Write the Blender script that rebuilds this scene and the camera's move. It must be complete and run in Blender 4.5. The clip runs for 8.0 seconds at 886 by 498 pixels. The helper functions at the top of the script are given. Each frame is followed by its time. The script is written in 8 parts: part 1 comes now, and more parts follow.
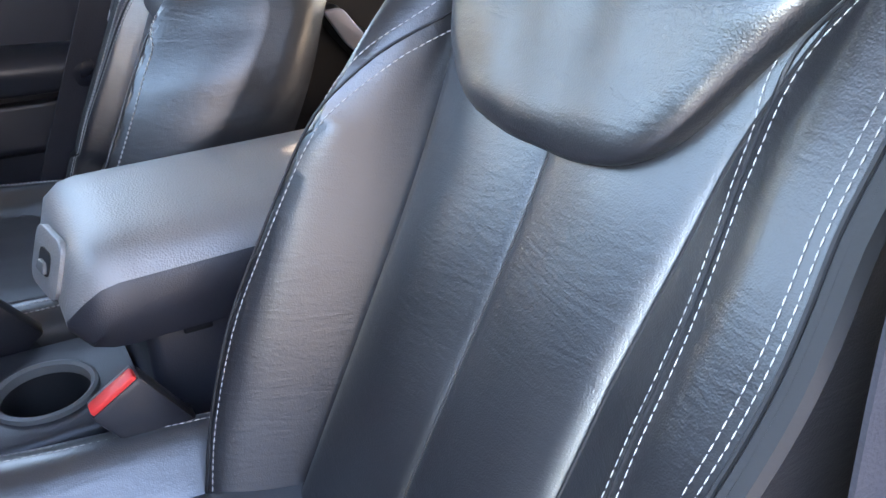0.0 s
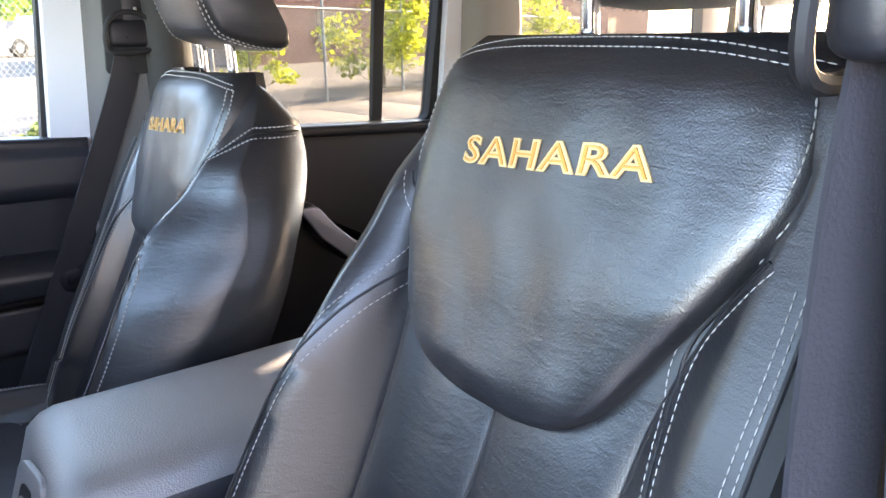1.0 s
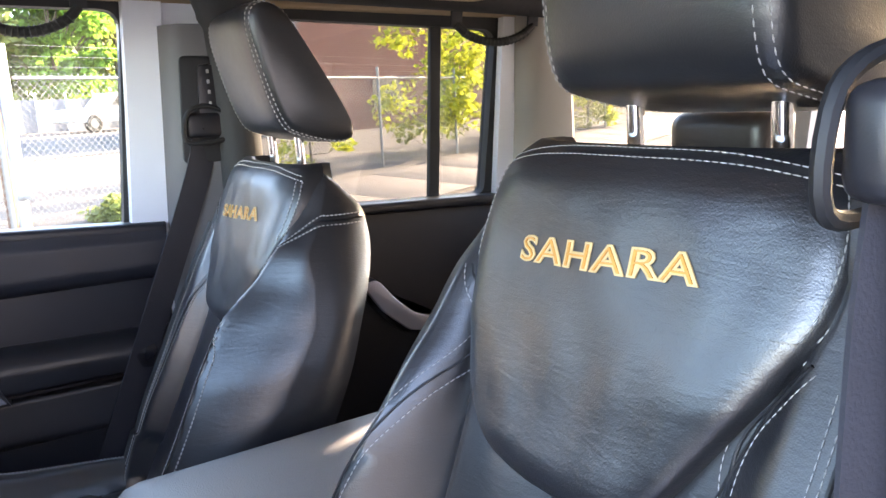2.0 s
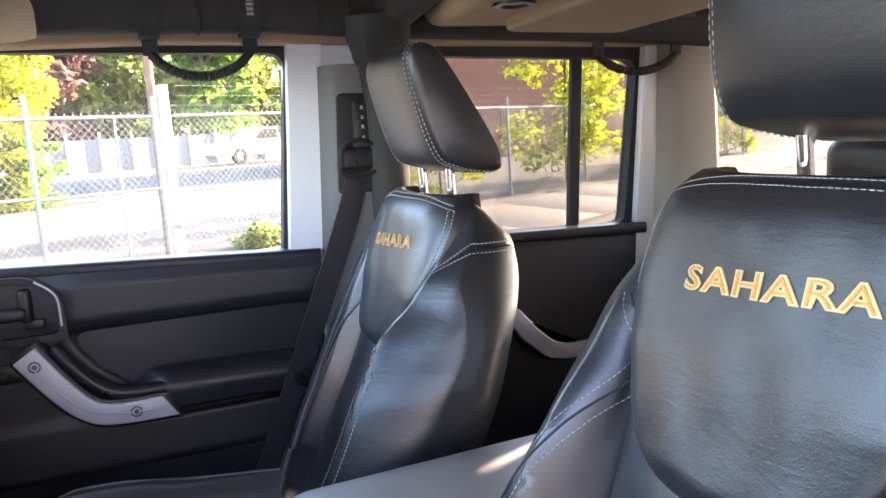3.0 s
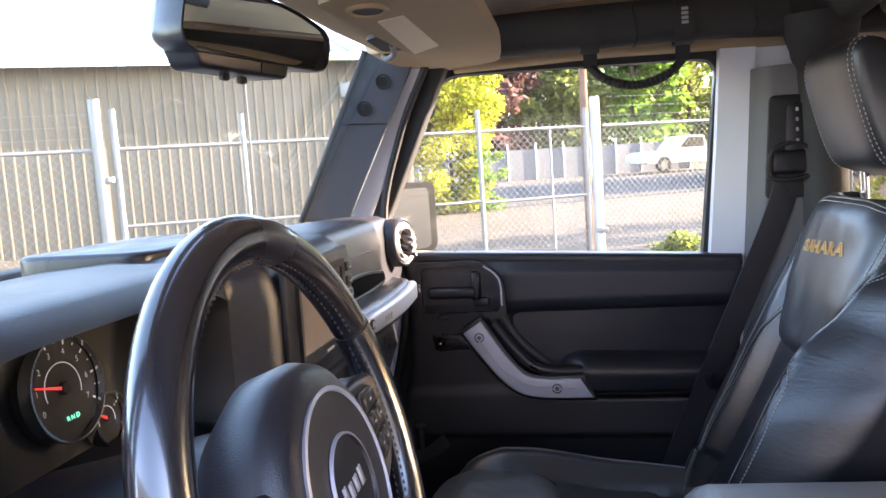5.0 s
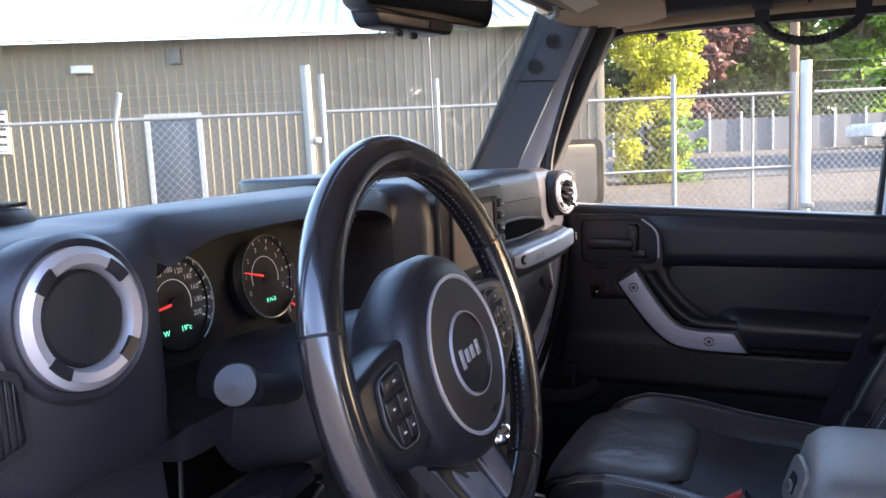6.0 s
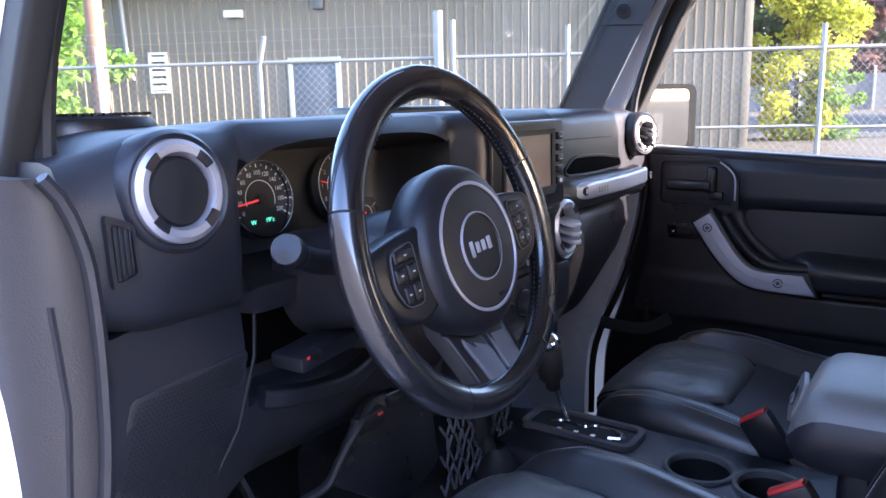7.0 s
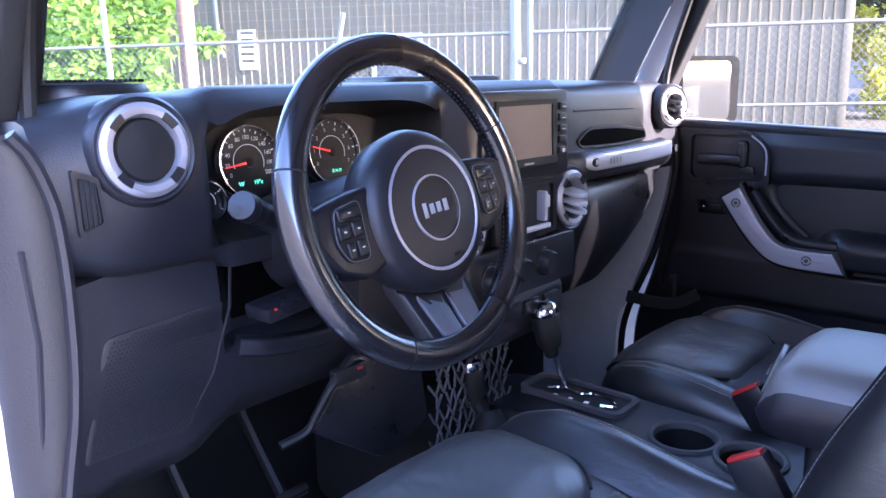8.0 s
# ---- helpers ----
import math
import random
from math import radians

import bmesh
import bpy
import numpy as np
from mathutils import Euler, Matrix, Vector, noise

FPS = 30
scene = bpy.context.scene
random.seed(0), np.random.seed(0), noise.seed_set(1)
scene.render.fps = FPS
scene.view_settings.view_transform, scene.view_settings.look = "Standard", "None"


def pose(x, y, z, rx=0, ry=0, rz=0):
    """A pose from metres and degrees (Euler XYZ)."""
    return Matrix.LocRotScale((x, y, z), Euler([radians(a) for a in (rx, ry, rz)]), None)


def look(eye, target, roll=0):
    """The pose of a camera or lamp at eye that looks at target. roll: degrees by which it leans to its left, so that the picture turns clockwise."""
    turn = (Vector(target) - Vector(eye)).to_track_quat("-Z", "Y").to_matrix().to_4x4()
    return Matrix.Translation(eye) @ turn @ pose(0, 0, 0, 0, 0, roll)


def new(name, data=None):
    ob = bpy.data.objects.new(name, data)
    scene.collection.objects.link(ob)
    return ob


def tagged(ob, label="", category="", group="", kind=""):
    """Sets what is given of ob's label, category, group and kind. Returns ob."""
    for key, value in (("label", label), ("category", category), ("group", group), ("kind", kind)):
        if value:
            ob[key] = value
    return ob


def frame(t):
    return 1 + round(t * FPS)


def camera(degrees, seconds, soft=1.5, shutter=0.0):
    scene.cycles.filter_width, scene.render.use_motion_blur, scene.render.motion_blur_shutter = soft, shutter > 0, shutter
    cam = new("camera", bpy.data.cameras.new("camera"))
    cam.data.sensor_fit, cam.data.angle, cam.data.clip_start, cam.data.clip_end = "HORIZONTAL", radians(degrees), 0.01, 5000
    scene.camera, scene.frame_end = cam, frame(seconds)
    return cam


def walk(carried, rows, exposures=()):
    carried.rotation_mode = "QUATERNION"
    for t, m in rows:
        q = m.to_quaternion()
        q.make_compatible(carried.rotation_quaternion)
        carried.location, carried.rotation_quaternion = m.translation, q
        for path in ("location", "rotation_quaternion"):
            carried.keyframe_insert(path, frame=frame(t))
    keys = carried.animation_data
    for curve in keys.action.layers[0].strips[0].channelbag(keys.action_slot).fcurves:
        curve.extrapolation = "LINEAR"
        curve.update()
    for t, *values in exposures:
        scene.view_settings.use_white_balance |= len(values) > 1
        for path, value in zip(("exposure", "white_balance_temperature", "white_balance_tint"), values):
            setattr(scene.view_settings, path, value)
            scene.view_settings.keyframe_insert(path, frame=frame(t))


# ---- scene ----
cam = camera(60.6, 8.0)
PATH = [
    (0, (-0.697, 0.194, 1.333), (0.805, -0.763, 0.422), 0.3),
    (0.5, (-0.712, 0.189, 1.379), (0.846, -0.853, 0.681), -0.2),
    (1, (-0.727, 0.194, 1.417), (0.866, -0.886, 0.871), -0.9),
    (1.2, (-0.729, 0.193, 1.424), (0.879, -0.887, 0.927), -1.0),
    (2.3, (-0.757, 0.225, 1.456), (0.985, -0.695, 1.110), -3.3),
    (2.5, (-0.757, 0.232, 1.456), (1.018, -0.628, 1.126), -3.5),
    (3, (-0.764, 0.253, 1.458), (1.089, -0.439, 1.162), -3.8),
    (3.5, (-0.778, 0.269, 1.455), (1.146, -0.208, 1.185), -4.0),
    (4, (-0.794, 0.280, 1.450), (1.179, 0.049, 1.210), -4.1),
    (4.5, (-0.811, 0.287, 1.452), (1.176, 0.347, 1.237), -4.2),
    (5, (-0.830, 0.264, 1.449), (1.127, 0.625, 1.249), -3.9),
    (6.3, (-0.968, 0.141, 1.405), (0.777, 1.074, 1.113), -2.1),
    (6.5, (-0.988, 0.110, 1.399), (0.719, 1.101, 1.080), -1.7),
    (7, (-1.013, 0.021, 1.392), (0.599, 1.143, 1.018), -1.3),
    (7.5, (-0.984, -0.061, 1.385), (0.549, 1.157, 0.978), -1.2),
    (8, (-0.963, -0.106, 1.379), (0.504, 1.184, 0.952), -1.3),
]
EXPOSURES = [(0, 5.58, 6950, 20), (1, 5.20, 6950, 21), (2.5, 5.01, 6800, 23), (3.5, 4.87, 6800, 24), (4.5, 4.62, 6850, 25),
             (5, 4.42, 6800, 25), (6.3, 3.86, 6200, 24), (8, 4.44, 5450, 33)]
walk(cam, [(t, look(eye, target, roll)) for t, eye, target, roll in PATH], EXPOSURES)

# ---------- world, sun, exposure ----------
world = bpy.data.worlds.new("sky_world")
scene.world = world
world.use_nodes = True
wn, wl = world.node_tree.nodes, world.node_tree.links
sky = wn.new("ShaderNodeTexSky")
sky.sky_type = 'NISHITA'
sky.sun_disc = False
SUN_DIR = Vector((0.344, -0.874, 0.342)).normalized()
sky.sun_elevation = math.asin(SUN_DIR.z)
sky.sun_rotation = math.atan2(SUN_DIR.x, SUN_DIR.y)
wl.new(sky.outputs[0], wn["Background"].inputs[0])
wn["Background"].inputs[1].default_value = 0.15
sun = new("sun", bpy.data.lights.new("sun", 'SUN'))
sun.data.energy = 2.8
sun.data.angle = radians(0.5)
sun.data.color = (1.0, 0.86, 0.66)
sun.matrix_world = look(SUN_DIR * 40, (0, 0, 0))


# ---------- materials ----------
def mat(name, color, rough=0.5, metal=0.0, vary=0.0, vscale=6.0, bump=0.0, bscale=300.0, bdist=0.0006,
        voro=False, rvary=0.0, coat=0.0, spec=0.5, dark=None, random_tint=0.0):
    """A surface with a slow stain, a fine grain in relief and uneven gloss."""
    m = bpy.data.materials.new(name)
    m.use_nodes = True
    n, l = m.node_tree.nodes, m.node_tree.links
    b = n["Principled BSDF"]
    b.inputs["Base Color"].default_value = (*color, 1)
    b.inputs["Roughness"].default_value = rough
    b.inputs["Metallic"].default_value = metal
    b.inputs["Coat Weight"].default_value = coat
    b.inputs["Specular IOR Level"].default_value = spec
    tc = n.new("ShaderNodeTexCoord")
    if vary or rvary:
        nz = n.new("ShaderNodeTexNoise")
        nz.inputs["Scale"].default_value = vscale
        nz.inputs["Detail"].default_value = 6
        l.new(tc.outputs["Object"], nz.inputs["Vector"])
        if vary:
            mx = n.new("ShaderNodeMix")
            mx.data_type = 'RGBA'
            lo = dark or tuple(c * (1 - vary) for c in color)
            mx.inputs[6].default_value = (*lo, 1)
            mx.inputs[7].default_value = (*[min(1, c * (1 + vary)) for c in color], 1)
            l.new(nz.outputs[0], mx.inputs[0])
            out = mx.outputs[2]
            if random_tint:
                oi = n.new("ShaderNodeObjectInfo")
                hv = n.new("ShaderNodeHueSaturation")
                mr = n.new("ShaderNodeMapRange")
                mr.inputs[3].default_value, mr.inputs[4].default_value = 1 - random_tint, 1 + random_tint
                l.new(oi.outputs["Random"], mr.inputs[0])
                l.new(mr.outputs[0], hv.inputs["Value"])
                l.new(out, hv.inputs["Color"])
                out = hv.outputs[0]
            l.new(out, b.inputs["Base Color"])
        if rvary:
            mr = n.new("ShaderNodeMapRange")
            mr.inputs[1].default_value, mr.inputs[2].default_value = 0.3, 0.7
            mr.inputs[3].default_value, mr.inputs[4].default_value = max(0.02, rough - rvary), min(1, rough + rvary)
            l.new(nz.outputs[0], mr.inputs[0])
            l.new(mr.outputs[0], b.inputs["Roughness"])
    if bump:
        t = n.new("ShaderNodeTexVoronoi" if voro else "ShaderNodeTexNoise")
        t.inputs["Scale"].default_value = bscale
        l.new(tc.outputs["Object"], t.inputs["Vector"])
        bp = n.new("ShaderNodeBump")
        bp.inputs["Strength"].default_value = bump
        bp.inputs["Distance"].default_value = bdist
        l.new(t.outputs[0], bp.inputs["Height"])
        l.new(bp.outputs[0], b.inputs["Normal"])
    return m


def leather_material(name="black_leather", color=(0.009, 0.009, 0.0105), rough=0.345):
    """Black seat leather: pebbled grain, slack wrinkles, rubbed and glossy in places."""
    m = mat(name, color, rough, vary=0.45, vscale=7, rvary=0.07, spec=0.85, coat=0.28)
    m.node_tree.nodes["Principled BSDF"].inputs["Coat Roughness"].default_value = 0.26
    n, l = m.node_tree.nodes, m.node_tree.links
    b = n["Principled BSDF"]
    tc = n.new("ShaderNodeTexCoord")
    v = n.new("ShaderNodeTexVoronoi")
    v.inputs["Scale"].default_value = 1050
    v.feature = 'SMOOTH_F1'
    w = n.new("ShaderNodeTexNoise")
    w.inputs["Scale"].default_value = 48
    w.inputs["Detail"].default_value = 4
    w.inputs["Distortion"].default_value = 1.2
    mp = n.new("ShaderNodeMapping")
    mp.inputs["Scale"].default_value = (1, 1, 2.6)
    l.new(tc.outputs["Object"], mp.inputs[0])
    l.new(mp.outputs[0], w.inputs["Vector"])
    l.new(tc.outputs["Object"], v.inputs["Vector"])
    b1, b2 = n.new("ShaderNodeBump"), n.new("ShaderNodeBump")
    b1.inputs["Strength"].default_value, b1.inputs["Distance"].default_value = 0.30, 0.0005
    b2.inputs["Strength"].default_value, b2.inputs["Distance"].default_value = 0.12, 0.0020
    l.new(v.outputs["Distance"], b1.inputs["Height"])
    l.new(w.outputs[0], b2.inputs["Height"])
    l.new(b1.outputs[0], b2.inputs["Normal"])
    # fine creases across the seat
    c = n.new("ShaderNodeTexNoise")
    c.inputs["Scale"].default_value = 6
    c.inputs["Detail"].default_value = 6
    c.inputs["Distortion"].default_value = 0.6
    mc = n.new("ShaderNodeMapping")
    mc.inputs["Scale"].default_value = (2.2, 2.2, 9.0)
    mc.inputs["Rotation"].default_value = (0.0, 0.35, 0.0)
    l.new(tc.outputs["Object"], mc.inputs[0])
    l.new(mc.outputs[0], c.inputs["Vector"])
    rc = n.new("ShaderNodeMath")
    rc.operation = 'PINGPONG'
    rc.inputs[1].default_value = 0.11
    l.new(c.outputs[0], rc.inputs[0])
    b3 = n.new("ShaderNodeBump")
    b3.inputs["Strength"].default_value, b3.inputs["Distance"].default_value = 0.16, 0.005
    l.new(rc.outputs[0], b3.inputs["Height"])
    l.new(b2.outputs[0], b3.inputs["Normal"])
    l.new(b3.outputs[0], b.inputs["Normal"])
    return m


def glass_material(name, tint=(0.93, 0.96, 0.94), haze=0.0):
    m = bpy.data.materials.new(name)
    m.use_nodes = True
    n, l = m.node_tree.nodes, m.node_tree.links
    n.remove(n["Principled BSDF"])
    tr, gl, mx, lw, pw = (n.new(k) for k in ("ShaderNodeBsdfTransparent", "ShaderNodeBsdfGlossy", "ShaderNodeMixShader", "ShaderNodeLayerWeight", "ShaderNodeMath"))
    tr.inputs[0].default_value = (*tint, 1)
    gl.inputs["Roughness"].default_value = 0.02
    pw.operation = 'POWER'
    pw.inputs[1].default_value = 5.0
    mr = n.new("ShaderNodeMapRange")
    mr.inputs[3].default_value, mr.inputs[4].default_value = 0.025, 0.6
    l.new(lw.outputs["Facing"], pw.inputs[0])
    l.new(pw.outputs[0], mr.inputs[0])
    l.new(mr.outputs[0], mx.inputs[0])
    l.new(tr.outputs[0], mx.inputs[1])
    l.new(gl.outputs[0], mx.inputs[2])
    if haze:
        # a thin uneven film that scatters the daylight, put in for the hazy view
        df, md, nz, mp = (n.new(k) for k in ("ShaderNodeBsdfTranslucent", "ShaderNodeMixShader", "ShaderNodeTexNoise", "ShaderNodeMapRange"))
        df.inputs[0].default_value = (0.75, 0.72, 0.66, 1)
        nz.inputs["Scale"].default_value = 5
        nz.inputs["Detail"].default_value = 8
        mp.inputs[1].default_value, mp.inputs[2].default_value = 0.3, 0.7
        mp.inputs[3].default_value, mp.inputs[4].default_value = haze * 0.6, haze * 1.4
        l.new(nz.outputs[0], mp.inputs[0])
        l.new(mp.outputs[0], md.inputs[0])
        l.new(mx.outputs[0], md.inputs[1])
        l.new(df.outputs[0], md.inputs[2])
        l.new(md.outputs[0], n["Material Output"].inputs[0])
    else:
        l.new(mx.outputs[0], n["Material Output"].inputs[0])
    return m


def emitter(name, color, strength):
    m = bpy.data.materials.new(name)
    m.use_nodes = True
    b = m.node_tree.nodes["Principled BSDF"]
    b.inputs["Base Color"].default_value = (*color, 1)
    b.inputs["Emission Color"].default_value = (*color, 1)
    b.inputs["Emission Strength"].default_value = strength
    return m


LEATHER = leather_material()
# cushion: the same leather with missing light put into a paler base
LEATHER_LIFTED = leather_material("lightened_cushion_leather", (0.036, 0.036, 0.038), 0.33)
# thigh pad: greyed by wear, then lightened further in place of sheen
LEATHER_WORN_LIFTED = leather_material("worn_lightened_leather", (0.105, 0.104, 0.100), 0.42)
PLASTIC = mat("black_dash_plastic", (0.017, 0.017, 0.0215), 0.41, vary=0.2, vscale=8, bump=0.3, bscale=820, bdist=0.0005, voro=True, rvary=0.06, spec=0.58)
PLASTIC_SMOOTH = mat("smooth_black_plastic", (0.013, 0.013, 0.016), 0.34, vary=0.25, vscale=14, bump=0.15, bscale=700, rvary=0.08)
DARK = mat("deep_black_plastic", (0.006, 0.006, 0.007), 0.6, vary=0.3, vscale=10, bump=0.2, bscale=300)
GREY = mat("grey_trim_plastic", (0.10, 0.093, 0.093), 0.55, vary=0.15, vscale=6, bump=0.35, bscale=520, bdist=0.0006, voro=True)
PILLAR_GREY = mat("pillar_trim_plastic", (0.062, 0.073, 0.090), 0.5, vary=0.12, vscale=6, bump=0.3, bscale=500, bdist=0.0005, voro=True)
BEIGE_GREY = mat("taupe_pillar_trim", (0.30, 0.27, 0.24), 0.6, vary=0.1, vscale=5, bump=0.3, bscale=400, bdist=0.0005, voro=True)
HEADLINE = mat("taupe_headliner", (0.37, 0.272, 0.165), 0.85, vary=0.12, vscale=9, bump=0.4, bscale=700)
PAD = mat("black_bar_padding", (0.021, 0.0195, 0.019), 0.75, vary=0.25, vscale=16, bump=0.5, bscale=40, bdist=0.003)
SILVER = mat("satin_silver_paint", (0.50, 0.50, 0.56), 0.38, metal=0.35, vary=0.06, vscale=20, rvary=0.05, bump=0.05, bscale=900)
BRIGHT_RING = mat("brushed_silver_ring", (0.44, 0.44, 0.48), 0.38, metal=0.6, vary=0.06, vscale=20, rvary=0.06)
CHROME = mat("chrome", (0.8, 0.8, 0.82), 0.12, metal=1.0, vary=0.05, vscale=30, rvary=0.04)
WHITE = mat("white_car_paint", (0.76, 0.77, 0.80), 0.3, vary=0.03, vscale=4, coat=0.6, rvary=0.04)
RUBBER = mat("black_rubber", (0.012, 0.012, 0.012), 0.65, vary=0.3, vscale=25, bump=0.2, bscale=200)
BELT = mat("seat_belt_webbing", (0.022, 0.0215, 0.028), 0.66, vary=0.15, vscale=20, bump=0.6, bscale=420, bdist=0.0008)
THREAD = mat("pale_thread", (0.32, 0.31, 0.295), 0.7, vary=0.1, vscale=200)
GOLD = mat("gold_thread", (0.55, 0.25, 0.04), 0.55, vary=0.25, vscale=300, bump=0.5, bscale=900)
GOLD_EDGE = mat("pale_gold_thread", (0.56, 0.39, 0.18), 0.6, vary=0.2, vscale=300, bump=0.5, bscale=900)
CARPET = mat("black_carpet", (0.012, 0.012, 0.014), 0.95, vary=0.4, vscale=60, bump=0.8, bscale=500, bdist=0.003)
RED = mat("red_release_button", (0.62, 0.03, 0.025), 0.4, vary=0.1, vscale=60, rvary=0.05)
WHEEL_LEATHER = mat("smooth_wheel_leather", (0.012, 0.011, 0.013), 0.24, vary=0.3, vscale=10, bump=0.08, bscale=220, bdist=0.0003, rvary=0.05, spec=0.9, coat=0.7)
WHEEL_LEATHER.node_tree.nodes["Principled BSDF"].inputs["Coat Roughness"].default_value = 0.09
# the screen's grey paints the bright outside mirrored in it
SCREEN = mat("reflection_grey_screen", (0.21, 0.175, 0.155), 0.16, vary=0.12, vscale=7, rvary=0.05)
GAUGE = mat("black_gauge_face", (0.006, 0.006, 0.007), 0.5, vary=0.1, vscale=30)
# printed marks and needles carry a faint emission of their own
MARK = emitter("glowing_print", (0.42, 0.44, 0.46), 0.03)
LCD = emitter("green_readout", (0.10, 0.75, 0.42), 0.2)
NEEDLE = emitter("glowing_red_needle", (0.75, 0.04, 0.03), 0.08)
GLASS = glass_material("window_glass", (0.74, 0.76, 0.74), 0.003)
REAR_GLASS = glass_material("tinted_rear_glass", (0.46, 0.46, 0.44))
SCREENGLASS = glass_material("windscreen_glass", (0.76, 0.79, 0.77), 0.008)
MIRROR = mat("mirror_glass", (0.60, 0.61, 0.62), 0.02, metal=1.0)


# ---------- mesh helpers ----------
def obj_from(name, bm, material, smooth=40):
    me = bpy.data.meshes.new(name)
    bmesh.ops.recalc_face_normals(bm, faces=bm.faces)
    bm.to_mesh(me)
    bm.free()
    for p in me.polygons:
        p.use_smooth = True
    me.set_sharp_from_angle(angle=radians(smooth))
    for mm in (material if isinstance(material, (list, tuple)) else [material]):
        me.materials.append(mm)
    return new(name, me)


def part(name, bm, material, parent, label="", smooth=40):
    ob = obj_from(name, bm, material, smooth)
    ob.parent = parent
    if label:
        tagged(ob, label)
    return ob


def thing(name, label, category, group="", kind="", at=(0, 0, 0)):
    ob = new(name)
    ob.empty_display_size = 0.05
    ob.location = at
    bpy.context.view_layer.update()
    return tagged(ob, label, category, group, kind)


def fix(parent, *obs):
    """Keep children where they were built, in the place's own axes."""
    bpy.context.view_layer.update()
    for o in obs:
        o.matrix_parent_inverse = parent.matrix_world.inverted()


def lerp_table(table, x):
    """Smooth reading of a table of (x, value) rows."""
    if x <= table[0][0]:
        return table[0][1]
    if x >= table[-1][0]:
        return table[-1][1]
    n = len(table)
    for i in range(n - 1):
        (x0, v0), (x1, v1) = table[i], table[i + 1]
        if x <= x1:
            d = (v1 - v0) / (x1 - x0)
            slope = []
            for k in (i, i + 1):
                if 0 < k < n - 1:
                    a = (table[k][1] - table[k - 1][1]) / (table[k][0] - table[k - 1][0])
                    b = (table[k + 1][1] - table[k][1]) / (table[k + 1][0] - table[k][0])
                    slope.append(0 if a * b <= 0 else 2 * a * b / (a + b))
                else:
                    slope.append(d)
            h, t = x1 - x0, (x - x0) / (x1 - x0)
            return (v0 * (1 + 2 * t) * (1 - t) ** 2 + h * slope[0] * t * (1 - t) ** 2 + v1 * t * t * (3 - 2 * t) + h * slope[1] * t * t * (t - 1))
    return table[-1][1]


def box(bm, lo, hi, bevel=0.0, seg=2, m=None):
    c = [(a + b) / 2 for a, b in zip(lo, hi)]
    s = [abs(b - a) for a, b in zip(lo, hi)]
    t = bmesh.new()
    bmesh.ops.create_cube(t, size=1, matrix=Matrix.Translation(c) @ Matrix.Diagonal((*s, 1)))
    if bevel:
        bmesh.ops.bevel(t, geom=t.edges[:], offset=bevel, segments=seg, affect='EDGES', profile=0.5)
    join(bm, t, m)
    return bm


def join(bm, t, m=None):
    if m is not None:
        bmesh.ops.transform(t, matrix=m, verts=t.verts)
    me = bpy.data.meshes.new("tmp")
    t.to_mesh(me)
    t.free()
    bm.from_mesh(me)
    bpy.data.meshes.remove(me)


def loft(bm, rows, closed=True, cap=True):
    """Skin between rows of points; closed: each row is a ring."""
    vs = [[bm.verts.new(p) for p in r] for r in rows]
    n = len(vs[0])
    for a, b in zip(vs, vs[1:]):
        for i in range(n if closed else n - 1):
            j = (i + 1) % n
            try:
                bm.faces.new((a[i], a[j], b[j], b[i]))
            except ValueError:
                pass
    if cap and closed:
        bm.faces.new(vs[0])
        bm.faces.new(vs[-1])
    return bm


def prism(bm, outline, depth, to3d, bevel=0.0, seg=2):
    """A plate: the outline (2D) put into space by to3d(u, v, d), from d=0 to d=depth."""
    t = bmesh.new()
    a = [t.verts.new(to3d(u, v, 0)) for u, v in outline]
    b = [t.verts.new(to3d(u, v, depth)) for u, v in outline]
    t.faces.new(a)
    f2 = t.faces.new(b)
    n = len(a)
    for i in range(n):
        t.faces.new((a[i], a[(i + 1) % n], b[(i + 1) % n], b[i]))
    bmesh.ops.recalc_face_normals(t, faces=t.faces)
    if bevel:
        bmesh.ops.bevel(t, geom=list(f2.edges), offset=bevel, segments=seg, affect='EDGES', profile=0.5)
    join(bm, t)
    return bm


def rounded(outline, r, n=5):
    """Round the corners of a 2D outline by r (a number, or one for each corner)."""
    out = []
    k = len(outline)
    for i, p in enumerate(outline):
        p = Vector(p)
        a, b = Vector(outline[i - 1]) - p, Vector(outline[(i + 1) % k]) - p
        ri = r[i] if isinstance(r, (list, tuple)) else r
        d = min(ri, a.length * 0.48, b.length * 0.48)
        if d < 1e-5:
            out.append(tuple(p))
            continue
        s, e = p + a.normalized() * d, p + b.normalized() * d
        for j in range(n + 1):
            t = j / n
            out.append(tuple(s * (1 - t) ** 2 + p * 2 * t * (1 - t) + e * t * t))
    return out


def smooth_path(pts, n=8):
    """A Catmull-Rom line through the points."""
    p = [Vector(q) for q in pts]
    p = [2 * p[0] - p[1]] + p + [2 * p[-1] - p[-2]]
    out = []
    for i in range(1, len(p) - 2):
        a, b, c, d = p[i - 1:i + 3]
        for j in range(n):
            t = j / n
            out.append(0.5 * (2 * b + (c - a) * t + (2 * a - 5 * b + 4 * c - d) * t * t + (3 * b - a - 3 * c + d) * t ** 3))
    return out + [p[-2]]


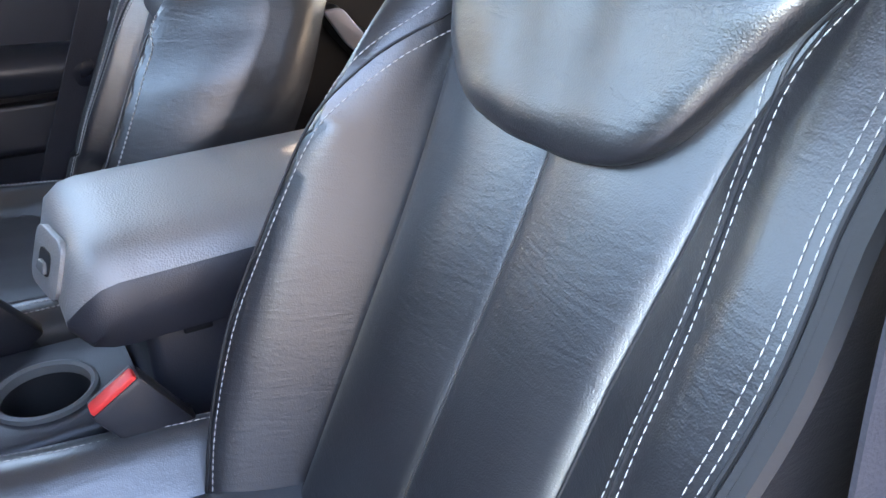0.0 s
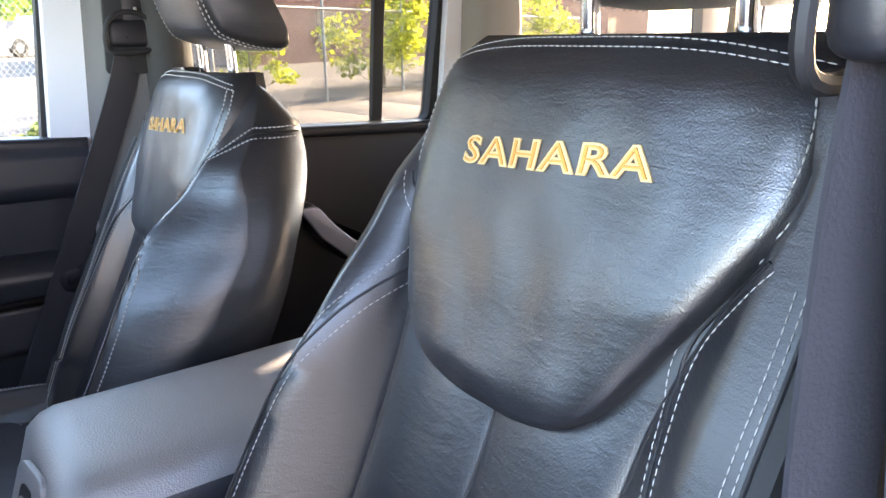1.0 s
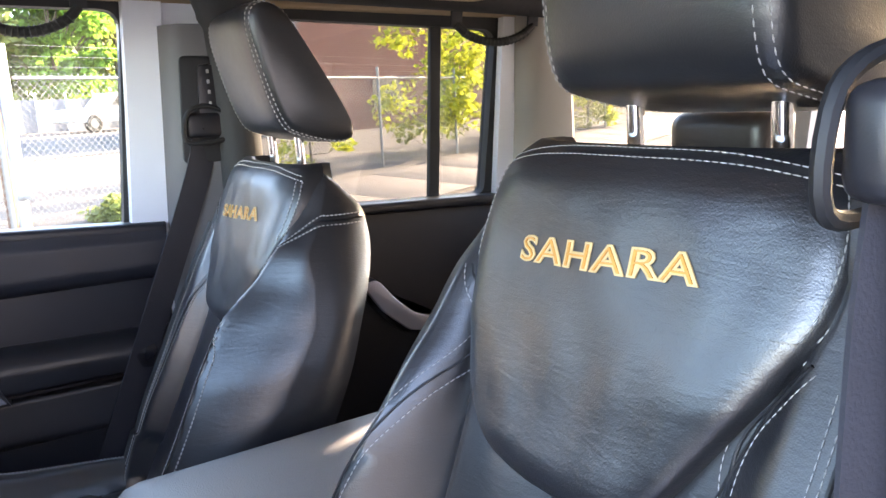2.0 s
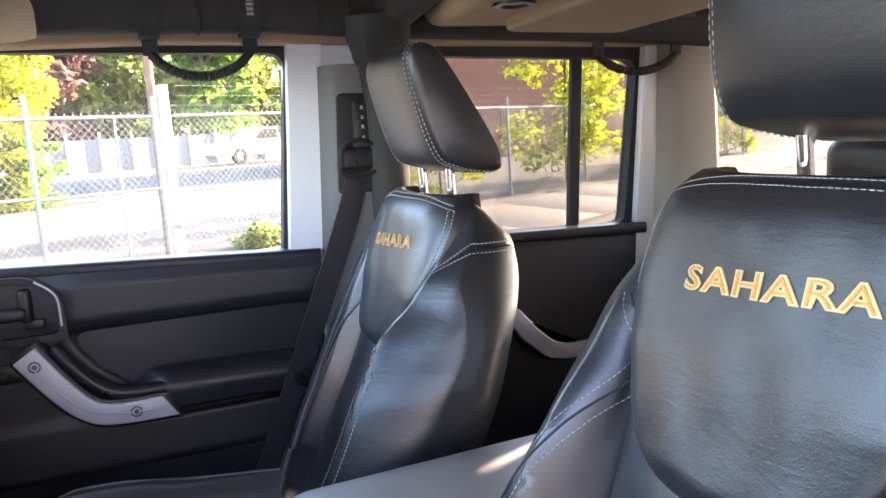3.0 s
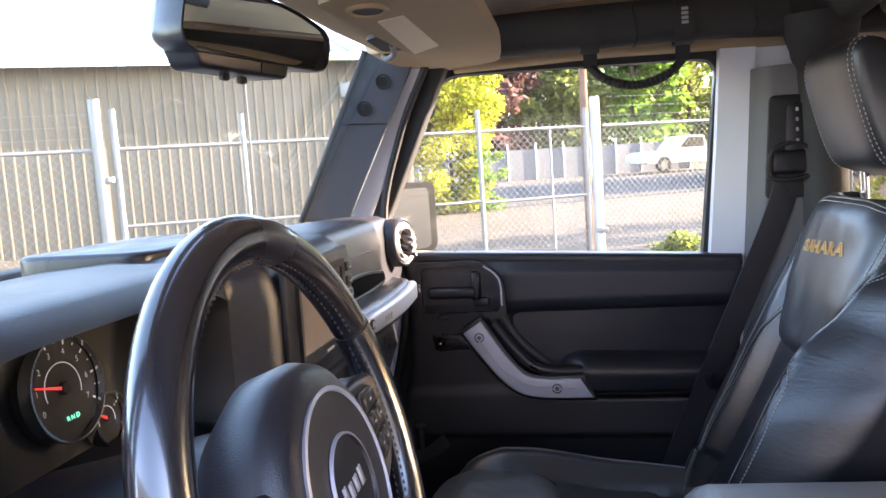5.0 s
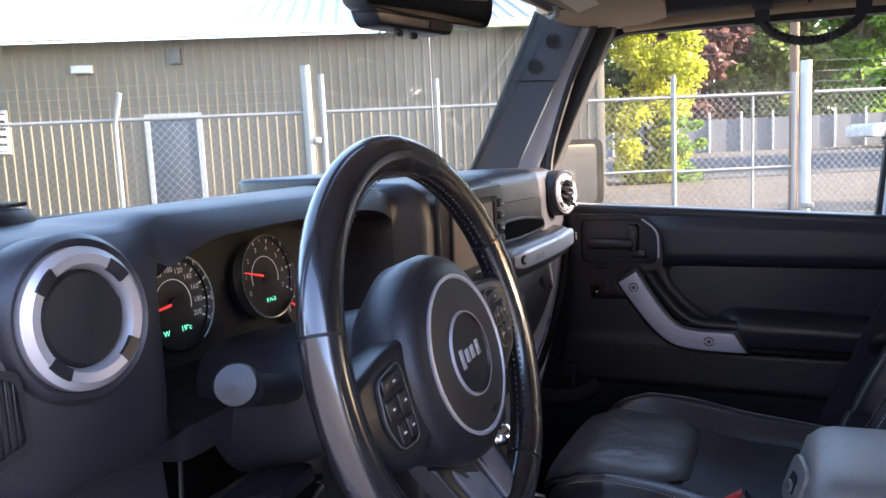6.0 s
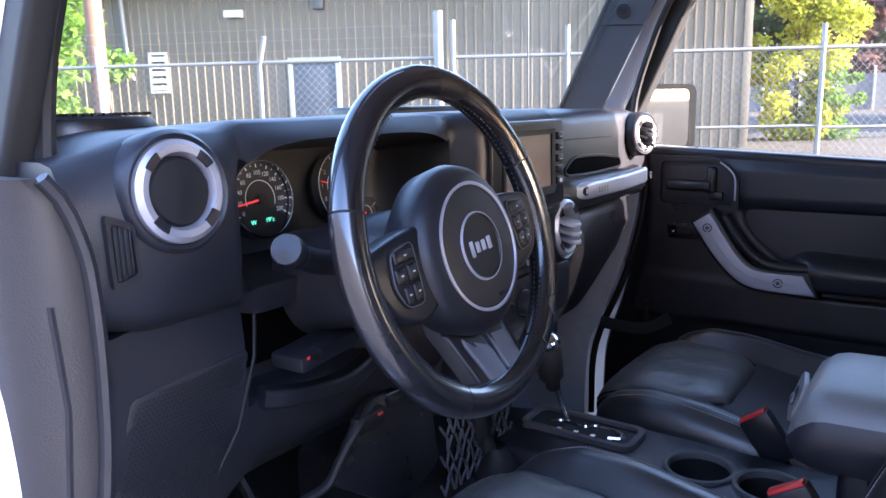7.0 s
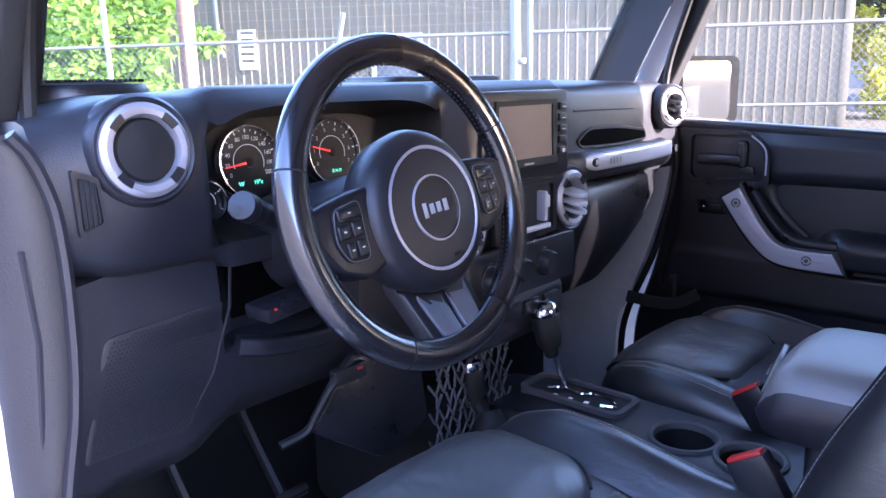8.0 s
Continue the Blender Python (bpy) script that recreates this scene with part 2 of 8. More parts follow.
def sweep(bm, path, section, up=(0, 0, 1), cap=True, scale=None, closed=False):
    """Sweep a 2D section along a path; section's u goes sideways and v along up."""
    path = [Vector(p) for p in path]
    rows = []
    for i, p in enumerate(path):
        if closed:
            t = path[(i + 1) % len(path)] - path[i - 1]
        else:
            t = path[min(i + 1, len(path) - 1)] - path[max(i - 1, 0)]
        t.normalize()
        s = t.cross(Vector(up)).normalized()
        u = s.cross(t).normalized()
        k = scale[i] if scale else 1
        rows.append([p + s * a * k + u * b * k for a, b in section])
    if closed:
        rows.append(rows[0])
        return loft(bm, rows, cap=False)
    return loft(bm, rows, cap=cap)


def circle(r, n=12, rx=None):
    return [((rx or r) * math.cos(2 * math.pi * i / n), r * math.sin(2 * math.pi * i / n)) for i in range(n)]


def tube(bm, path, r, n=10, up=(0, 0, 1), scale=None, closed=False):
    return sweep(bm, path, circle(r, n), up, scale=scale, closed=closed)


def frame_at(origin, normal, up=(0, 0, 1)):
    """Axes on a face: x to the right as seen from in front, y up the face, z out along the normal."""
    z = Vector(normal).normalized()
    x = Vector(up).cross(z).normalized()
    y = z.cross(x)
    m = Matrix((x, y, z)).transposed().to_4x4()
    m.translation = Vector(origin)
    return m


def revolve(bm, profile, m, n=36, cap=False):
    """Turn a profile of (radius, height) about the z of m."""
    rows = []
    for r, h in profile:
        rows.append([m @ Vector((r * math.cos(2 * math.pi * i / n), r * math.sin(2 * math.pi * i / n), h)) for i in range(n)])
    return loft(bm, rows, cap=cap)


def disc(bm, m, r, h0, h1, n=32, bevel=0.0):
    prof = [(1e-4, h0), (r, h0), (r, h1 - bevel), (r - bevel, h1), (1e-4, h1)] if bevel else [(1e-4, h0), (r, h0), (r, h1), (1e-4, h1)]
    return revolve(bm, prof, m, n)


def stitches(bm, path, length=0.0044, gap=0.0013, r=0.00040):
    """Single stitches laid along a path."""
    path = [Vector(p) for p in path]
    d, run, goal = 0.0, [0.0], 0.0
    for a, b in zip(path, path[1:]):
        run.append(run[-1] + (b - a).length)

    def at(s):
        s = max(0, min(run[-1], s))
        for i in range(len(path) - 1):
            if s <= run[i + 1]:
                k = (s - run[i]) / max(1e-9, run[i + 1] - run[i])
                return path[i].lerp(path[i + 1], k)
        return path[-1]
    s = 0
    sec = circle(r, 5)
    while s + length < run[-1]:
        a, b = at(s), at(s + length)
        mid = (a + b) / 2
        t = (b - a).normalized()
        ref = Vector((0, 0, 1)) if abs(t.z) < 0.8 else Vector((0, 1, 0))
        sx = t.cross(ref).normalized()
        sy = sx.cross(t)
        loft(bm, [[q + sx * u * f + sy * v * f for u, v in sec] for q, f in ((a, 0.45), (mid, 1.15), (b, 0.45))])
        s += length + gap
    return bm


def text_mesh(body, size, depth, m, shear=0.0, stretch=1.0, spacing=1.0, offset=0.0):
    cu = bpy.data.curves.new("lettering", 'FONT')
    cu.body, cu.size, cu.extrude, cu.shear, cu.space_character, cu.offset = body, size, depth, shear, spacing, offset
    cu.align_x, cu.align_y = 'CENTER', 'CENTER'
    cu.resolution_u = 3
    ob = bpy.data.objects.new("tmp", cu)
    me = bpy.data.meshes.new_from_object(ob)
    bm = bmesh.new()
    bm.from_mesh(me)
    bpy.data.objects.remove(ob)
    bpy.data.curves.remove(cu)
    bpy.data.meshes.remove(me)
    bmesh.ops.transform(bm, matrix=m @ Matrix.Diagonal((stretch, 1, 1, 1)), verts=bm.verts)
    return bm


# ---------- seats ----------
YC = [(0.84, 0.075), (0.945, 0.023), (1.02, -0.013), (1.10, -0.052), (1.181, -0.089), (1.25, -0.115), (1.34, -0.145), (1.40, -0.163), (1.43, -0.182)]
HW = [(0.84, 0.166), (0.89, 0.184), (0.95, 0.206), (1.05, 0.234), (1.15, 0.245), (1.22, 0.236), (1.30, 0.210), (1.36, 0.186), (1.39, 0.171), (1.41, 0.150), (1.422, 0.125), (1.43, 0.09)]
BOL = [(0.84, 0.05), (0.95, 0.075), (1.05, 0.085), (1.15, 0.083), (1.22, 0.070), (1.28, 0.042), (1.34, 0.012), (1.40, -0.004)]
YB = [(0.84, -0.06), (0.90, -0.085), (1.05, -0.147), (1.2, -0.205), (1.33, -0.245), (1.40, -0.245), (1.43, -0.225)]
GRV = [(0.84, 0.112), (1.05, 0.122), (1.20, 0.134), (1.30, 0.150), (1.36, 0.158), (1.43, 0.12)]
PANEL = [(1.188, 0.020), (1.191, 0.046), (1.198, 0.074), (1.210, 0.096), (1.228, 0.114), (1.255, 0.130), (1.30, 0.151), (1.34, 0.166), (1.37, 0.168), (1.40, 0.160), (1.418, 0.140), (1.426, 0.118)]

CREST = [(0.84, 0.90), (0.95, 0.88), (1.05, 0.83), (1.15, 0.772), (1.21, 0.735), (1.265, 0.715), (1.315, 0.80)]


def blend(x, a, b):
    k = max(0, min(1, (x - a) / (b - a)))
    return k * k * (3 - 2 * k)


SIDE = {"slope": 2.1, "inset": 0.0}


def crest_at(z):
    return lerp_table(CREST, z) - SIDE["inset"]


def back_front(x, z):
    """Front skin of the backrest: y at x across and height z."""
    w, g, ax = lerp_table(HW, z), lerp_table(GRV, z), abs(x)
    y = lerp_table(YC, z)
    if ax < g:
        # two pillows beside the middle seam
        y += 0.003 * (1 - (ax / g) ** 2) + 0.0065 * (1 - (2 * ax / g - 1) ** 2) * (1 - blend(z, 1.17, 1.25))
    if ax > g:
        peak = max(crest_at(z) * w, g + 0.028) if x > 0 else max(0.80 * w, g + 0.01)
        k = min(1, (ax - g) / (peak - g))
        y += lerp_table(BOL, z) * (0.34 * k * k * (3 - 2 * k) if x < 0 else math.sin(math.pi / 2 * k) ** 0.9)
        edge = crest_at(z) if x > 0 else 0.965
        e = (ax - edge * w) / ((1 - edge) * w)
        if e > 0:
            # firm crest at the sewn edge, then a side that turns away
            e = min(1, e)
            k = 1 - math.sqrt(1 - e * e)
            y -= (min(0.112, (1 - edge) * w * SIDE["slope"] * (1 - 0.55 * blend(z, 1.16, 1.32))) + 0.006) * (0.70 * e + 0.30 * k) if x > 0 else 0.014 * k
    y -= (0.0050 if x > 0 else 0.0020) * math.exp(-((ax - g) / 0.0050) ** 2) * (1 if z < 1.36 else 0)
    if z < 1.19:
        y -= 0.0022 * math.exp(-(x / 0.0030) ** 2)
    y += 0.0008 * noise.noise((x * 14, z * 14, 3))
    return y


def panel_front(x, z):
    """Front skin of the padded head panel."""
    h = lerp_table(PANEL, z)
    u = max(-1, min(1, x / h))
    k = min(1, (z - 1.188) / 0.030)
    puff = 0.024 * (0.25 + 0.75 * math.sqrt(max(0, 1 - (1 - k) ** 2)))
    if z > 1.39:
        puff *= 1 - 0.55 * ((z - 1.39) / 0.036) ** 2
    base = lerp_table(YC, z) + 0.006 - 0.03 * (x / 0.17) ** 2 * max(0, (z - 1.28) / 0.15)
    return base + puff * (0.15 + 0.85 * max(0, 1 - abs(u) ** 7) ** 0.5) - 0.004 + 0.0016 * noise.noise((x * 30, z * 22, 9))


def seat(name, label, mx, dx, dy, dz, hx=0.0, hz=0.0, hd=1.0, sr=0.00050, hy=0.0, hw=0.102, lean=0.0, slope=2.1, inset=0.0):
    """A front seat; mx mirrors it (1: outboard side at minus x)."""
    SIDE["slope"], SIDE["inset"] = slope, inset
    th = thing(name, label, "car seat", "front seats", at=(dx, dy + 0.1, 0.62 + dz))
    def T(x, y, z):
        # the door side is slimmer below the shoulder
        k = 0.16 * (1 - blend(z, 1.20, 1.36)) if z > 0.97 else 0.06
        wide = lerp_table([(0.84, 0.20), (0.89, 0.14), (0.95, 0.08), (1.05, 0.025), (1.10, 0.0)], z) if z > 0.90 else 0.0
        return Vector((dx + mx * x * (1 + (wide - k) * min(1, max(0, -x) / 0.12)), dy + y, dz + z))

    parts = []

    def add(pname, bm, material, parent=th, lab="", smooth=50):
        o = part(pname, bm, material, parent, lab, smooth)
        parts.append(o)
        return o
    # backrest
    bm = bmesh.new()
    rows = []
    zs = [0.84 + 0.59 * i / 64 for i in range(65)]
    for z in zs:
        w, yb = lerp_table(HW, z), lerp_table(YB, z)
        g = min(lerp_table(GRV, z), 0.93 * w)
        half = [0, 0.002, 0.005] + [g * (i / 22) for i in range(2, 20)] + [g - 0.007, g - 0.0025, g, g + 0.0025, g + 0.007] + [g + 0.007 + (w - g - 0.007) * math.sin(math.pi / 2 * i / 20) for i in range(1, 21)]
        xs = [-v for v in half[:0:-1]] + half
        ring = [T(x, back_front(x, z), z) for x in xs]
        yf = back_front(w, z)
        drop = 0.045 * blend(z, 1.34, 1.43)
        for k in (0.25, 0.5, 0.75):
            ring.append(T(w + 0.006 * math.sin(math.pi * k), yf + (yb - yf) * k, z - k * drop))
        for i in range(13):
            x = w * 0.97 * (1 - 2 * i / 12)
            ring.append(T(x, yb - 0.015 * (1 - (x / w) ** 2), z - drop))
        for k in (0.75, 0.5, 0.25):
            ring.append(T(-w - 0.006 * math.sin(math.pi * k), yf + (yb - yf) * k, z - k * drop))
        for p in ring:
            p.z -= max(0, p.z - dz - 1.36) * 0.58 * (1 - blend(abs(p.x - dx), 0.115, 0.16))
        rows.append(ring)
    top = rows[-1]
    c = sum(top, Vector()) / len(top)
    for k, h in ((0.86, 0.002), (0.6, 0.0)):
        rows.append([c + (p - c) * k + Vector((0, 0, h)) for p in top])
    loft(bm, rows)
    backrest = add("backrest", bm, LEATHER)
    # head panel: a padded shield over the upper backrest
    bm = bmesh.new()
    rows = []
    for i in range(41):
        z = 1.188 + 0.2325 * (i / 40) ** 1.25
        h = lerp_table(PANEL, z)
        row = []
        for j in range(49):
            u = -1 + 2 * j / 48
            x = h * math.copysign(abs(u) ** 0.75, u)
            row.append(T(x, panel_front(x, z), z))
        rows.append(row)
    rows.insert(0, [p + Vector((0, -0.02, 0.004)) for p in rows[0]])
    rows.append([p + Vector((0, -0.012, -0.0015)) for p in rows[-1]])
    rows.append([Vector((dx + (p.x - dx) * 0.74, p.y - 0.020, p.z - 0.060)) for p in rows[-1]])
    for r in rows:
        r.insert(0, r[0] + Vector((0, -0.02, 0)))
        r.append(r[-1] + Vector((0, -0.02, 0)))
    loft(bm, rows, closed=False)
    head = add("head_panel", bm, LEATHER)
    # sewn seams of the backrest
    for gx in (-1, 0, 1):
        pts = []
        for i in range(41):
            z = 0.86 + ((1.195 if gx == 0 else 1.335) - 0.86) * i / 40
            x = gx * lerp_table(GRV, z)
            pts.append(T(x, back_front(x, z) + 0.0002, z))
        add("seam", tube(bmesh.new(), pts, 0.0011, 5, up=(0, 1, 0)), DARK, backrest)
    # stitching
    def crest(side, off, z0=0.86, z1=1.315, n=60):
        out = []
        for i in range(n + 1):
            z = z0 + (z1 - z0) * i / n
            k = blend(z, 1.19, 1.30) if inset == 0 else blend(z, 1.215, 1.335)
            x = side * (lerp_table(HW, z) * crest_at(z) * (1 - k) + (lerp_table(PANEL, z) + 0.008) * k + off)
            out.append(T(x, back_front(x, z) + 0.0006, z))
        if inset > 0:
            return out
        for i in range(1, 15):
            k = i / 14
            z = z1 + 0.030 * k + (0.004 - off) * math.sin(math.pi / 2 * k)
            x = side * (lerp_table(PANEL, z1) + 0.008 + (lerp_table(HW, z) - lerp_table(PANEL, z1) - 0.008) * k)
            out.append(T(x, back_front(x, z) + 0.0006, z))
        z = z1 + 0.030
        w = lerp_table(HW, z)
        yf, yb = back_front(w, z), lerp_table(YB, z)
        for k in range(1, 9):
            q = T(side * (w + 0.007 * math.sin(math.pi * k / 9)), yf + (yb - yf) * k / 9, z + 0.004 - off)
            out.append(q)
        return out
    for side in (-1, 1):
        bm = bmesh.new()
        for off in (-0.0065, 0.0065):
            stitches(bm, crest(side, off), r=sr if side > 0 else 0.75 * sr)
        add("stitching", bm, THREAD, backrest, "pale double stitching")
        bm = bmesh.new()
        tube(bm, crest(side, 0), 0.0012, 5)
        add("seam", bm, DARK, backrest)
        if side > 0:
            continue
        bm = bmesh.new()
        for fr in (0.885, 0.912):
            pts = []
            for i in range(61):
                z = 0.86 + 0.45 * i / 60
                x = side * lerp_table(HW, z) * fr
                pts.append(T(x, back_front(x, z) + 0.0006, z))
            stitches(bm, pts, r=0.75 * sr)
        add("stitching", bm, THREAD, backrest)
        # folds of the cover towards the door
        for fr, r in ((0.935, 0.0016), (0.960, 0.0035), (0.984, 0.0060)):
            pts = []
            for i in range(41):
                z = 0.86 + 0.45 * i / 40
                x = side * lerp_table(HW, z) * fr
                pts.append(T(x, back_front(x, z) + 0.0004, z))
            add("seam", tube(bmesh.new(), pts, r, 6, up=(0, 1, 0)), DARK, backrest)
    bm = bmesh.new()
    for off in (0.001, -0.0045):
        pts = []
        for i in range(41):
            u = i / 20 - 1
            z = 1.418 + off - 0.014 * abs(u) ** 4
            x = lerp_table(PANEL, z) * 0.985 * u
            pts.append(T(x, panel_front(x, z) + 0.0004, z))
        stitches(bm, pts, r=sr)
    add("stitching", bm, THREAD, head, "pale double stitching")
    for side in (-1, 1):
        bm = bmesh.new()
        for fr in (0.945, 0.985):
            pts = []
            for i in range(24):
                z = 1.325 + 0.078 * i / 23
                x = side * lerp_table(PANEL, z) * fr
                pts.append(T(x, panel_front(x, z) + 0.0006, z))
            stitches(bm, pts, r=sr)
        add("stitching", bm, THREAD, head)
    # lettering
    for body_mat, depth, off in ((GOLD_EDGE, 0.0005, 0.0010), (GOLD, 0.0009, -0.0005)):
        bm = text_mesh("SAHARA", 0.0248, depth, Matrix(), stretch=1.63, spacing=1.13, offset=off)
        bmesh.ops.subdivide_edges(bm, edges=[e for e in bm.edges if e.calc_length() > 0.008], cuts=2)
        for v in bm.verts:
            x, z = (-v.co.x - 0.005) * mx, 1.3475 + v.co.y + 0.058 * v.co.x
            v.co = Vector((dx - v.co.x - 0.005, dy + panel_front(x, z) + 0.0004 + v.co.z + depth, dz + z))
        bmesh.ops.recalc_face_normals(bm, faces=bm.faces)
        add("lettering", bm, body_mat, head, "gold embroidered lettering")
    # cushion
    bm = bmesh.new()
    rows = []
    L = [(-0.02, 0.205), (0.1, 0.232), (0.25, 0.248), (0.38, 0.246), (0.45, 0.232), (0.49, 0.200), (0.505, 0.165)]
    ZT = [(-0.05, 0.885), (0.05, 0.895), (0.2, 0.905), (0.35, 0.928), (0.44, 0.930), (0.485, 0.912), (0.505, 0.885)]
    for i in range(40):
        y = -0.05 + 0.555 * i / 39
        w, zt = lerp_table(L, y), lerp_table(ZT, y)
        zb = 0.74 + 0.06 * max(0, (y - 0.4) / 0.1) ** 2
        ring = []
        for j in range(61):
            u = -1 + 2 * j / 60
            x = w * (0.3 * math.sin(math.pi / 2 * u) + 0.7 * u)
            ax = abs(x)
            z = zt
            if ax > 0.148:
                k = min(1, (ax - 0.148) / 0.045)
                z += 0.030 * k * k * (3 - 2 * k) * (1 if y < 0.4 else max(0.2, 1 - (y - 0.4) / 0.1))
            e = (ax - 0.8 * w) / (0.2 * w)
            if e > 0:
                z -= 0.045 * (1 - math.sqrt(max(0, 1 - min(1, e) ** 2)))
            z -= 0.006 * math.exp(-((ax - 0.148) / 0.005) ** 2)
            z += 0.0015 * noise.noise((x * 12, y * 12, 5)) + 0.0016 * abs(noise.noise((x * 26, y * 9, 8)))
            ring.append(T(x, y, z))
        ring += [T(w, y, (zt + zb) / 2), T(w * 0.95, y, zb), T(-w * 0.95, y, zb), T(-w, y, (zt + zb) / 2)]
        rows.append(ring)
    loft(bm, rows)
    cushion = add("cushion", bm, LEATHER_LIFTED)
    # thigh pad
    bm = bmesh.new()
    rows = []
    for i in range(49):
        v = i / 48
        y = 0.285 + 0.235 * v
        wv = 0.150 * (1 - 0.35 * max(0, 1 - v / 0.30) ** 2) * (1 - 0.16 * max(0, (v - 0.8) / 0.2) ** 2)
        z0 = lerp_table(ZT, min(y, 0.47)) - 0.035 * max(0, (v - 0.78) / 0.22) ** 2
        row = []
        for j in range(61):
            u = -1 + 2 * j / 60
            e = max(0, 1 - abs(u) ** 5) ** 0.5
            pv = math.sqrt(max(0, 1 - max(0, 1 - v / 0.18) ** 2))
            row.append(T(wv * u, y, z0 - 0.004 + 0.026 * e * (0.1 + 0.9 * pv) + 0.003 * noise.noise((u * 3, v * 4, 7)) + 0.0022 * abs(noise.noise((u * 4 + v * 5, v * 9 - u * 6, 2)))))
        rows.append(row)
    rows.insert(0, [p + Vector((0, 0.002, -0.02)) for p in rows[0]])
    rows.append([p + Vector((0, -0.01, -0.06)) for p in rows[-1]])
    loft(bm, rows, closed=False)
    tp = add("thigh_pad", bm, LEATHER_WORN_LIFTED, lab="worn leather thigh pad, colour lightened for missing sheen")
    for u in (-0.985, 0.985):
        pts = []
        for i in range(30):
            v = 0.04 + 0.94 * i / 29
            y = 0.285 + 0.235 * v
            wv = 0.150 * (1 - 0.35 * max(0, 1 - v / 0.30) ** 2) * (1 - 0.16 * max(0, (v - 0.8) / 0.2) ** 2)
            z0 = lerp_table(ZT, min(y, 0.47)) - 0.035 * max(0, (v - 0.78) / 0.22) ** 2
            pts.append(T((wv + 0.002) * u, y, z0 + 0.003))
        add("seam", tube(bmesh.new(), pts, 0.0022, 6), DARK, tp)
    for side in (-1, 1):
        bm = bmesh.new()
        for off in (0.0, 0.012):
            pts = []
            for i in range(50):
                y = -0.03 + 0.50 * i / 49
                w = lerp_table(L, y)
                x = 0.84 * w + off
                z = lerp_table(ZT, y) + 0.030 * (1 if y < 0.4 else max(0.2, 1 - (y - 0.4) / 0.1))
                e = (x - 0.8 * w) / (0.2 * w)
                z -= 0.045 * (1 - math.sqrt(max(0, 1 - min(1, e) ** 2)))
                pts.append(T(side * x, y, z + 0.0008))
            stitches(bm, pts, r=sr)
        add("stitching", bm, THREAD, cushion, "pale double stitching")
    # plastic base and runners
    bm = bmesh.new()
    box(bm, T(-0.22 * mx, -0.02, 0.66), T(0.22 * mx, 0.42, 0.75), 0.015)
    add("seat_base", bm, DARK)
    for s in (-1, 1):
        bm = bmesh.new()
        box(bm, T(s * 0.17 - 0.02, -0.10, 0.60), T(s * 0.17 + 0.02, 0.40, 0.665), 0.004)
        add("runner", bm, DARK)
    # headrest on two posts
    prof = [(-0.087, 1.555), (-0.091, 1.603), (-0.110, 1.632), (-0.150, 1.643), (-0.185, 1.634), (-0.208, 1.608), (-0.240, 1.550), (-0.266, 1.490),
            (-0.269, 1.462), (-0.250, 1.450), (-0.19, 1.452), (-0.135, 1.462), (-0.101, 1.474), (-0.089, 1.508)]
    prof = [tuple(p) for p in smooth_path([(a, b, 0) for a, b in prof + prof[:1]], 3)][:-1]
    cy, cz = -0.175, 1.545

    def head_k(u):
        # nearly flat sides with a rounded edge
        return 0.87 + 0.13 * max(0, 1 - abs(u) ** 6) ** 0.5
    bm = bmesh.new()
    rows = []
    for i in range(25):
        u = -1 + 2 * i / 24
        k = head_k(u)
        x = hw * math.copysign(abs(u) ** 0.55, u)
        rows.append([T(x + hx, cy - 0.02 + hy + (p[0] - cy) * k * hd + lean * (p[1] - cz) + 0.010 * (1 - u * u), cz + hz + (p[1] - cz) * k) for p in prof])
    loft(bm, rows)
    hr = add("headrest", bm, LEATHER)
    for s in (-1, 1):
        for o in (hw - 0.016, hw - 0.008):
            bm = bmesh.new()
            ue = (o / hw) ** (1 / 0.55)
            k = head_k(ue) * 1.008
            ring = [T(s * o + hx, cy - 0.02 + hy + (p[0] - cy) * k * hd + lean * (p[1] - cz) + 0.010 * (1 - ue * ue), cz + hz + (p[1] - cz) * k) for p in prof]
            stitches(bm, ring + ring[:1], 0.0045, 0.0025, sr)
            add("stitching", bm, THREAD, hr)
        bm = bmesh.new()
        tube(bm, [T(s * 0.062 + hx, -0.205, 1.37), T(s * 0.062 + hx, -0.200, 1.48 + hz)], 0.0068, 12, up=(0, 1, 0))
        add("headrest_post", bm, CHROME, hr, "chrome headrest post")
        bm = bmesh.new()
        prism(bm, rounded([(-0.022, -0.013), (0.022, -0.013), (0.022, 0.013), (-0.022, 0.013)], 0.010), 0.014, lambda u, v, d: T(s * 0.062 + u + hx, -0.205 + v, 1.378 + d), 0.005)
        add("post_collar", bm, PLASTIC_SMOOTH, hr)
    fix(th, *[o for o in parts if o.parent == th])
    return th


seat("driver_seat", "black leather bucket seat with pale stitching and gold lettering", 1, -0.37, 0.0, -0.005, -0.022, -0.013, hy=-0.035, slope=1.0, inset=0.10)
seat("passenger_seat", "black leather bucket seat in sunlight beside the closed door", -1, 0.375, 0.037, -0.047, hx=0.010, hz=-0.004, hd=0.56, sr=0.00105, hy=-0.001, hw=0.112, lean=0.27)


# ---------- the car's shell ----------
def yz(x, s=-1):
    """Plate on a side wall: u is y, v is z, depth goes towards the cabin."""
    return lambda u, v, d: Vector((x + s * d, u, v))


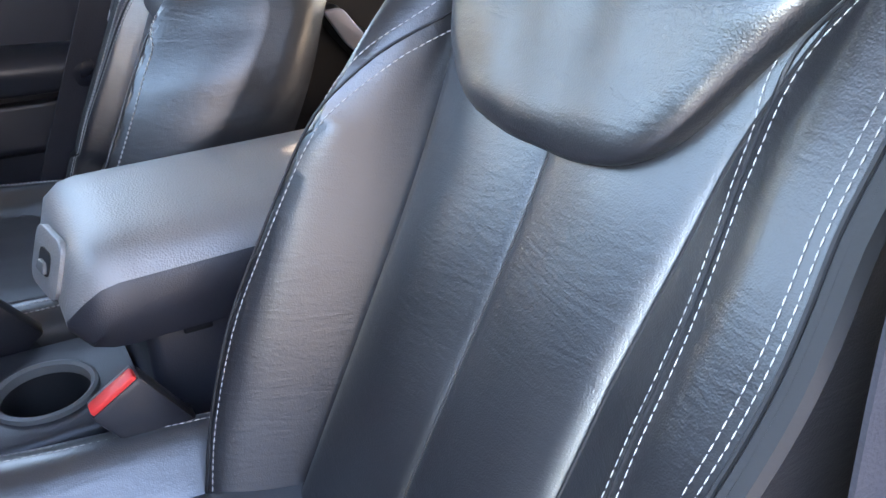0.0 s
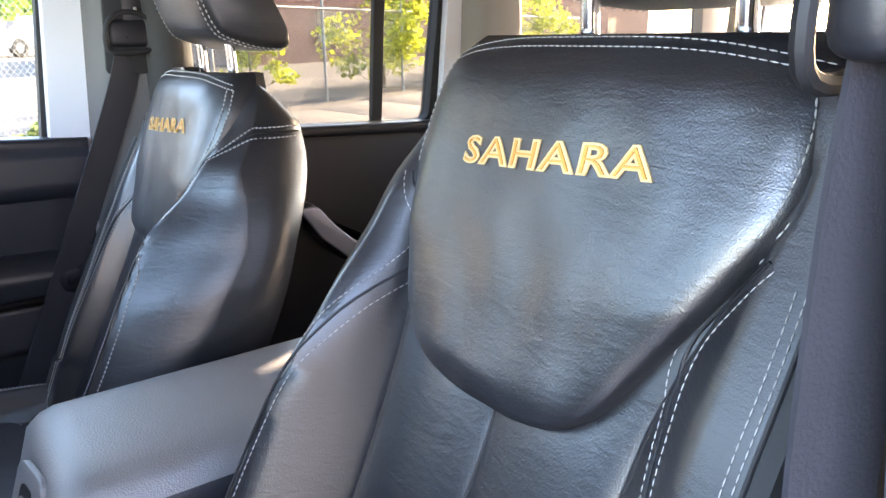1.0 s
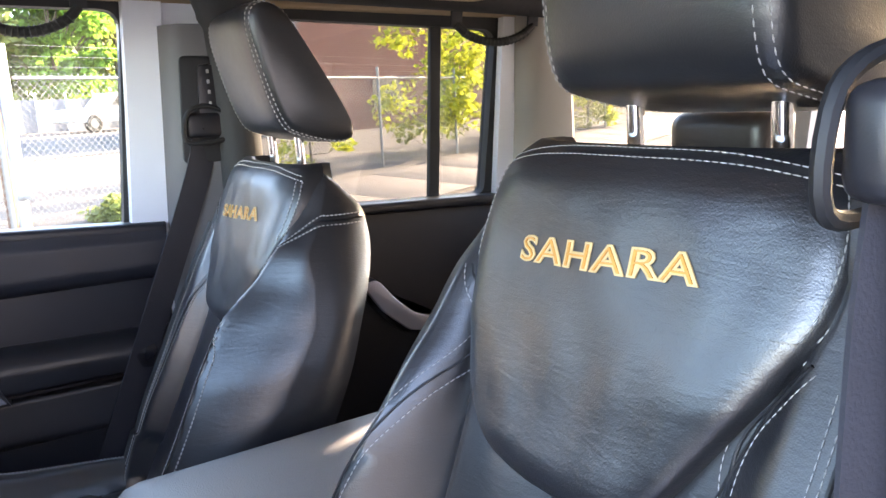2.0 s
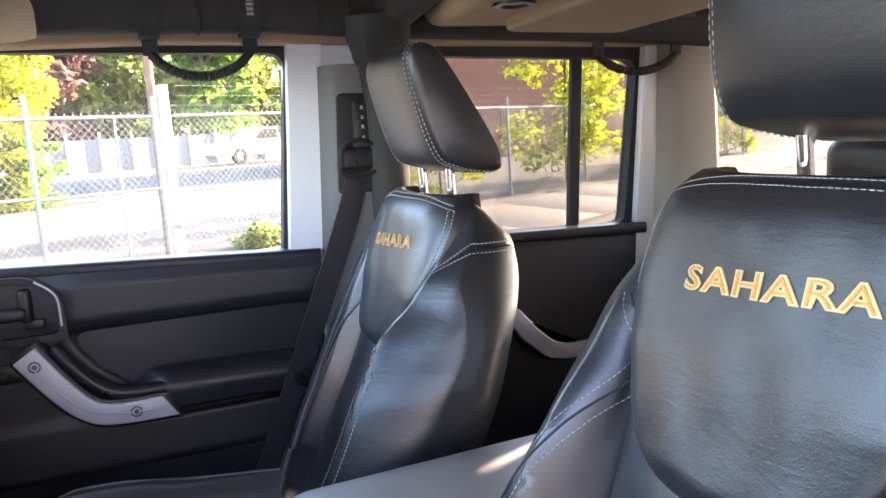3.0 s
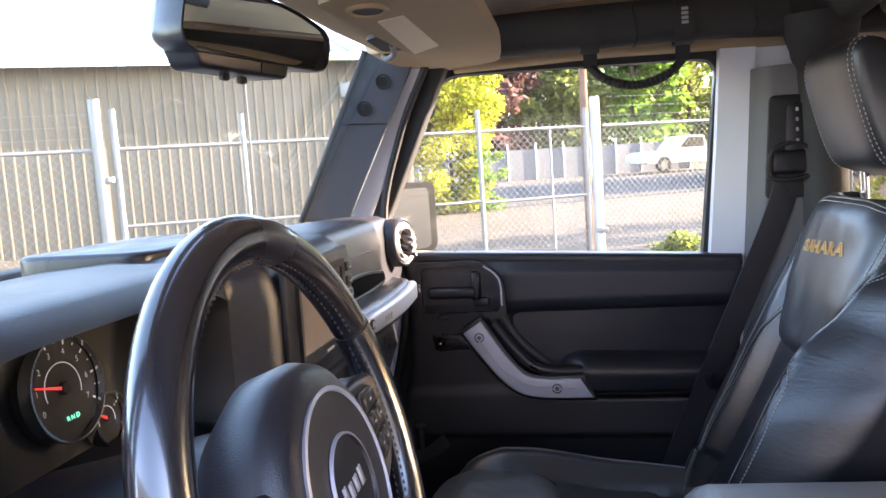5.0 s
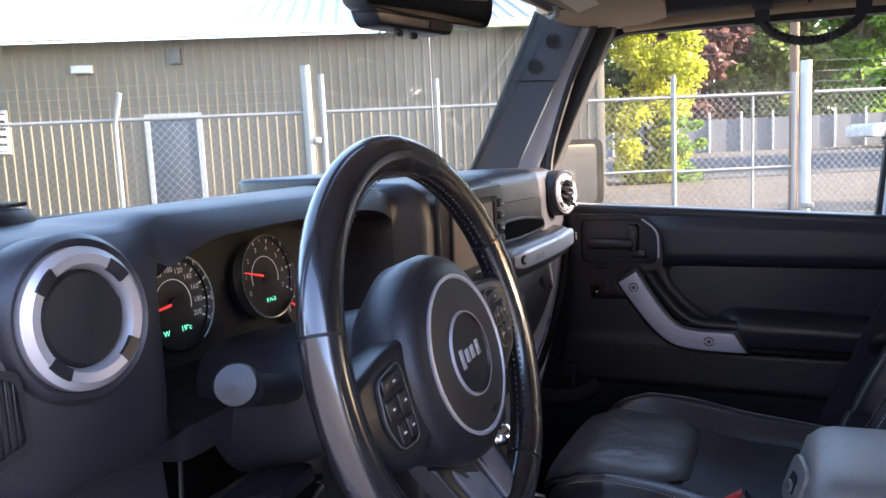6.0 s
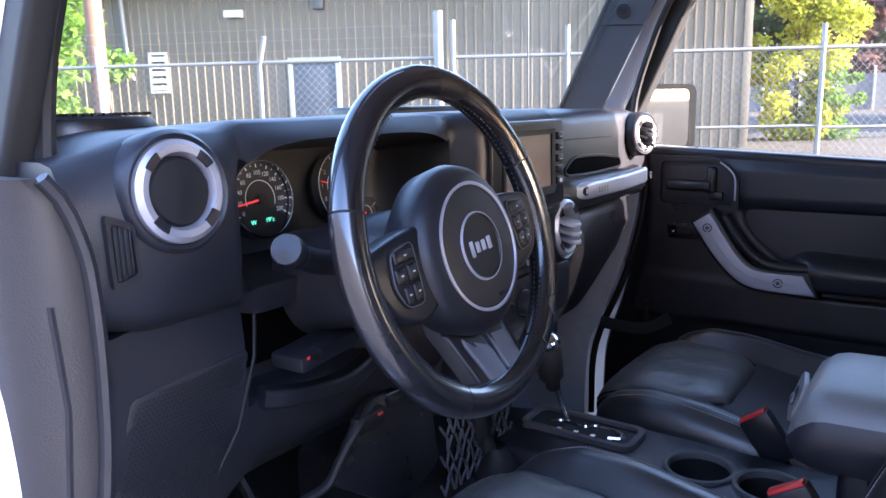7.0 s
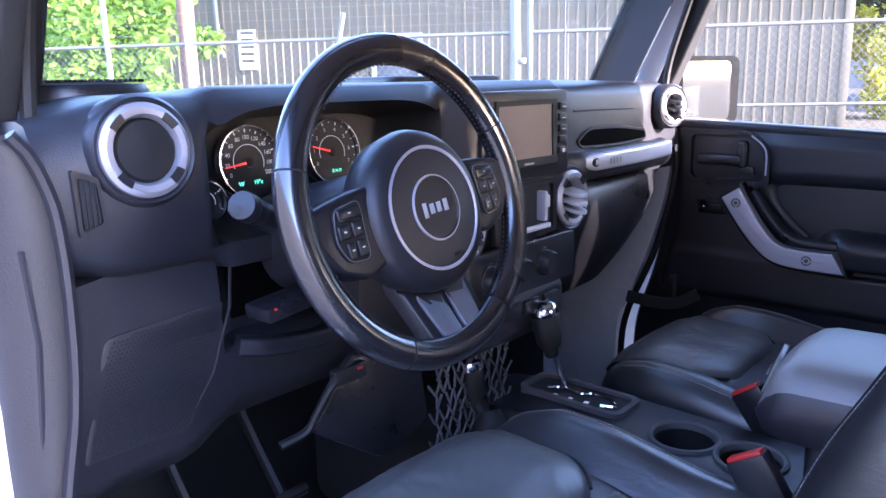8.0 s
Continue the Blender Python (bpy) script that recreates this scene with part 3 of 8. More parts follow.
def ring_plate(bm, outer, inner, depth, to3d):
    """A plate with one opening; outer and inner have the same number of points."""
    n = len(outer)
    a0, b0 = [bm.verts.new(to3d(u, v, 0)) for u, v in outer], [bm.verts.new(to3d(u, v, 0)) for u, v in inner]
    a1, b1 = [bm.verts.new(to3d(u, v, depth)) for u, v in outer], [bm.verts.new(to3d(u, v, depth)) for u, v in inner]
    for i in range(n):
        j = (i + 1) % n
        for q in ((a0[i], a0[j], b0[j], b0[i]), (a1[i], a1[j], b1[j], b1[i]), (a0[i], a0[j], a1[j], a1[i]), (b0[i], b0[j], b1[j], b1[i])):
            bm.faces.new(q)
    return bm


def grow(outline, d):
    c = sum((Vector(p) for p in outline), Vector((0, 0))) / len(outline)
    out = []
    for p in outline:
        v = Vector(p) - c
        out.append(tuple(c + Vector((v.x + math.copysign(d, v.x), v.y + math.copysign(d, v.y)))))
    return out


def structure(name, bm, material, label="", smooth=40):
    return tagged(obj_from(name, bm, material, smooth), label, kind="structure")


bm = box(bmesh.new(), (-0.74, -1.75, 0.52), (0.74, 1.0, 0.58), 0.01)
structure("floor", bm, CARPET, "black carpeted car floor")
bm = bmesh.new()
box(bm, (-0.12, 0.55, 0.58), (0.14, 1.0, 0.80), 0.04, 3)
structure("transmission_tunnel", bm, CARPET, "black carpeted tunnel under the dashboard")
# firewall, rear wall and cowl that close the cabin
bm = box(bmesh.new(), (-0.72, 0.98, 0.55), (0.72, 1.02, 1.36), 0.005)
structure("firewall", bm, DARK, "black firewall below the windscreen")
bm = bmesh.new()
ring_plate(bm, rounded([(-0.70, 0.58), (0.70, 0.58), (0.66, 1.74), (-0.66, 1.74)], 0.03), rounded([(-0.58, 1.22), (0.58, 1.22), (0.54, 1.62), (-0.54, 1.62)], 0.03), 0.05, lambda u, v, d: Vector((u, -1.74 - d, v)))
structure("tailgate", bm, BEIGE_GREY, "taupe trimmed tailgate with a window")
bm = bmesh.new()
rows = []
for y in (0.52, 0.3, 0.0, -0.5, -1.0, -1.5, -1.80):
    z = 1.752 + 0.012 * math.cos(y * 1.5) - 0.03 * max(0, (y - 0.25) / 0.27)
    rows.append([Vector((-0.70 + 1.40 * i / 20, y, z + 0.02 * (1 - (i / 10 - 1) ** 2))) for i in range(21)] + [Vector((0.70 - 1.40 * i / 20, y, z + 0.04 + 0.02 * (1 - (i / 10 - 1) ** 2))) for i in range(21)])
loft(bm, rows)
structure("ceiling", bm, mat("pale_roof_panel", (0.56, 0.48, 0.41), 0.85, vary=0.10, vscale=5, bump=0.4, bscale=600), "pale hard-top roof panels")
for s, nm in ((1, "roof_rail_east"), (-1, "roof_rail_west")):
    bm = bmesh.new()
    sweep(bm, [(s * 0.715, 0.50, 1.68), (s * 0.715, 0.2, 1.684), (s * 0.715, -0.8, 1.660), (s * 0.715, -1.78, 1.65)], rounded([(-0.022, -0.034), (0.022, -0.034), (0.022, 0.10), (-0.022, 0.10)], 0.012))
    structure(nm, bm, HEADLINE if s > 0 else PAD, "roof rail above the doors")
# windscreen header
bm = bmesh.new()
sweep(bm, [(-0.68, 0.545, 1.685), (-0.3, 0.575, 1.692), (0.3, 0.575, 1.692), (0.68, 0.545, 1.685)], rounded([(-0.05, -0.02), (0.035, -0.028), (0.04, 0.03), (-0.06, 0.035)], 0.014))
for s in (1, -1):
    sweep(bm, smooth_path([(s * 0.50, 0.572, 1.694), (s * 0.60, 0.560, 1.688), (s * 0.665, 0.520, 1.682), (s * 0.690, 0.44, 1.684)], 6), rounded([(-0.055, -0.028), (0.050, -0.028), (0.050, 0.045), (-0.055, 0.045)], 0.018))
structure("windscreen_header", bm, HEADLINE, "taupe windscreen header trim")
bm = bmesh.new()
rows = []
for k, (y, z) in enumerate(((0.625, 1.672), (0.72, 1.52), (0.82, 1.35))):
    rows.append([(-0.625, y, z), (0.625, y, z), (0.625, y + 0.005, z + 0.002), (-0.625, y + 0.005, z + 0.002)])
loft(bm, rows)
ws = structure("windscreen", bm, SCREENGLASS, "clear windscreen glass")
ws.visible_shadow = False


# front pillars: grey inner trim, white outer skin, rubber seal
def front_pillar(s, name):
    th = thing(name, "grey plastic windscreen pillar trim with white painted outer pillar", "pillar trim", kind="structure")
    bm = bmesh.new()
    rows = []
    for k in range(9):
        t = k / 8
        yi, zi = 0.655 + 0.158 * t, 1.690 - 0.320 * t
        yo, zo = 0.560 + 0.165 * t, 1.680 - 0.320 * t
        rows.append([Vector((s * 0.603, yi + 0.004, zi)), Vector((s * 0.605, yi - 0.002, zi)), Vector((s * 0.612, yi - 0.010, zi)), Vector((s * 0.6225, (yi * 0.63 + yo * 0.37) - 0.006, zi * 0.63 + zo * 0.37)), Vector((s * 0.640, yo + 0.003, zo)),
                     Vector((s * 0.644, yo + 0.001, zo)), Vector((s * 0.662, yo + 0.02, zo)), Vector((s * 0.668, yi + 0.010, zi)), Vector((s * 0.635, yi + 0.006, zi))])
    loft(bm, rows)
    # driver's trim goes black: its shade is put into the colour
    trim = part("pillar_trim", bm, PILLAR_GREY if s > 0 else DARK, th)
    for x, y, z in ((0.6255, 0.628, 1.632), (0.6205, 0.668, 1.583)):
        m = frame_at((s * x, y, z), (-s * 0.953, -0.302, 0))
        bm = revolve(bmesh.new(), [(0.0150, -0.003), (0.0145, 0.0022), (0.0120, 0.0022), (0.0112, -0.002), (0.0112, -0.003)], m, 28)
        part("bolt_cup", bm, RUBBER, trim)
        # no hole is cut: a black disc under the bolt paints its shade
        bm = disc(bmesh.new(), m, 0.0108, -0.004, 0.0002, 24)
        disc(bm, m, 0.0052, 0.0, 0.0012, 6, 0.0005)
        part("torx_bolt", bm, DARK, trim)
    # joint between the upper and the lower piece
    bm = tube(bmesh.new(), [Vector((s * 0.604, 0.726, 1.556)), Vector((s * 0.611, 0.711, 1.555)), Vector((s * 0.6225, 0.677, 1.554)), Vector((s * 0.6405, 0.628, 1.552))], 0.0014, 5, up=(0, 0, 1))
    part("trim_joint", bm, DARK, trim)
    bm = tube(bmesh.new(), [(s * 0.608, 0.655, 1.690), (s * 0.608, 0.734, 1.530), (s * 0.608, 0.813, 1.370)], 0.006, 8, up=(s, 0, 0))
    part("glass_seal", bm, RUBBER, trim)
    bm = bmesh.new()
    sweep(bm, [(s * 0.674, 0.565, 1.69), (s * 0.690, 0.64, 1.53), (s * 0.705, 0.735, 1.33), (s * 0.715, 0.80, 1.10)], rounded([(-0.026, -0.016), (0.026, -0.016), (0.026, 0.016), (-0.026, 0.016)], 0.008), up=(s, 0, 0))
    part("outer_pillar", bm, WHITE, th, "white painted pillar")
    bm = bmesh.new()
    tube(bm, smooth_path([(s * 0.655, 0.545, 1.665), (s * 0.668, 0.612, 1.53), (s * 0.675, 0.66, 1.36), (s * 0.682, 0.628, 1.20), (s * 0.682, 0.668, 1.00), (s * 0.682, 0.745, 0.80), (s * 0.682, 0.755, 0.62)], 6), 0.008, 8, up=(s, 0, 0))
    part("door_seal", bm, RUBBER, th)
    if s > 0:
        bm = bmesh.new()
        sweep(bm, [(0.690, 0.528, 1.69), (0.703, 0.606, 1.53), (0.716, 0.702, 1.33), (0.722, 0.746, 1.20)], rounded([(-0.030, -0.022), (0.030, -0.022), (0.030, 0.022), (-0.030, 0.022)], 0.008), up=(1, 0, 0))
        part("seal_flange", bm, RUBBER, th)
    else:
        bm = bmesh.new()
        sweep(bm, [(-0.672, 0.548, 1.69), (-0.688, 0.618, 1.53), (-0.698, 0.700, 1.35)], rounded([(-0.034, -0.014), (0.034, -0.014), (0.034, 0.014), (-0.034, 0.014)], 0.008), up=(-1, 0, 0))
        part("seal_flange", bm, RUBBER, th)
    return th


front_pillar(1, "front_pillar")
front_pillar(-1, "front_pillar")

# hinge pillars, painted white, between dashboard end and door
for s in (1, -1):
    bm = bmesh.new()
    edge = smooth_path([(0.636, 1.36, 0), (0.640, 1.20, 0), (0.655, 1.10, 0), (0.683, 1.00, 0), (0.728, 0.88, 0), (0.759, 0.80, 0), (0.770, 0.68, 0), (0.770, 0.57, 0)], 5)
    if s < 0:
        edge = smooth_path([(0.72, 1.36, 0), (0.665, 1.22, 0), (0.638, 1.18, 0), (0.626, 1.10, 0), (0.628, 1.0, 0), (0.63, 0.57, 0)], 5)
    outl = [(p.x, p.y) for p in edge] + [(1.0, 0.57), (1.0, 1.36)]
    prism(bm, outl, 0.035, lambda u, v, d: Vector((s * ((0.675 if s > 0 else 0.722) + d), u, v)), 0.006)
    structure("hinge_pillar", bm, WHITE, "white painted door hinge pillar")

# door check strap on the passenger side
th = thing("door_check_strap", "black door check strap across the white hinge pillar", "door strap")
bm = bmesh.new()
sweep(bm, smooth_path([(0.60, 0.70, 0.885), (0.63, 0.64, 0.872), (0.655, 0.600, 0.872), (0.675, 0.56, 0.895)], 6), rounded([(-0.002, -0.014), (0.002, -0.014), (0.002, 0.014), (-0.002, 0.014)], 0.002))
part("strap", bm, RUBBER, th)
bm = bmesh.new()
tube(bm, [(0.655, 0.61, 0.872), (0.655, 0.61, 0.925)], 0.006, 10, up=(1, 0, 0))
disc(bm, frame_at((0.655, 0.61, 0.925), (0, 0, 1), (1, 0, 0)), 0.011, 0, 0.012, 14, 0.004)
part("pin", bm, RUBBER, th)


# ---------- side doors ----------
passenger_door = thing("door_1", "closed black passenger door panel with silver pull", "car door", kind="structure")
GLASS_OUT = [(0.700, 1.285), (0.537, 1.645), (-0.006, 1.632), (0.031, 1.252)]
R_G = [0.012, 0.05, 0.035, 0.012]
inner = rounded(GLASS_OUT, R_G, 6)
outer = rounded([(0.738, 1.262), (0.572, 1.672), (-0.022, 1.662), (0.020, 1.230)], R_G, 6)
bm = ring_plate(bmesh.new(), outer, inner, 0.035, yz(0.755))
part("window_frame", bm, RUBBER, passenger_door)
bm = prism(bmesh.new(), rounded(grow(GLASS_OUT, 0.006), R_G, 6), 0.004, yz(0.745))
o = part("pane", bm, GLASS, passenger_door)
o.visible_shadow = False
# white skin and the inner panel under the sill
bm = bmesh.new()
prism(bm, rounded([(0.70, 1.27), (-0.03, 1.24), (-0.03, 0.55), (0.74, 0.55)], 0.02), 0.03, yz(0.79))
part("outer_skin", bm, WHITE, passenger_door)
bm = bmesh.new()
outl = rounded([(0.655, 1.283), (-0.035, 1.247), (-0.025, 0.60), (0.735, 0.60), (0.73, 0.80), (0.68, 0.95), (0.64, 1.14)], [0.015, 0.02, 0.02, 0.02, 0.05, 0.05, 0.05])
prism(bm, outl, 0.062, yz(0.757), 0.012, 3)
panel = part("door_panel", bm, PLASTIC, passenger_door)
# moulded face: full upper part, a hollow above the armrest, flat lower part with a rolled foot
def door_face(y, z):
    valley = lerp_table([(1.03, 0.325), (1.06, 0.350), (1.09, 0.385), (1.13, 0.415), (1.16, 0.425)], z)
    hollow = blend(valley - y, 0.0, 0.035) * (1 - blend(z, 1.128, 1.166)) * blend(z, 0.975, 0.99)
    crown = 0.010 * blend(z, 1.150, 1.185) * (1 - blend(z, 1.240, 1.285)) * (1 - 0.6 * blend(y, 0.40, 0.46))
    foot = 0.030 * (1 - blend(z, 0.868, 0.905))
    lower = 0.006 * (1 - blend(z, 0.985, 1.01))
    return 0.690 - crown - lower + 0.034 * hollow + foot


bm = bmesh.new()
rows = []
for i in range(84):
    z = 0.845 + 0.427 * i / 83
    front = lerp_table([(0.845, 0.665), (0.90, 0.672), (0.98, 0.655), (1.10, 0.640), (1.272, 0.640)], z)
    row = []
    for j in range(72):
        y = front + (-0.034 - front) * j / 71
        zz = z - 0.030 * (j / 71) * blend(z, 1.20, 1.272)
        edge = 0.022 * (1 - min(1, j / 2.0)) ** 2
        row.append(Vector((door_face(y, z) + edge, y, zz)))
    rows.append(row)
loft(bm, rows, closed=False)
part("moulded_face", bm, PLASTIC, passenger_door, smooth=70)
bm = bmesh.new()
sweep(bm, [(0.715, 0.645, 1.281), (0.715, 0.3, 1.264), (0.715, -0.036, 1.246)], rounded([(-0.026, -0.014), (0.026, -0.014), (0.026, 0.010), (-0.026, 0.010)], 0.01))
part("sill_cap", bm, PLASTIC_SMOOTH, passenger_door)
# armrest
bm = bmesh.new()
rows = []
for i in range(26):
    y = 0.345 - 0.375 * i / 25
    k = math.sin(math.pi / 2 * min(1, i / 5))
    d = 0.086 * (0.15 + 0.85 * k)
    zt = 1.046 + 0.030 * k - 0.010 * (i / 25)
    zb = 0.992 + 0.002 * i / 25
    pr = rounded([(0.0, zb - 0.006), (d - 0.008, zb + 0.004), (d, zt - 0.026), (d - 0.030, zt), (0.0, zt + 0.002)], [0.001, 0.010, 0.022, 0.026, 0.001], 5)
    rows.append([Vector((0.730 - u, y, v)) for u, v in pr])
loft(bm, rows)
part("armrest", bm, PLASTIC_SMOOTH, passenger_door)
# pull: black body and silver face
PULLS = [(0.488, 1.138, 0.0215), (0.468, 1.108, 0.0215), (0.440, 1.068, 0.0205), (0.412, 1.036, 0.0195), (0.385, 1.018, 0.0190), (0.350, 1.012, 0.0190), (0.310, 1.011, 0.0195), (0.268, 1.011, 0.0195)]


def pull_bar(x0, x1, extra, ends, bevel):
    """A flat bar that bends from steep to level along the door."""
    pts = smooth_path([(a, b, c) for a, b, c in PULLS], 5)
    rows = []
    for i, p in enumerate(pts):
        a, b = pts[max(0, i - 1)], pts[min(len(pts) - 1, i + 1)]
        t = Vector((b.x - a.x, b.y - a.y)).normalized()
        nrm = Vector((-t.y, t.x))
        h = p.z + extra
        skew = -0.012 * max(0, i - len(pts) + 6) / 5
        c = Vector((p.x, p.y)) + t * (ends if i == len(pts) - 1 else -ends if i == 0 else 0)
        pr = rounded([(x0, -h), (x0, h), (x1, h), (x1, -h)], [0.0005, 0.0005, bevel, bevel], 4)
        rows.append([Vector((u, c.x + nrm.x * v + skew * v / h, c.y + nrm.y * v)) for u, v in pr])
    bm = bmesh.new()
    loft(bm, rows)
    return bm


body = part("pull_body", pull_bar(0.70, 0.645, 0.007, 0.007, 0.006), PLASTIC_SMOOTH, passenger_door)
face = part("pull_face", pull_bar(0.648, 0.638, 0.0, 0.0, 0.004), SILVER, passenger_door, "satin silver door pull")
bm = bmesh.new()
sweep(bm, smooth_path([(0.6385, 0.474, 1.110), (0.6385, 0.43, 1.052), (0.6385, 0.385, 1.020), (0.6385, 0.34, 1.012), (0.6385, 0.290, 1.011)], 6), circle(0.0022, 6), up=(1, 0, 0))
part("rib", bm, SILVER, face)
for y, z in ((0.474, 1.118), (0.326, 1.012)):
    bm = bmesh.new()
    m = frame_at((0.638, y, z), (-1, 0, 0))
    revolve(bm, [(0.010, -0.002), (0.010, 0.001), (0.0075, 0.001), (0.007, -0.001), (1e-4, -0.001)], m, 20)
    disc(bm, m, 0.0045, -0.001, 0.002, 6)
    part("screw", bm, GREY, face)
# padded inner roll of the pull
bm = bmesh.new()
tube(bm, smooth_path([(0.668, 0.447, 1.140), (0.660, 0.415, 1.098), (0.655, 0.375, 1.058), (0.655, 0.335, 1.044), (0.658, 0.275, 1.042)], 6), 0.013, 10, up=(1, 0, 0))
part("pull_roll", bm, PLASTIC_SMOOTH, passenger_door)
# inside release in its recessed bezel
BZ = [(0.604, 1.268), (0.470, 1.268), (0.424, 1.236), (0.420, 1.152), (0.604, 1.148)]
bm = ring_plate(bmesh.new(), rounded(BZ, [0.015, 0.03, 0.03, 0.012, 0.02], 4), rounded([(0.592, 1.258), (0.474, 1.258), (0.436, 1.231), (0.432, 1.163), (0.592, 1.160)], [0.015, 0.03, 0.03, 0.012, 0.02], 4), 0.026, yz(0.699))
bezel = part("release_bezel", bm, PLASTIC_SMOOTH, passenger_door)
bm = prism(bmesh.new(), rounded([(0.592, 1.256), (0.456, 1.256), (0.432, 1.230), (0.432, 1.166), (0.592, 1.162)], 0.012), 0.003, yz(0.699))
part("release_recess", bm, DARK, bezel)
bm = bmesh.new()
box(bm, (0.668, 0.478, 1.192), (0.690, 0.580, 1.216), 0.008, 3)
box(bm, (0.672, 0.470, 1.186), (0.696, 0.492, 1.246), 0.008, 3)
part("release_lever", bm, PLASTIC_SMOOTH, bezel)
bm = box(bmesh.new(), (0.676, 0.455, 1.174), (0.696, 0.486, 1.192), 0.004)
part("lock_button", bm, PLASTIC_SMOOTH, bezel)
# silver strip painting the highlight along the bezel's curved edge
bm = bmesh.new()
sweep(bm, smooth_path([(0.675, 0.462, 1.257), (0.675, 0.440, 1.240), (0.675, 0.4295, 1.220), (0.675, 0.4285, 1.175)], 6), circle(0.003, 6), up=(1, 0, 0))
part("bezel_highlight", bm, SILVER, bezel)
# window switch
bm = prism(bmesh.new(), rounded([(0.580, 1.117), (0.508, 1.116), (0.494, 1.084), (0.574, 1.080)], 0.010), 0.013, yz(0.697), 0.004)
sw = part("switch_plate", bm, PLASTIC_SMOOTH, passenger_door)
bm = box(bmesh.new(), (0.680, 0.520, 1.089), (0.688, 0.552, 1.106), 0.004)
part("rocker", bm, DARK, sw)
for y in (0.507, 0.562):
    bm = box(bmesh.new(), (0.684, y - 0.003, 1.095), (0.6875, y + 0.003, 1.100), 0.001)
    part("switch_mark", bm, MARK, sw)

# rear passenger door, further back
rear_door = thing("door_2", "closed black rear door panel with silver pull", "car door", kind="structure")
RG = [(-0.222, 1.250), (-0.236, 1.622), (-0.800, 1.600), (-0.752, 1.232)]
bm = ring_plate(bmesh.new(), rounded([(-0.19, 1.225), (-0.205, 1.652), (-0.822, 1.632), (-0.775, 1.205)], 0.03, 5), rounded(RG, [0.01, 0.03, 0.035, 0.02], 5), 0.035, yz(0.755))
part("window_frame", bm, RUBBER, rear_door)
bm = prism(bmesh.new(), rounded(grow(RG, 0.006), 0.03, 5), 0.004, yz(0.745))
part("pane", bm, REAR_GLASS, rear_door)
bm = sweep(bmesh.new(), [(0.742, -0.628, 1.235), (0.735, -0.650, 1.61)], rounded([(-0.013, -0.008), (0.013, -0.008), (0.013, 0.008), (-0.013, 0.008)], 0.003), up=(1, 0, 0))
part("window_divider", bm, RUBBER, rear_door)
bm = prism(bmesh.new(), rounded([(-0.20, 1.243), (-0.785, 1.222), (-0.74, 0.60), (-0.20, 0.60)], 0.02), 0.055, yz(0.757), 0.010, 3)
part("door_panel", bm, PLASTIC, rear_door)
bm = sweep(bmesh.new(), [(0.715, -0.20, 1.242), (0.715, -0.79, 1.221)], rounded([(-0.03, -0.014), (0.03, -0.014), (0.03, 0.010), (-0.03, 0.010)], 0.01))
part("sill_cap", bm, PLASTIC_SMOOTH, rear_door)
RP = [(-0.395, 1.085), (-0.440, 1.020), (-0.500, 0.968), (-0.545, 0.958), (-0.640, 0.958), (-0.62, 0.992), (-0.55, 0.992), (-0.515, 1.004), (-0.475, 1.04), (-0.435, 1.088)]
bm = prism(bmesh.new(), rounded(grow(RP, 0.007), 0.012, 4), 0.050, yz(0.702), 0.008, 3)
part("pull_body", bm, PLASTIC_SMOOTH, rear_door)
bm = prism(bmesh.new(), rounded(RP, 0.012, 4), 0.010, yz(0.654), 0.004, 3)
part("pull_face", bm, SILVER, rear_door, "satin silver door pull")
bm = prism(bmesh.new(), rounded([(-0.20, 1.23), (-0.79, 1.21), (-0.75, 0.55), (-0.20, 0.55)], 0.02), 0.03, yz(0.79))
part("outer_skin", bm, WHITE, rear_door)

# middle pillar on the passenger side: white jamb, grey trim, belt guide
mid = thing("middle_pillar", "white door jamb and grey trim of the middle pillar", "pillar trim", kind="structure")
bm = bmesh.new()
rows = [[(0.700, a, z), (0.700, b, z), (0.745, b - 0.01, z), (0.745, a + 0.005, z)] for a, b, z in ((-0.010, -0.075, 1.66), (0.004, -0.058, 1.45), (0.020, -0.045, 1.25), (0.02, -0.04, 0.9), (0.02, -0.04, 0.56))]
loft(bm, rows)
box(bm, (0.71, -0.20, 0.56), (0.755, -0.04, 1.68))
part("jamb", bm, WHITE, mid, "white painted jamb")
bm = bmesh.new()
rows = []
for a, b, z in ((-0.060, -0.223, 1.602), (-0.052, -0.215, 1.45), (-0.040, -0.205, 1.25), (-0.03, -0.20, 1.0), (-0.02, -0.20, 0.58)):
    rows.append([(0.706, a, z), (0.672, a - 0.012, z), (0.655, a - 0.035, z), (0.652, b + 0.02, z), (0.668, b, z), (0.71, b, z)])
loft(bm, rows)
part("pillar_trim", bm, GREY, mid)
bm = prism(bmesh.new(), rounded([(-0.083, 1.548), (-0.168, 1.546), (-0.160, 1.36), (-0.072, 1.36)], 0.012), 0.006, yz(0.656), 0.003)
part("belt_guide", bm, DARK, mid)
bm = prism(bmesh.new(), rounded([(-0.112, 1.532), (-0.150, 1.532), (-0.145, 1.440), (-0.107, 1.440)], 0.008), 0.004, yz(0.6505), 0.002)
part("guide_slot", bm, PLASTIC_SMOOTH, mid)
for z in (1.520, 1.502, 1.484, 1.464):
    bm = box(bmesh.new(), (0.6445, -0.131, z - 0.0035), (0.647, -0.126, z + 0.0035), 0.001)
    part("guide_mark", bm, THREAD, mid)
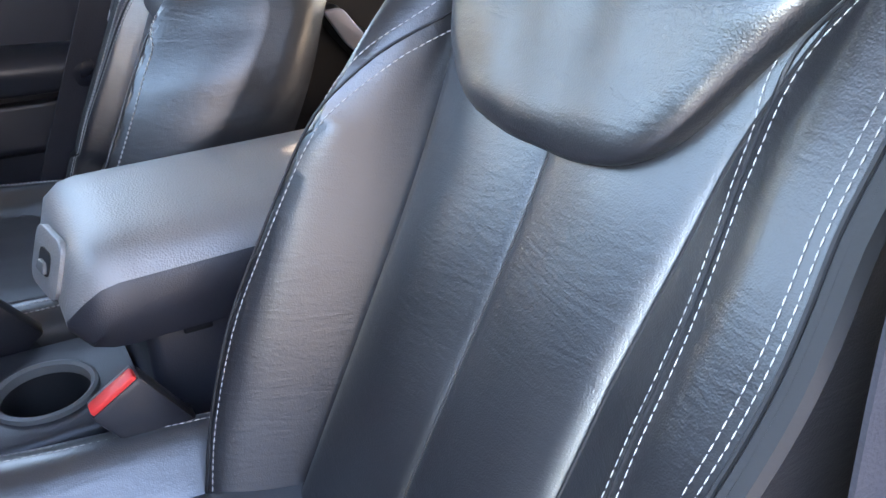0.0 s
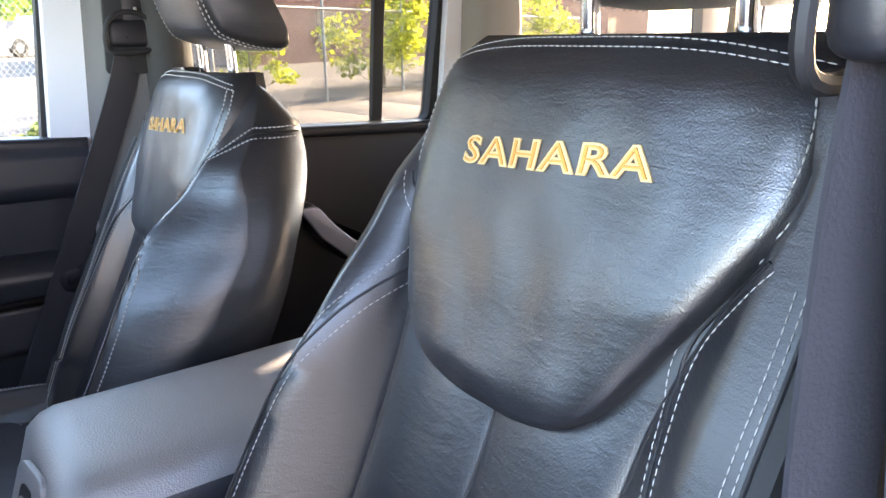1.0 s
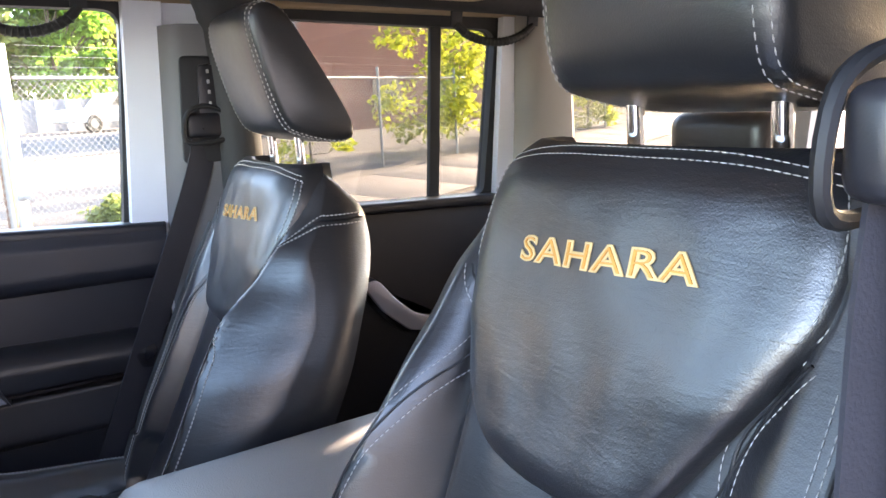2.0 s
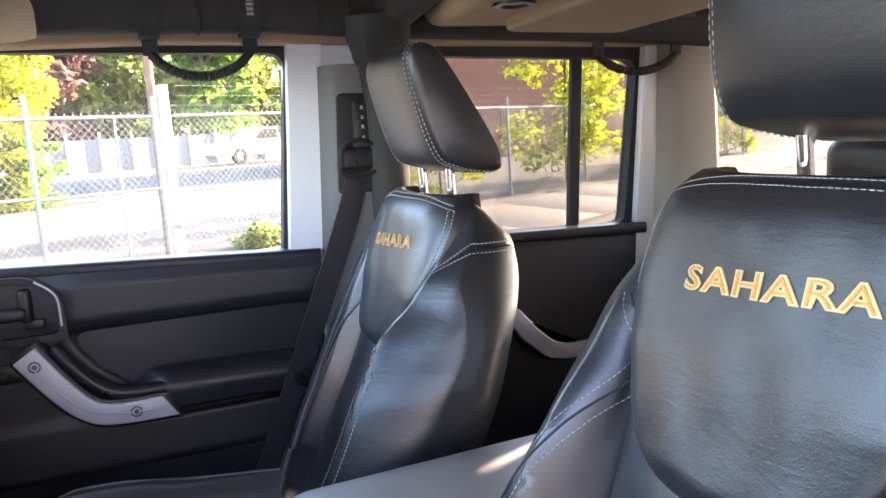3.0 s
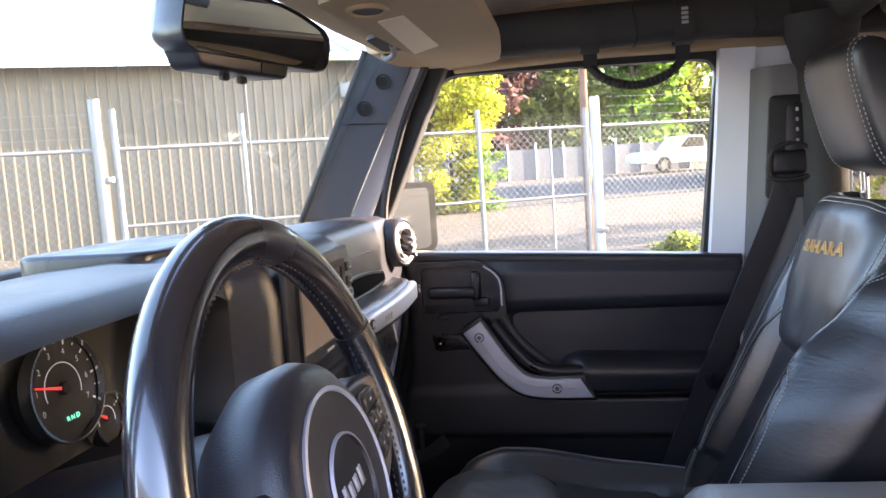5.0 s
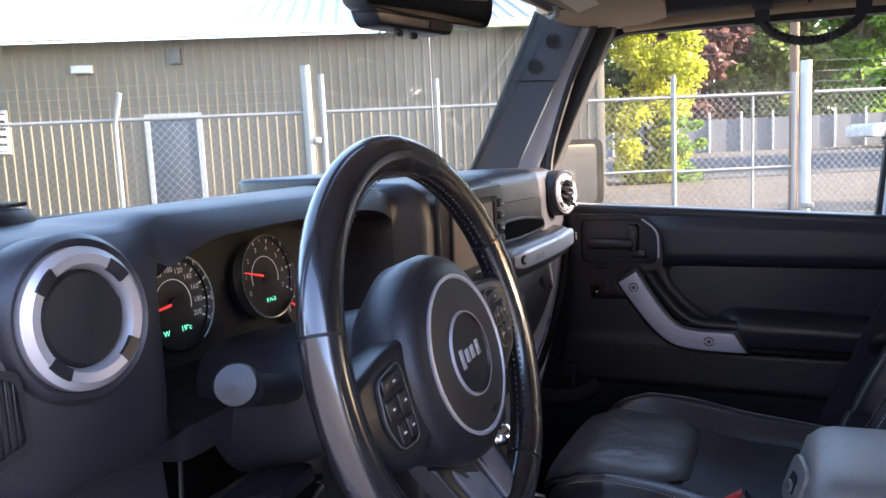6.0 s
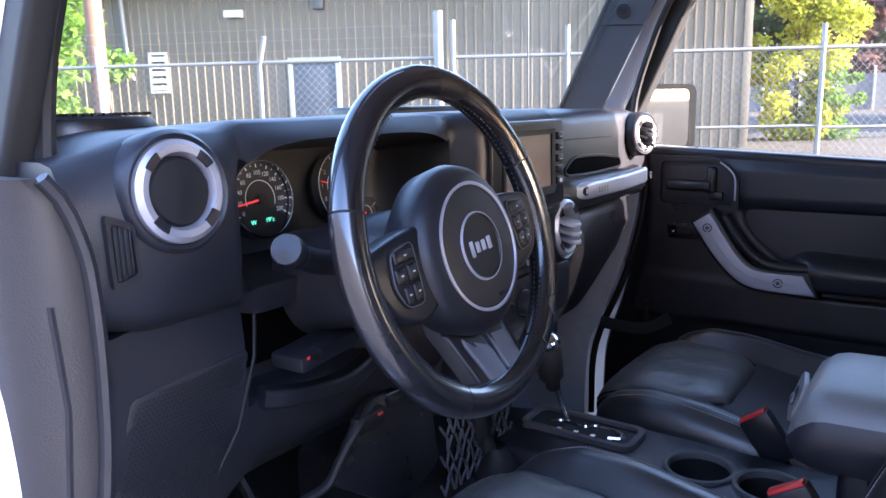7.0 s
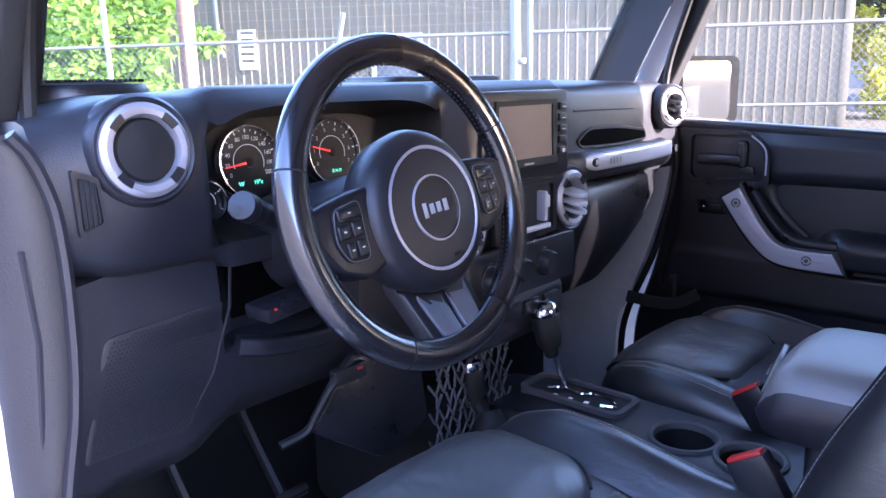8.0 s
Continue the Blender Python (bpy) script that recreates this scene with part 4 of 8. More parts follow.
# rear pillar and cargo side
cp = thing("rear_pillar", "white jamb and taupe trim of the rear pillar", "pillar trim", kind="structure")
bm = loft(bmesh.new(), [[(0.700, -0.812, 1.66), (0.700, -0.845, 1.66), (0.75, -0.845, 1.66), (0.75, -0.812, 1.66)], [(0.700, -0.772, 1.22), (0.700, -0.825, 1.22), (0.75, -0.825, 1.22), (0.75, -0.772, 1.22)], [(0.700, -0.74, 0.56), (0.700, -0.80, 0.56), (0.75, -0.80, 0.56), (0.75, -0.74, 0.56)]])
part("jamb", bm, WHITE, cp, "white painted jamb")
bm = bmesh.new()
rows = []
for a, b, z in ((-0.838, -0.975, 1.655), (-0.828, -0.985, 1.4), (-0.81, -0.99, 1.15), (-0.79, -0.99, 0.58)):
    rows.append([(0.706, a, z), (0.672, a - 0.015, z), (0.655, a - 0.045, z), (0.655, b + 0.02, z), (0.672, b, z), (0.72, b, z)])
loft(bm, rows)
part("pillar_trim", bm, BEIGE_GREY, cp)
for s in (1, -1):
    cg = thing("cargo_side", "taupe cargo side wall with a fixed window", "car side", kind="structure")
    CG = [(-1.00, 1.25), (-1.00, 1.62), (-1.66, 1.60), (-1.68, 1.25)]
    bm = ring_plate(bmesh.new(), [(-0.965, 0.56), (-0.965, 1.70), (-1.78, 1.68), (-1.78, 0.56)], CG, 0.04, yz(0.74 * s, -s))
    part("side_trim", bm, BEIGE_GREY, cg)
    bm = prism(bmesh.new(), grow(CG, 0.006), 0.004, yz(0.735 * s, -s))
    part("pane", bm, REAR_GLASS, cg)

# driver's side: door opening stays open, middle pillar and rear door behind it
dm = thing("middle_pillar", "white jamb and grey trim of the middle pillar by the driver", "pillar trim", kind="structure")
bm = bmesh.new()
box(bm, (-0.755, -0.20, 0.56), (-0.70, -0.075, 1.68), 0.012)
part("jamb", bm, WHITE, dm, "white painted jamb")
bm = box(bmesh.new(), (-0.705, -0.225, 0.58), (-0.655, -0.075, 1.635), 0.018, 3)
part("pillar_trim", bm, GREY, dm)
dd = thing("door_3", "closed black rear door behind the driver", "car door", kind="structure")
bm = ring_plate(bmesh.new(), rounded([(-0.19, 1.225), (-0.205, 1.66), (-0.97, 1.66), (-0.97, 1.205)], 0.03, 5), rounded([(-0.24, 1.250), (-0.25, 1.622), (-0.80, 1.600), (-0.76, 1.232)], 0.03, 5), 0.04, yz(-0.755, 1))
part("window_frame", bm, RUBBER, dd)
bm = box(bmesh.new(), (-0.757, -0.97, 0.56), (-0.70, -0.20, 1.235), 0.012)
part("door_panel", bm, PLASTIC, dd)
bm = box(bmesh.new(), (-0.752, -0.82, 1.23), (-0.748, -0.22, 1.64))
part("pane", bm, REAR_GLASS, dd)
bm = box(bmesh.new(), (-0.76, -0.08, 0.50), (-0.66, 0.74, 0.60), 0.02, 3)
structure("door_sill", bm, WHITE, "white painted door sill")


# ---------- padded sport bar, speaker bar, straps ----------
def sport_bar(s):
    th = thing("sport_bar", "black padded sport bar along the roof", "roll bar", "sport bars")
    bm = bmesh.new()
    p = [(s * 0.640, 0.44, 1.697), (s * 0.648, 0.20, 1.699), (s * 0.650, 0.0, 1.697), (s * 0.648, -0.20, 1.686), (s * 0.645, -0.95, 1.655), (s * 0.635, -1.40, 1.60)]
    sweep(bm, smooth_path(p, 8), [(0.032 * math.copysign(abs(math.cos(a)) ** 0.7, math.cos(a)), 0.040 * math.copysign(abs(math.sin(a)) ** 0.7, math.sin(a))) for a in [2 * math.pi * i / 16 for i in range(16)]])
    pad = part("bar_pad", bm, PAD, th)
    bm = bmesh.new()
    p = [(s * 0.630, -0.165, 1.69), (s * 0.640, -0.17, 1.63), (s * 0.662, -0.175, 1.55), (s * 0.664, -0.18, 1.0), (s * 0.664, -0.18, 0.58)]
    path = smooth_path(p, 6)
    sweep(bm, path, circle(0.042, 14), up=(0, 1, 0), scale=[1 + 0.55 * blend(q[2], 1.57, 1.68) for q in path])
    part("upright_pad", bm, PAD, th)
    # seams and gathers of the cover
    for y in (0.15, -0.055, -0.115):
        bm = bmesh.new()
        ring = [(s * 0.649 + 0.0335 * math.copysign(abs(math.cos(a)) ** 0.7, math.cos(a)), y + 0.004 * math.sin(3 * a), 1.697 + 0.0415 * math.copysign(abs(math.sin(a)) ** 0.7, math.sin(a))) for a in [2 * math.pi * i / 24 for i in range(24)]]
        tube(bm, ring, 0.002, 5, up=(0, 1, 0), closed=True)
        part("cover_seam", bm, DARK, pad)
    return th


sport_bar(1)
sport_bar(-1)
hoop = thing("hoop_bar", "black padded hoop bar across the roof", "roll bar", "sport bars")
bm = sweep(bmesh.new(), smooth_path([(-0.62, -0.19, 1.685), (-0.4, -0.21, 1.712), (0, -0.22, 1.718), (0.4, -0.21, 1.712), (0.62, -0.19, 1.685)], 6), circle(0.036, 14))
part("bar_pad", bm, PAD, hoop)


def sound_pod(x0, x1):
    th = thing("speaker_pod", "taupe overhead speaker pod under the roof", "speaker", "overhead speakers")
    bm = bmesh.new()
    box(bm, (x0, -0.70, 1.655), (x1, -0.24, 1.740), 0.03, 4)
    shell = part("shell", bm, HEADLINE, th)
    bm = prism(bmesh.new(), rounded([(x0 + 0.06, -0.62), (x1 - 0.05, -0.64), (x1 - 0.09, -0.36), (x0 + 0.11, -0.36)], 0.04, 5), -0.030, lambda u, v, d: Vector((u, v, 1.664 + d)), 0.008, 3)
    part("lid", bm, HEADLINE, th)
    bm = bmesh.new()
    revolve(bm, [(0.035, 0), (0.035, 0.006), (0.024, 0.006), (0.018, -0.004), (1e-4, -0.004)], frame_at(((x0 + x1) / 2, -0.305, 1.656), (0, 0, -1), (0, 1, 0)), 24)
    part("dome_lamp", bm, PLASTIC_SMOOTH, th)
    return th


sound_pod(0.08, 0.60)
sound_pod(-0.60, -0.08)


def grab_strap(y0, y1, z, x, sag):
    th = thing("grab_strap", "black braided grab strap hanging from the bar", "grab handle", "grab straps")
    bm = bmesh.new()
    pts = smooth_path([(x, y0 + (y1 - y0) * t, z - sag * (1 - (2 * t - 1) ** 2) ** 0.8) for t in [i / 10 for i in range(11)]], 4)
    tube(bm, pts, 0.0085, 10)
    grip = part("grip", bm, RUBBER, th)
    bm = bmesh.new()
    for i in range(4, len(pts) - 4, 2):
        t = (pts[i + 1] - pts[i - 1]).normalized()
        m = frame_at(pts[i], t, (1, 0, 0))
        revolve(bm, [(0.0088, -0.0018), (0.0104, 0), (0.0088, 0.0018)], m, 10)
    tagged(part("braid", bm, RUBBER, grip), kind="stuff")
    for y in (y0, y1):
        bm = bmesh.new()
        loop = [(0.649 + 0.0345 * math.copysign(abs(math.cos(a)) ** 0.7, math.cos(a)), y, 1.695 + 0.0425 * math.copysign(abs(math.sin(a)) ** 0.7, math.sin(a))) for a in [2 * math.pi * i / 20 for i in range(20)]]
        sweep(bm, loop, [(-0.0012, -0.017), (0.0012, -0.017), (0.0012, 0.017), (-0.0012, 0.017)], up=(0, 1, 0), closed=True)
        sweep(bm, [(0.653, y, 1.657), (x, y, z - 0.002)], [(-0.013, -0.003), (0.013, -0.003), (0.013, 0.003), (-0.013, 0.003)], up=(1, 0, 0))
        part("webbing_loop", bm, RUBBER, th)
    # woven mark on one loop, drawn as bars
    for k in range(4):
        bm = box(bmesh.new(), (0.6128, y1 - 0.006, 1.684 + 0.0080 * k), (0.6134, y1 + 0.006, 1.6895 + 0.0080 * k), 0.0002)
        part("woven_mark", bm, THREAD, th)
    return th


grab_strap(0.232, 0.064, 1.628, 0.662, 0.040)
grab_strap(-0.66, -0.86, 1.604, 0.662, 0.036)

# sun visor over the passenger, with its pale label
visor = thing("sun_visor", "taupe sun visor folded up, with a pale label", "sun visor")
VZ = lambda u, v, d: Vector((u, 0.395 + v, 1.640 + 0.03 * (u - 0.3) - 0.05 * v + d))
bm = prism(bmesh.new(), rounded([(-0.10, -0.032), (0.40, -0.022), (0.625, 0.006), (0.630, 0.105), (0.52, 0.118), (-0.10, 0.118)], [0.03, 0.10, 0.055, 0.035, 0.02, 0.03], 8), 0.030, VZ, 0.0145, 6)
part("visor_board", bm, HEADLINE, visor)
bm = prism(bmesh.new(), rounded([(0.044, 0.089), (0.032, 0.055), (0.300, 0.063), (0.351, 0.110)], 0.003), -0.0012, VZ)
part("warning_label", bm, mat("pale_label", (0.72, 0.60, 0.43), 0.6, vary=0.05), visor, "pale cream label")
bm = bmesh.new()
tube(bm, [(-0.17, 0.520, 1.655), (-0.07, 0.512, 1.645)], 0.007, 10)
box(bm, (-0.20, 0.50, 1.650), (-0.15, 0.55, 1.69), 0.008)
part("pivot", bm, GREY, visor)
# oval pull recess with a raised rim, and the dark hook pocket in front
oval = [(0.030 * math.cos(2 * math.pi * i / 28), 0.019 * math.sin(2 * math.pi * i / 28)) for i in range(28)]
bm = tube(bmesh.new(), [VZ(-0.030 + a, 0.080 + b, -0.001) for a, b in oval], 0.0035, 8, closed=True)
part("recess_rim", bm, HEADLINE, visor)
bm = prism(bmesh.new(), oval, -0.0016, lambda u, v, d: VZ(-0.030 + u, 0.080 + v, d))
part("recess", bm, DARK, visor)
bm = prism(bmesh.new(), rounded([(0.19, 0.121), (0.21, 0.150), (0.34, 0.158), (0.36, 0.126)], 0.012), 0.006, lambda u, v, d: VZ(u, v, 0.008 + d), 0.002)
part("hook_pocket", bm, DARK, visor)
bm = tube(bmesh.new(), smooth_path([VZ(0.25, 0.122, 0.004), VZ(0.30, 0.132, -0.003), VZ(0.335, 0.150, -0.004), VZ(0.350, 0.160, 0.002), VZ(0.372, 0.152, 0.004)], 6), 0.0045, 8, up=(0.3, 0.2, 0.9))
part("hook", bm, GREY, visor)

# inside mirror
mirror = thing("rear_view_mirror", "black rear-view mirror turned to the driver", "mirror")
MM = frame_at((-0.048, 0.592, 1.612), (-0.30, -0.95, -0.06)) @ Matrix.Rotation(radians(-4), 4, 'Z')
mo = rounded([(-0.118, -0.040), (0.118, -0.027), (0.124, 0.020), (0.060, 0.035), (-0.105, 0.041)], [0.030, 0.020, 0.020, 0.06, 0.030], 7)
bm = bmesh.new()
rows = []
for k, h in ((0.55, -0.052), (0.80, -0.046), (0.94, -0.032), (0.99, -0.014), (1.0, 0.0), (0.985, 0.006), (0.955, 0.007), (0.94, 0.002)):
    rows.append([MM @ Vector((u * (1 - (1 - k) * 0.5), v * k, h)) for u, v in mo])
loft(bm, rows)
part("housing", bm, PLASTIC_SMOOTH, mirror)
bm = prism(bmesh.new(), [(u * 0.955, v * 0.90) for u, v in mo], 0.002, lambda u, v, d: MM @ Vector((u, v, 0.001 + d)))
part("mirror_glass", bm, MIRROR, mirror)
bm = prism(bmesh.new(), rounded([(-0.085, -0.052), (0.045, -0.045), (0.050, -0.026), (-0.098, -0.030)], 0.008, 4), 0.040, lambda u, v, d: MM @ Vector((u, v, -0.036 + d)), 0.005, 3)
strip = part("button_strip", bm, PLASTIC_SMOOTH, mirror)
for u in (-0.040, -0.014):
    bm = box(bmesh.new(), (u - 0.005, -0.057, -0.014), (u + 0.005, -0.049, -0.006), 0.002, 2, MM)
    part("button", bm, DARK, strip)
bm = prism(bmesh.new(), rounded([(0.000, -0.044), (0.038, -0.041), (0.038, -0.031), (0.000, -0.033)], 0.003), 0.002, lambda u, v, d: MM @ Vector((u, v, 0.0035 + d)))
part("button_panel", bm, DARK, strip)
bm = tube(bmesh.new(), [MM @ Vector((0, 0.0, -0.045)), (-0.02, 0.675, 1.625)], 0.012, 12)
part("stem", bm, PLASTIC_SMOOTH, mirror)

# unseen outer body plate, added to keep sun off the hinge pillar
bm = box(bmesh.new(), (0.800, -0.86, 0.45), (0.815, 1.0, 1.215), 0.006)
structure("body_side", bm, WHITE, "unseen white outer body plate added to block sun")

# white cowl ahead of the windscreen, with the antenna
bm = box(bmesh.new(), (-0.80, 1.022, 0.80), (0.80, 1.40, 1.20), 0.03, 3)
structure("cowl", bm, WHITE, "white painted cowl ahead of the windscreen")
bm = box(bmesh.new(), (0.700, 0.90, 1.0), (0.798, 1.021, 1.20), 0.012, 3)
structure("cowl_side", bm, WHITE, "white painted end of the cowl")
ant = thing("antenna", "thin pale rod antenna on the cowl", "antenna", at=(0.735, 0.962, 1.2))
bm = revolve(bmesh.new(), [(1e-4, 1.199), (0.014, 1.199), (0.013, 1.206), (0.006, 1.215), (0.0035, 1.24), (1e-4, 1.24)], Matrix.Translation((0.735, 0.962, 0)), 16)
foot = part("foot", bm, RUBBER, ant)
bm = tube(bmesh.new(), [(0.735, 0.962, 1.235), (0.735, 0.962, 1.60), (0.735, 0.962, 2.00)], 0.0022, 8, up=(0, 1, 0))
rod = part("rod", bm, GREY, ant)
fix(ant, foot, rod)

# outside mirror
# near black with little gloss, to hold down sun glare on the housing
MATT_BLACK = mat("dull_black_plastic", (0.005, 0.005, 0.0055), 0.85, vary=0.2, vscale=20, bump=0.2, bscale=500, spec=0.12)
om = thing("door_mirror", "black outside mirror on the passenger door", "mirror")
OM = frame_at((0.892, 0.647, 1.347), (-0.40, -0.92, 0))
bm = prism(bmesh.new(), rounded([(-0.100, -0.083), (0.100, -0.083), (0.100, 0.083), (-0.100, 0.083)], 0.026, 6), 0.07, lambda u, v, d: OM @ Vector((u, v, -0.07 + d)), 0.006, 3)
part("housing", bm, MATT_BLACK, om)
bm = prism(bmesh.new(), rounded([(-0.086, -0.072), (0.066, -0.072), (0.066, 0.070), (-0.086, 0.070)], 0.018, 5), 0.001, lambda u, v, d: OM @ Vector((u, v, 0.0008 + d)))
# glass colour lowered to dim the bright reflection
part("mirror_glass", bm, mat("dimmed_mirror_glass", (0.14, 0.142, 0.147), 0.03, metal=1.0, vary=0.10, vscale=12), om)
bm = box(bmesh.new(), (0.74, 0.665, 1.27), (0.86, 0.715, 1.305), 0.012, 3)
part("arm", bm, PLASTIC_SMOOTH, om)


# ---------- seat belts ----------
def belt_strip(bm, path, normal, width=0.047, thick=0.0014):
    sec = [(-width / 2, -thick), (width / 2, -thick), (width / 2, thick), (-width / 2, thick)]
    return sweep(bm, path, sec, up=normal)


def seat_belt(s, name, label, loop, low, mids=None):
    th = thing(name, label, "seat belt", "seat belts")
    x, y, z = loop
    bm = bmesh.new()
    belt_strip(bm, smooth_path([(x, y, z)] + (mids or [(s * (abs(x) - 0.008), y + 0.04, z - 0.12)]) + [low], 8), (s, 0.25, 0))
    part("webbing", bm, BELT, th)
    bm = bmesh.new()
    belt_strip(bm, [(x + s * 0.012, y, z), (s * 0.668, y - 0.03, 0.62)], (s, 0, 0))
    part("webbing", bm, BELT, th)
    bm = bmesh.new()
    box(bm, (x - 0.013, y - 0.036, z - 0.012), (x + 0.013, y + 0.036, z + 0.034), 0.010, 3)
    g = part("guide_body", bm, PLASTIC_SMOOTH, th)
    bm = bmesh.new()
    tube(bm, smooth_path([(x - s * 0.014, y - 0.038, z - 0.014), (x - s * 0.014, y - 0.033, z + 0.03), (x - s * 0.012, y, z + 0.045), (x - s * 0.014, y + 0.033, z + 0.03), (x - s * 0.014, y + 0.038, z - 0.014), (x - s * 0.016, y, z - 0.020), (x - s * 0.014, y - 0.038, z - 0.014)], 5), 0.0042, 8, up=(s, 0, 0))
    part("guide_loop", bm, DARK, g)
    return th


seat_belt(1, "seat_belt", "dark grey seat belt hanging beside the passenger seat", (0.655, -0.116, 1.415), (0.655, 0.13, 0.80))
seat_belt(-1, "seat_belt", "dark grey seat belt hanging beside the driver's seat", (-0.594, -0.090, 1.418), (-0.635, -0.085, 0.80), [(-0.595, -0.080, 1.34), (-0.598, -0.077, 1.20), (-0.614, -0.080, 1.02)])


# ---------- dashboard ----------
dash = thing("dashboard", "black moulded dashboard with silver rings and grab bar", "dashboard", at=(0, 0.8, 1.0))
dash_parts = []


def dpart(name, bm, material, parent=None, label="", smooth=40):
    o = part(name, bm, material, parent or dash, label, smooth)
    if (parent or dash) == dash:
        dash_parts.append(o)
    return o


# lower edge of the passenger side, which sweeps up towards the door
GB_EDGE = [(0.150, 0.972), (0.18, 0.975), (0.355, 0.980), (0.45, 1.012), (0.54, 1.060), (0.61, 1.118), (0.655, 1.168), (0.67, 1.187)]


def dash_ring(x):
    """Side section of the dashboard at x: the gauge hollow, the centre stack and the passenger side."""
    hollow = blend(x, -0.535, -0.505) * (1 - blend(x, -0.185, -0.150))
    stack = blend(x, -0.150, -0.128) * (1 - blend(x, 0.110, 0.135))
    right = blend(x, 0.110, 0.17)
    end = blend(abs(x), 0.60, 0.70)
    pod = 1 - blend(x, -0.530, -0.505)
    swell = pod * 0.016 * math.exp(-((x + 0.600) / 0.075) ** 2)
    face = 0.600 - 0.033 * stack + 0.028 * right - 0.004 * pod
    lip = 0.012 * hollow
    low = 0.605 + 0.06 * right + 0.045 * pod + 0.075 * hollow * (1 - pod)
    bow = 0.022 * math.cos(x * 2.2)
    # the hood over the gauges is an arch
    s = min(1, abs((x + 0.3425) / 0.198))
    arch = 0.42 + 0.58 * (1 - s ** 5.0) ** 0.45
    hood = lambda z: 1.222 + (z - 1.222) * (1 + (arch - 1) * hollow)
    tip = 0.022 * blend(x, -0.62, -0.70)
    rows = [(low + 0.02, 1.00), (low, 1.10), (low, 1.180 + 0.010 * pod + tip), (face + 0.030 * pod + 0.006, 1.186 + 0.008 * pod + tip), (face + 0.010 * pod + 0.004, 1.194 + 0.006 * pod + tip), (face - 0.4 * swell, 1.215 + tip),
            (face + 0.105 * hollow - swell, 1.222 + 0.004 * hollow + 0.030 * pod), (face + 0.118 * hollow - swell, hood(1.28)), (face + 0.108 * hollow - swell, hood(1.330 + 0.012 * hollow)),
            (face - lip + 0.004 - 0.5 * swell, hood(1.350 + 0.010 * hollow)), (face + 0.008 + 0.006 * pod, 1.366 + 0.012 * hollow + 0.004 * pod), (face + 0.030, 1.374 + 0.006 * stack + 0.008 * hollow),
            (0.72, 1.372 + bow * 0.5), (0.80, 1.366 + bow * 0.5), (0.885, 1.352 + bow * 0.3), (0.93, 1.33), (0.95, 1.0)]
    zb = lerp_table(GB_EDGE, x) + 0.006 if x > 0.15 else 0.0
    return [Vector((x, y, max(z - 0.020 * end * (1 if z > 1.3 else 0), zb + 0.001 * k if k < 3 else 0))) for k, (y, z) in enumerate(rows)]


bm = bmesh.new()
loft(bm, [dash_ring(-0.70 + 1.365 * i / 150) for i in range(151)])
# faces inside the gauge hollow, picked by place, take a deeper black
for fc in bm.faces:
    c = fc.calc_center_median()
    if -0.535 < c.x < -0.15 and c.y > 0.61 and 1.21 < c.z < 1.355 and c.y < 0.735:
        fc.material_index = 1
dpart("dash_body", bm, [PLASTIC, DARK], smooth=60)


def instrument(bm_face, centre, r, name, ticks, label=""):
    m = frame_at(centre, (0, -1, 0.12))
    bm = disc(bmesh.new(), m, r, -0.012, 0.0, 40)
    g = dpart(name, bm, GAUGE, None, label)
    bm = revolve(bmesh.new(), [(r + 0.001, -0.004), (r + 0.002, 0.004), (r + 0.0012, 0.008), (r - 0.0006, 0.008), (r - 0.001, 0.002)], m, 44)
    dpart("bezel_ring", bm, CHROME, g, "chrome gauge ring")
    bm = bmesh.new()
    for i, t in enumerate(ticks):
        a = radians(207 - 234 * i / (len(ticks) - 1))
        p0, p1 = r * 0.93, r * (0.84 if t else 0.88)
        q = Vector((math.cos(a), math.sin(a), 0))
        w = Vector((-q.y, q.x, 0)) * (0.0009 if t else 0.0005)
        vs = [bm.verts.new(m @ (q * p + w * s + Vector((0, 0, 0.0012)))) for p, s in ((p0, 1), (p1, 1), (p1, -1), (p0, -1))]
        bm.faces.new(vs)
    tagged(dpart("ticks", bm, MARK, g), kind="stuff")
    bm = bmesh.new()
    for i, t in enumerate(ticks):
        if t:
            a = radians(207 - 234 * i / (len(ticks) - 1))
            join(bm, text_mesh(t, r * 0.165, 0.0, m @ Matrix.Translation((math.cos(a) * r * 0.70, math.sin(a) * r * 0.70, 0.0012))))
    tagged(dpart("numerals", bm, MARK, g), kind="stuff")
    # inner scale arc
    bm = bmesh.new()
    arc = [m @ Vector((math.cos(radians(a)) * r * 0.50, math.sin(radians(a)) * r * 0.50, 0.0012)) for a in range(-20, 201, 8)]
    tube(bm, arc, 0.0005, 4, up=(0, 1, 0))
    dpart("inner_arc", bm, MARK, g)
    return g, m, r


def needle(g, m, r, ang):
    a = radians(ang)
    q, w = Vector((math.cos(a), math.sin(a), 0)), Vector((-math.sin(a), math.cos(a), 0))
    bm = bmesh.new()
    vs = [m @ (q * p + w * s + Vector((0, 0, 0.004))) for p, s in ((-0.003, 0.0016), (-0.003, -0.0016), (r * 0.82, -0.0006), (r * 0.82, 0.0006))]
    bm.faces.new([bm.verts.new(v) for v in vs])
    dpart("needle", bm, NEEDLE, g, "red needle")
    bm = disc(bmesh.new(), m, r * 0.13, 0.001, 0.005, 18, 0.001)
    dpart("needle_hub", bm, DARK, g)


def readout(g, m, text, dx, dy, size):
    bm = text_mesh(text, size, 0.0, m @ Matrix.Translation((dx, dy, 0.0014)))
    dpart("readout", bm, LCD, g, "green lit readout")


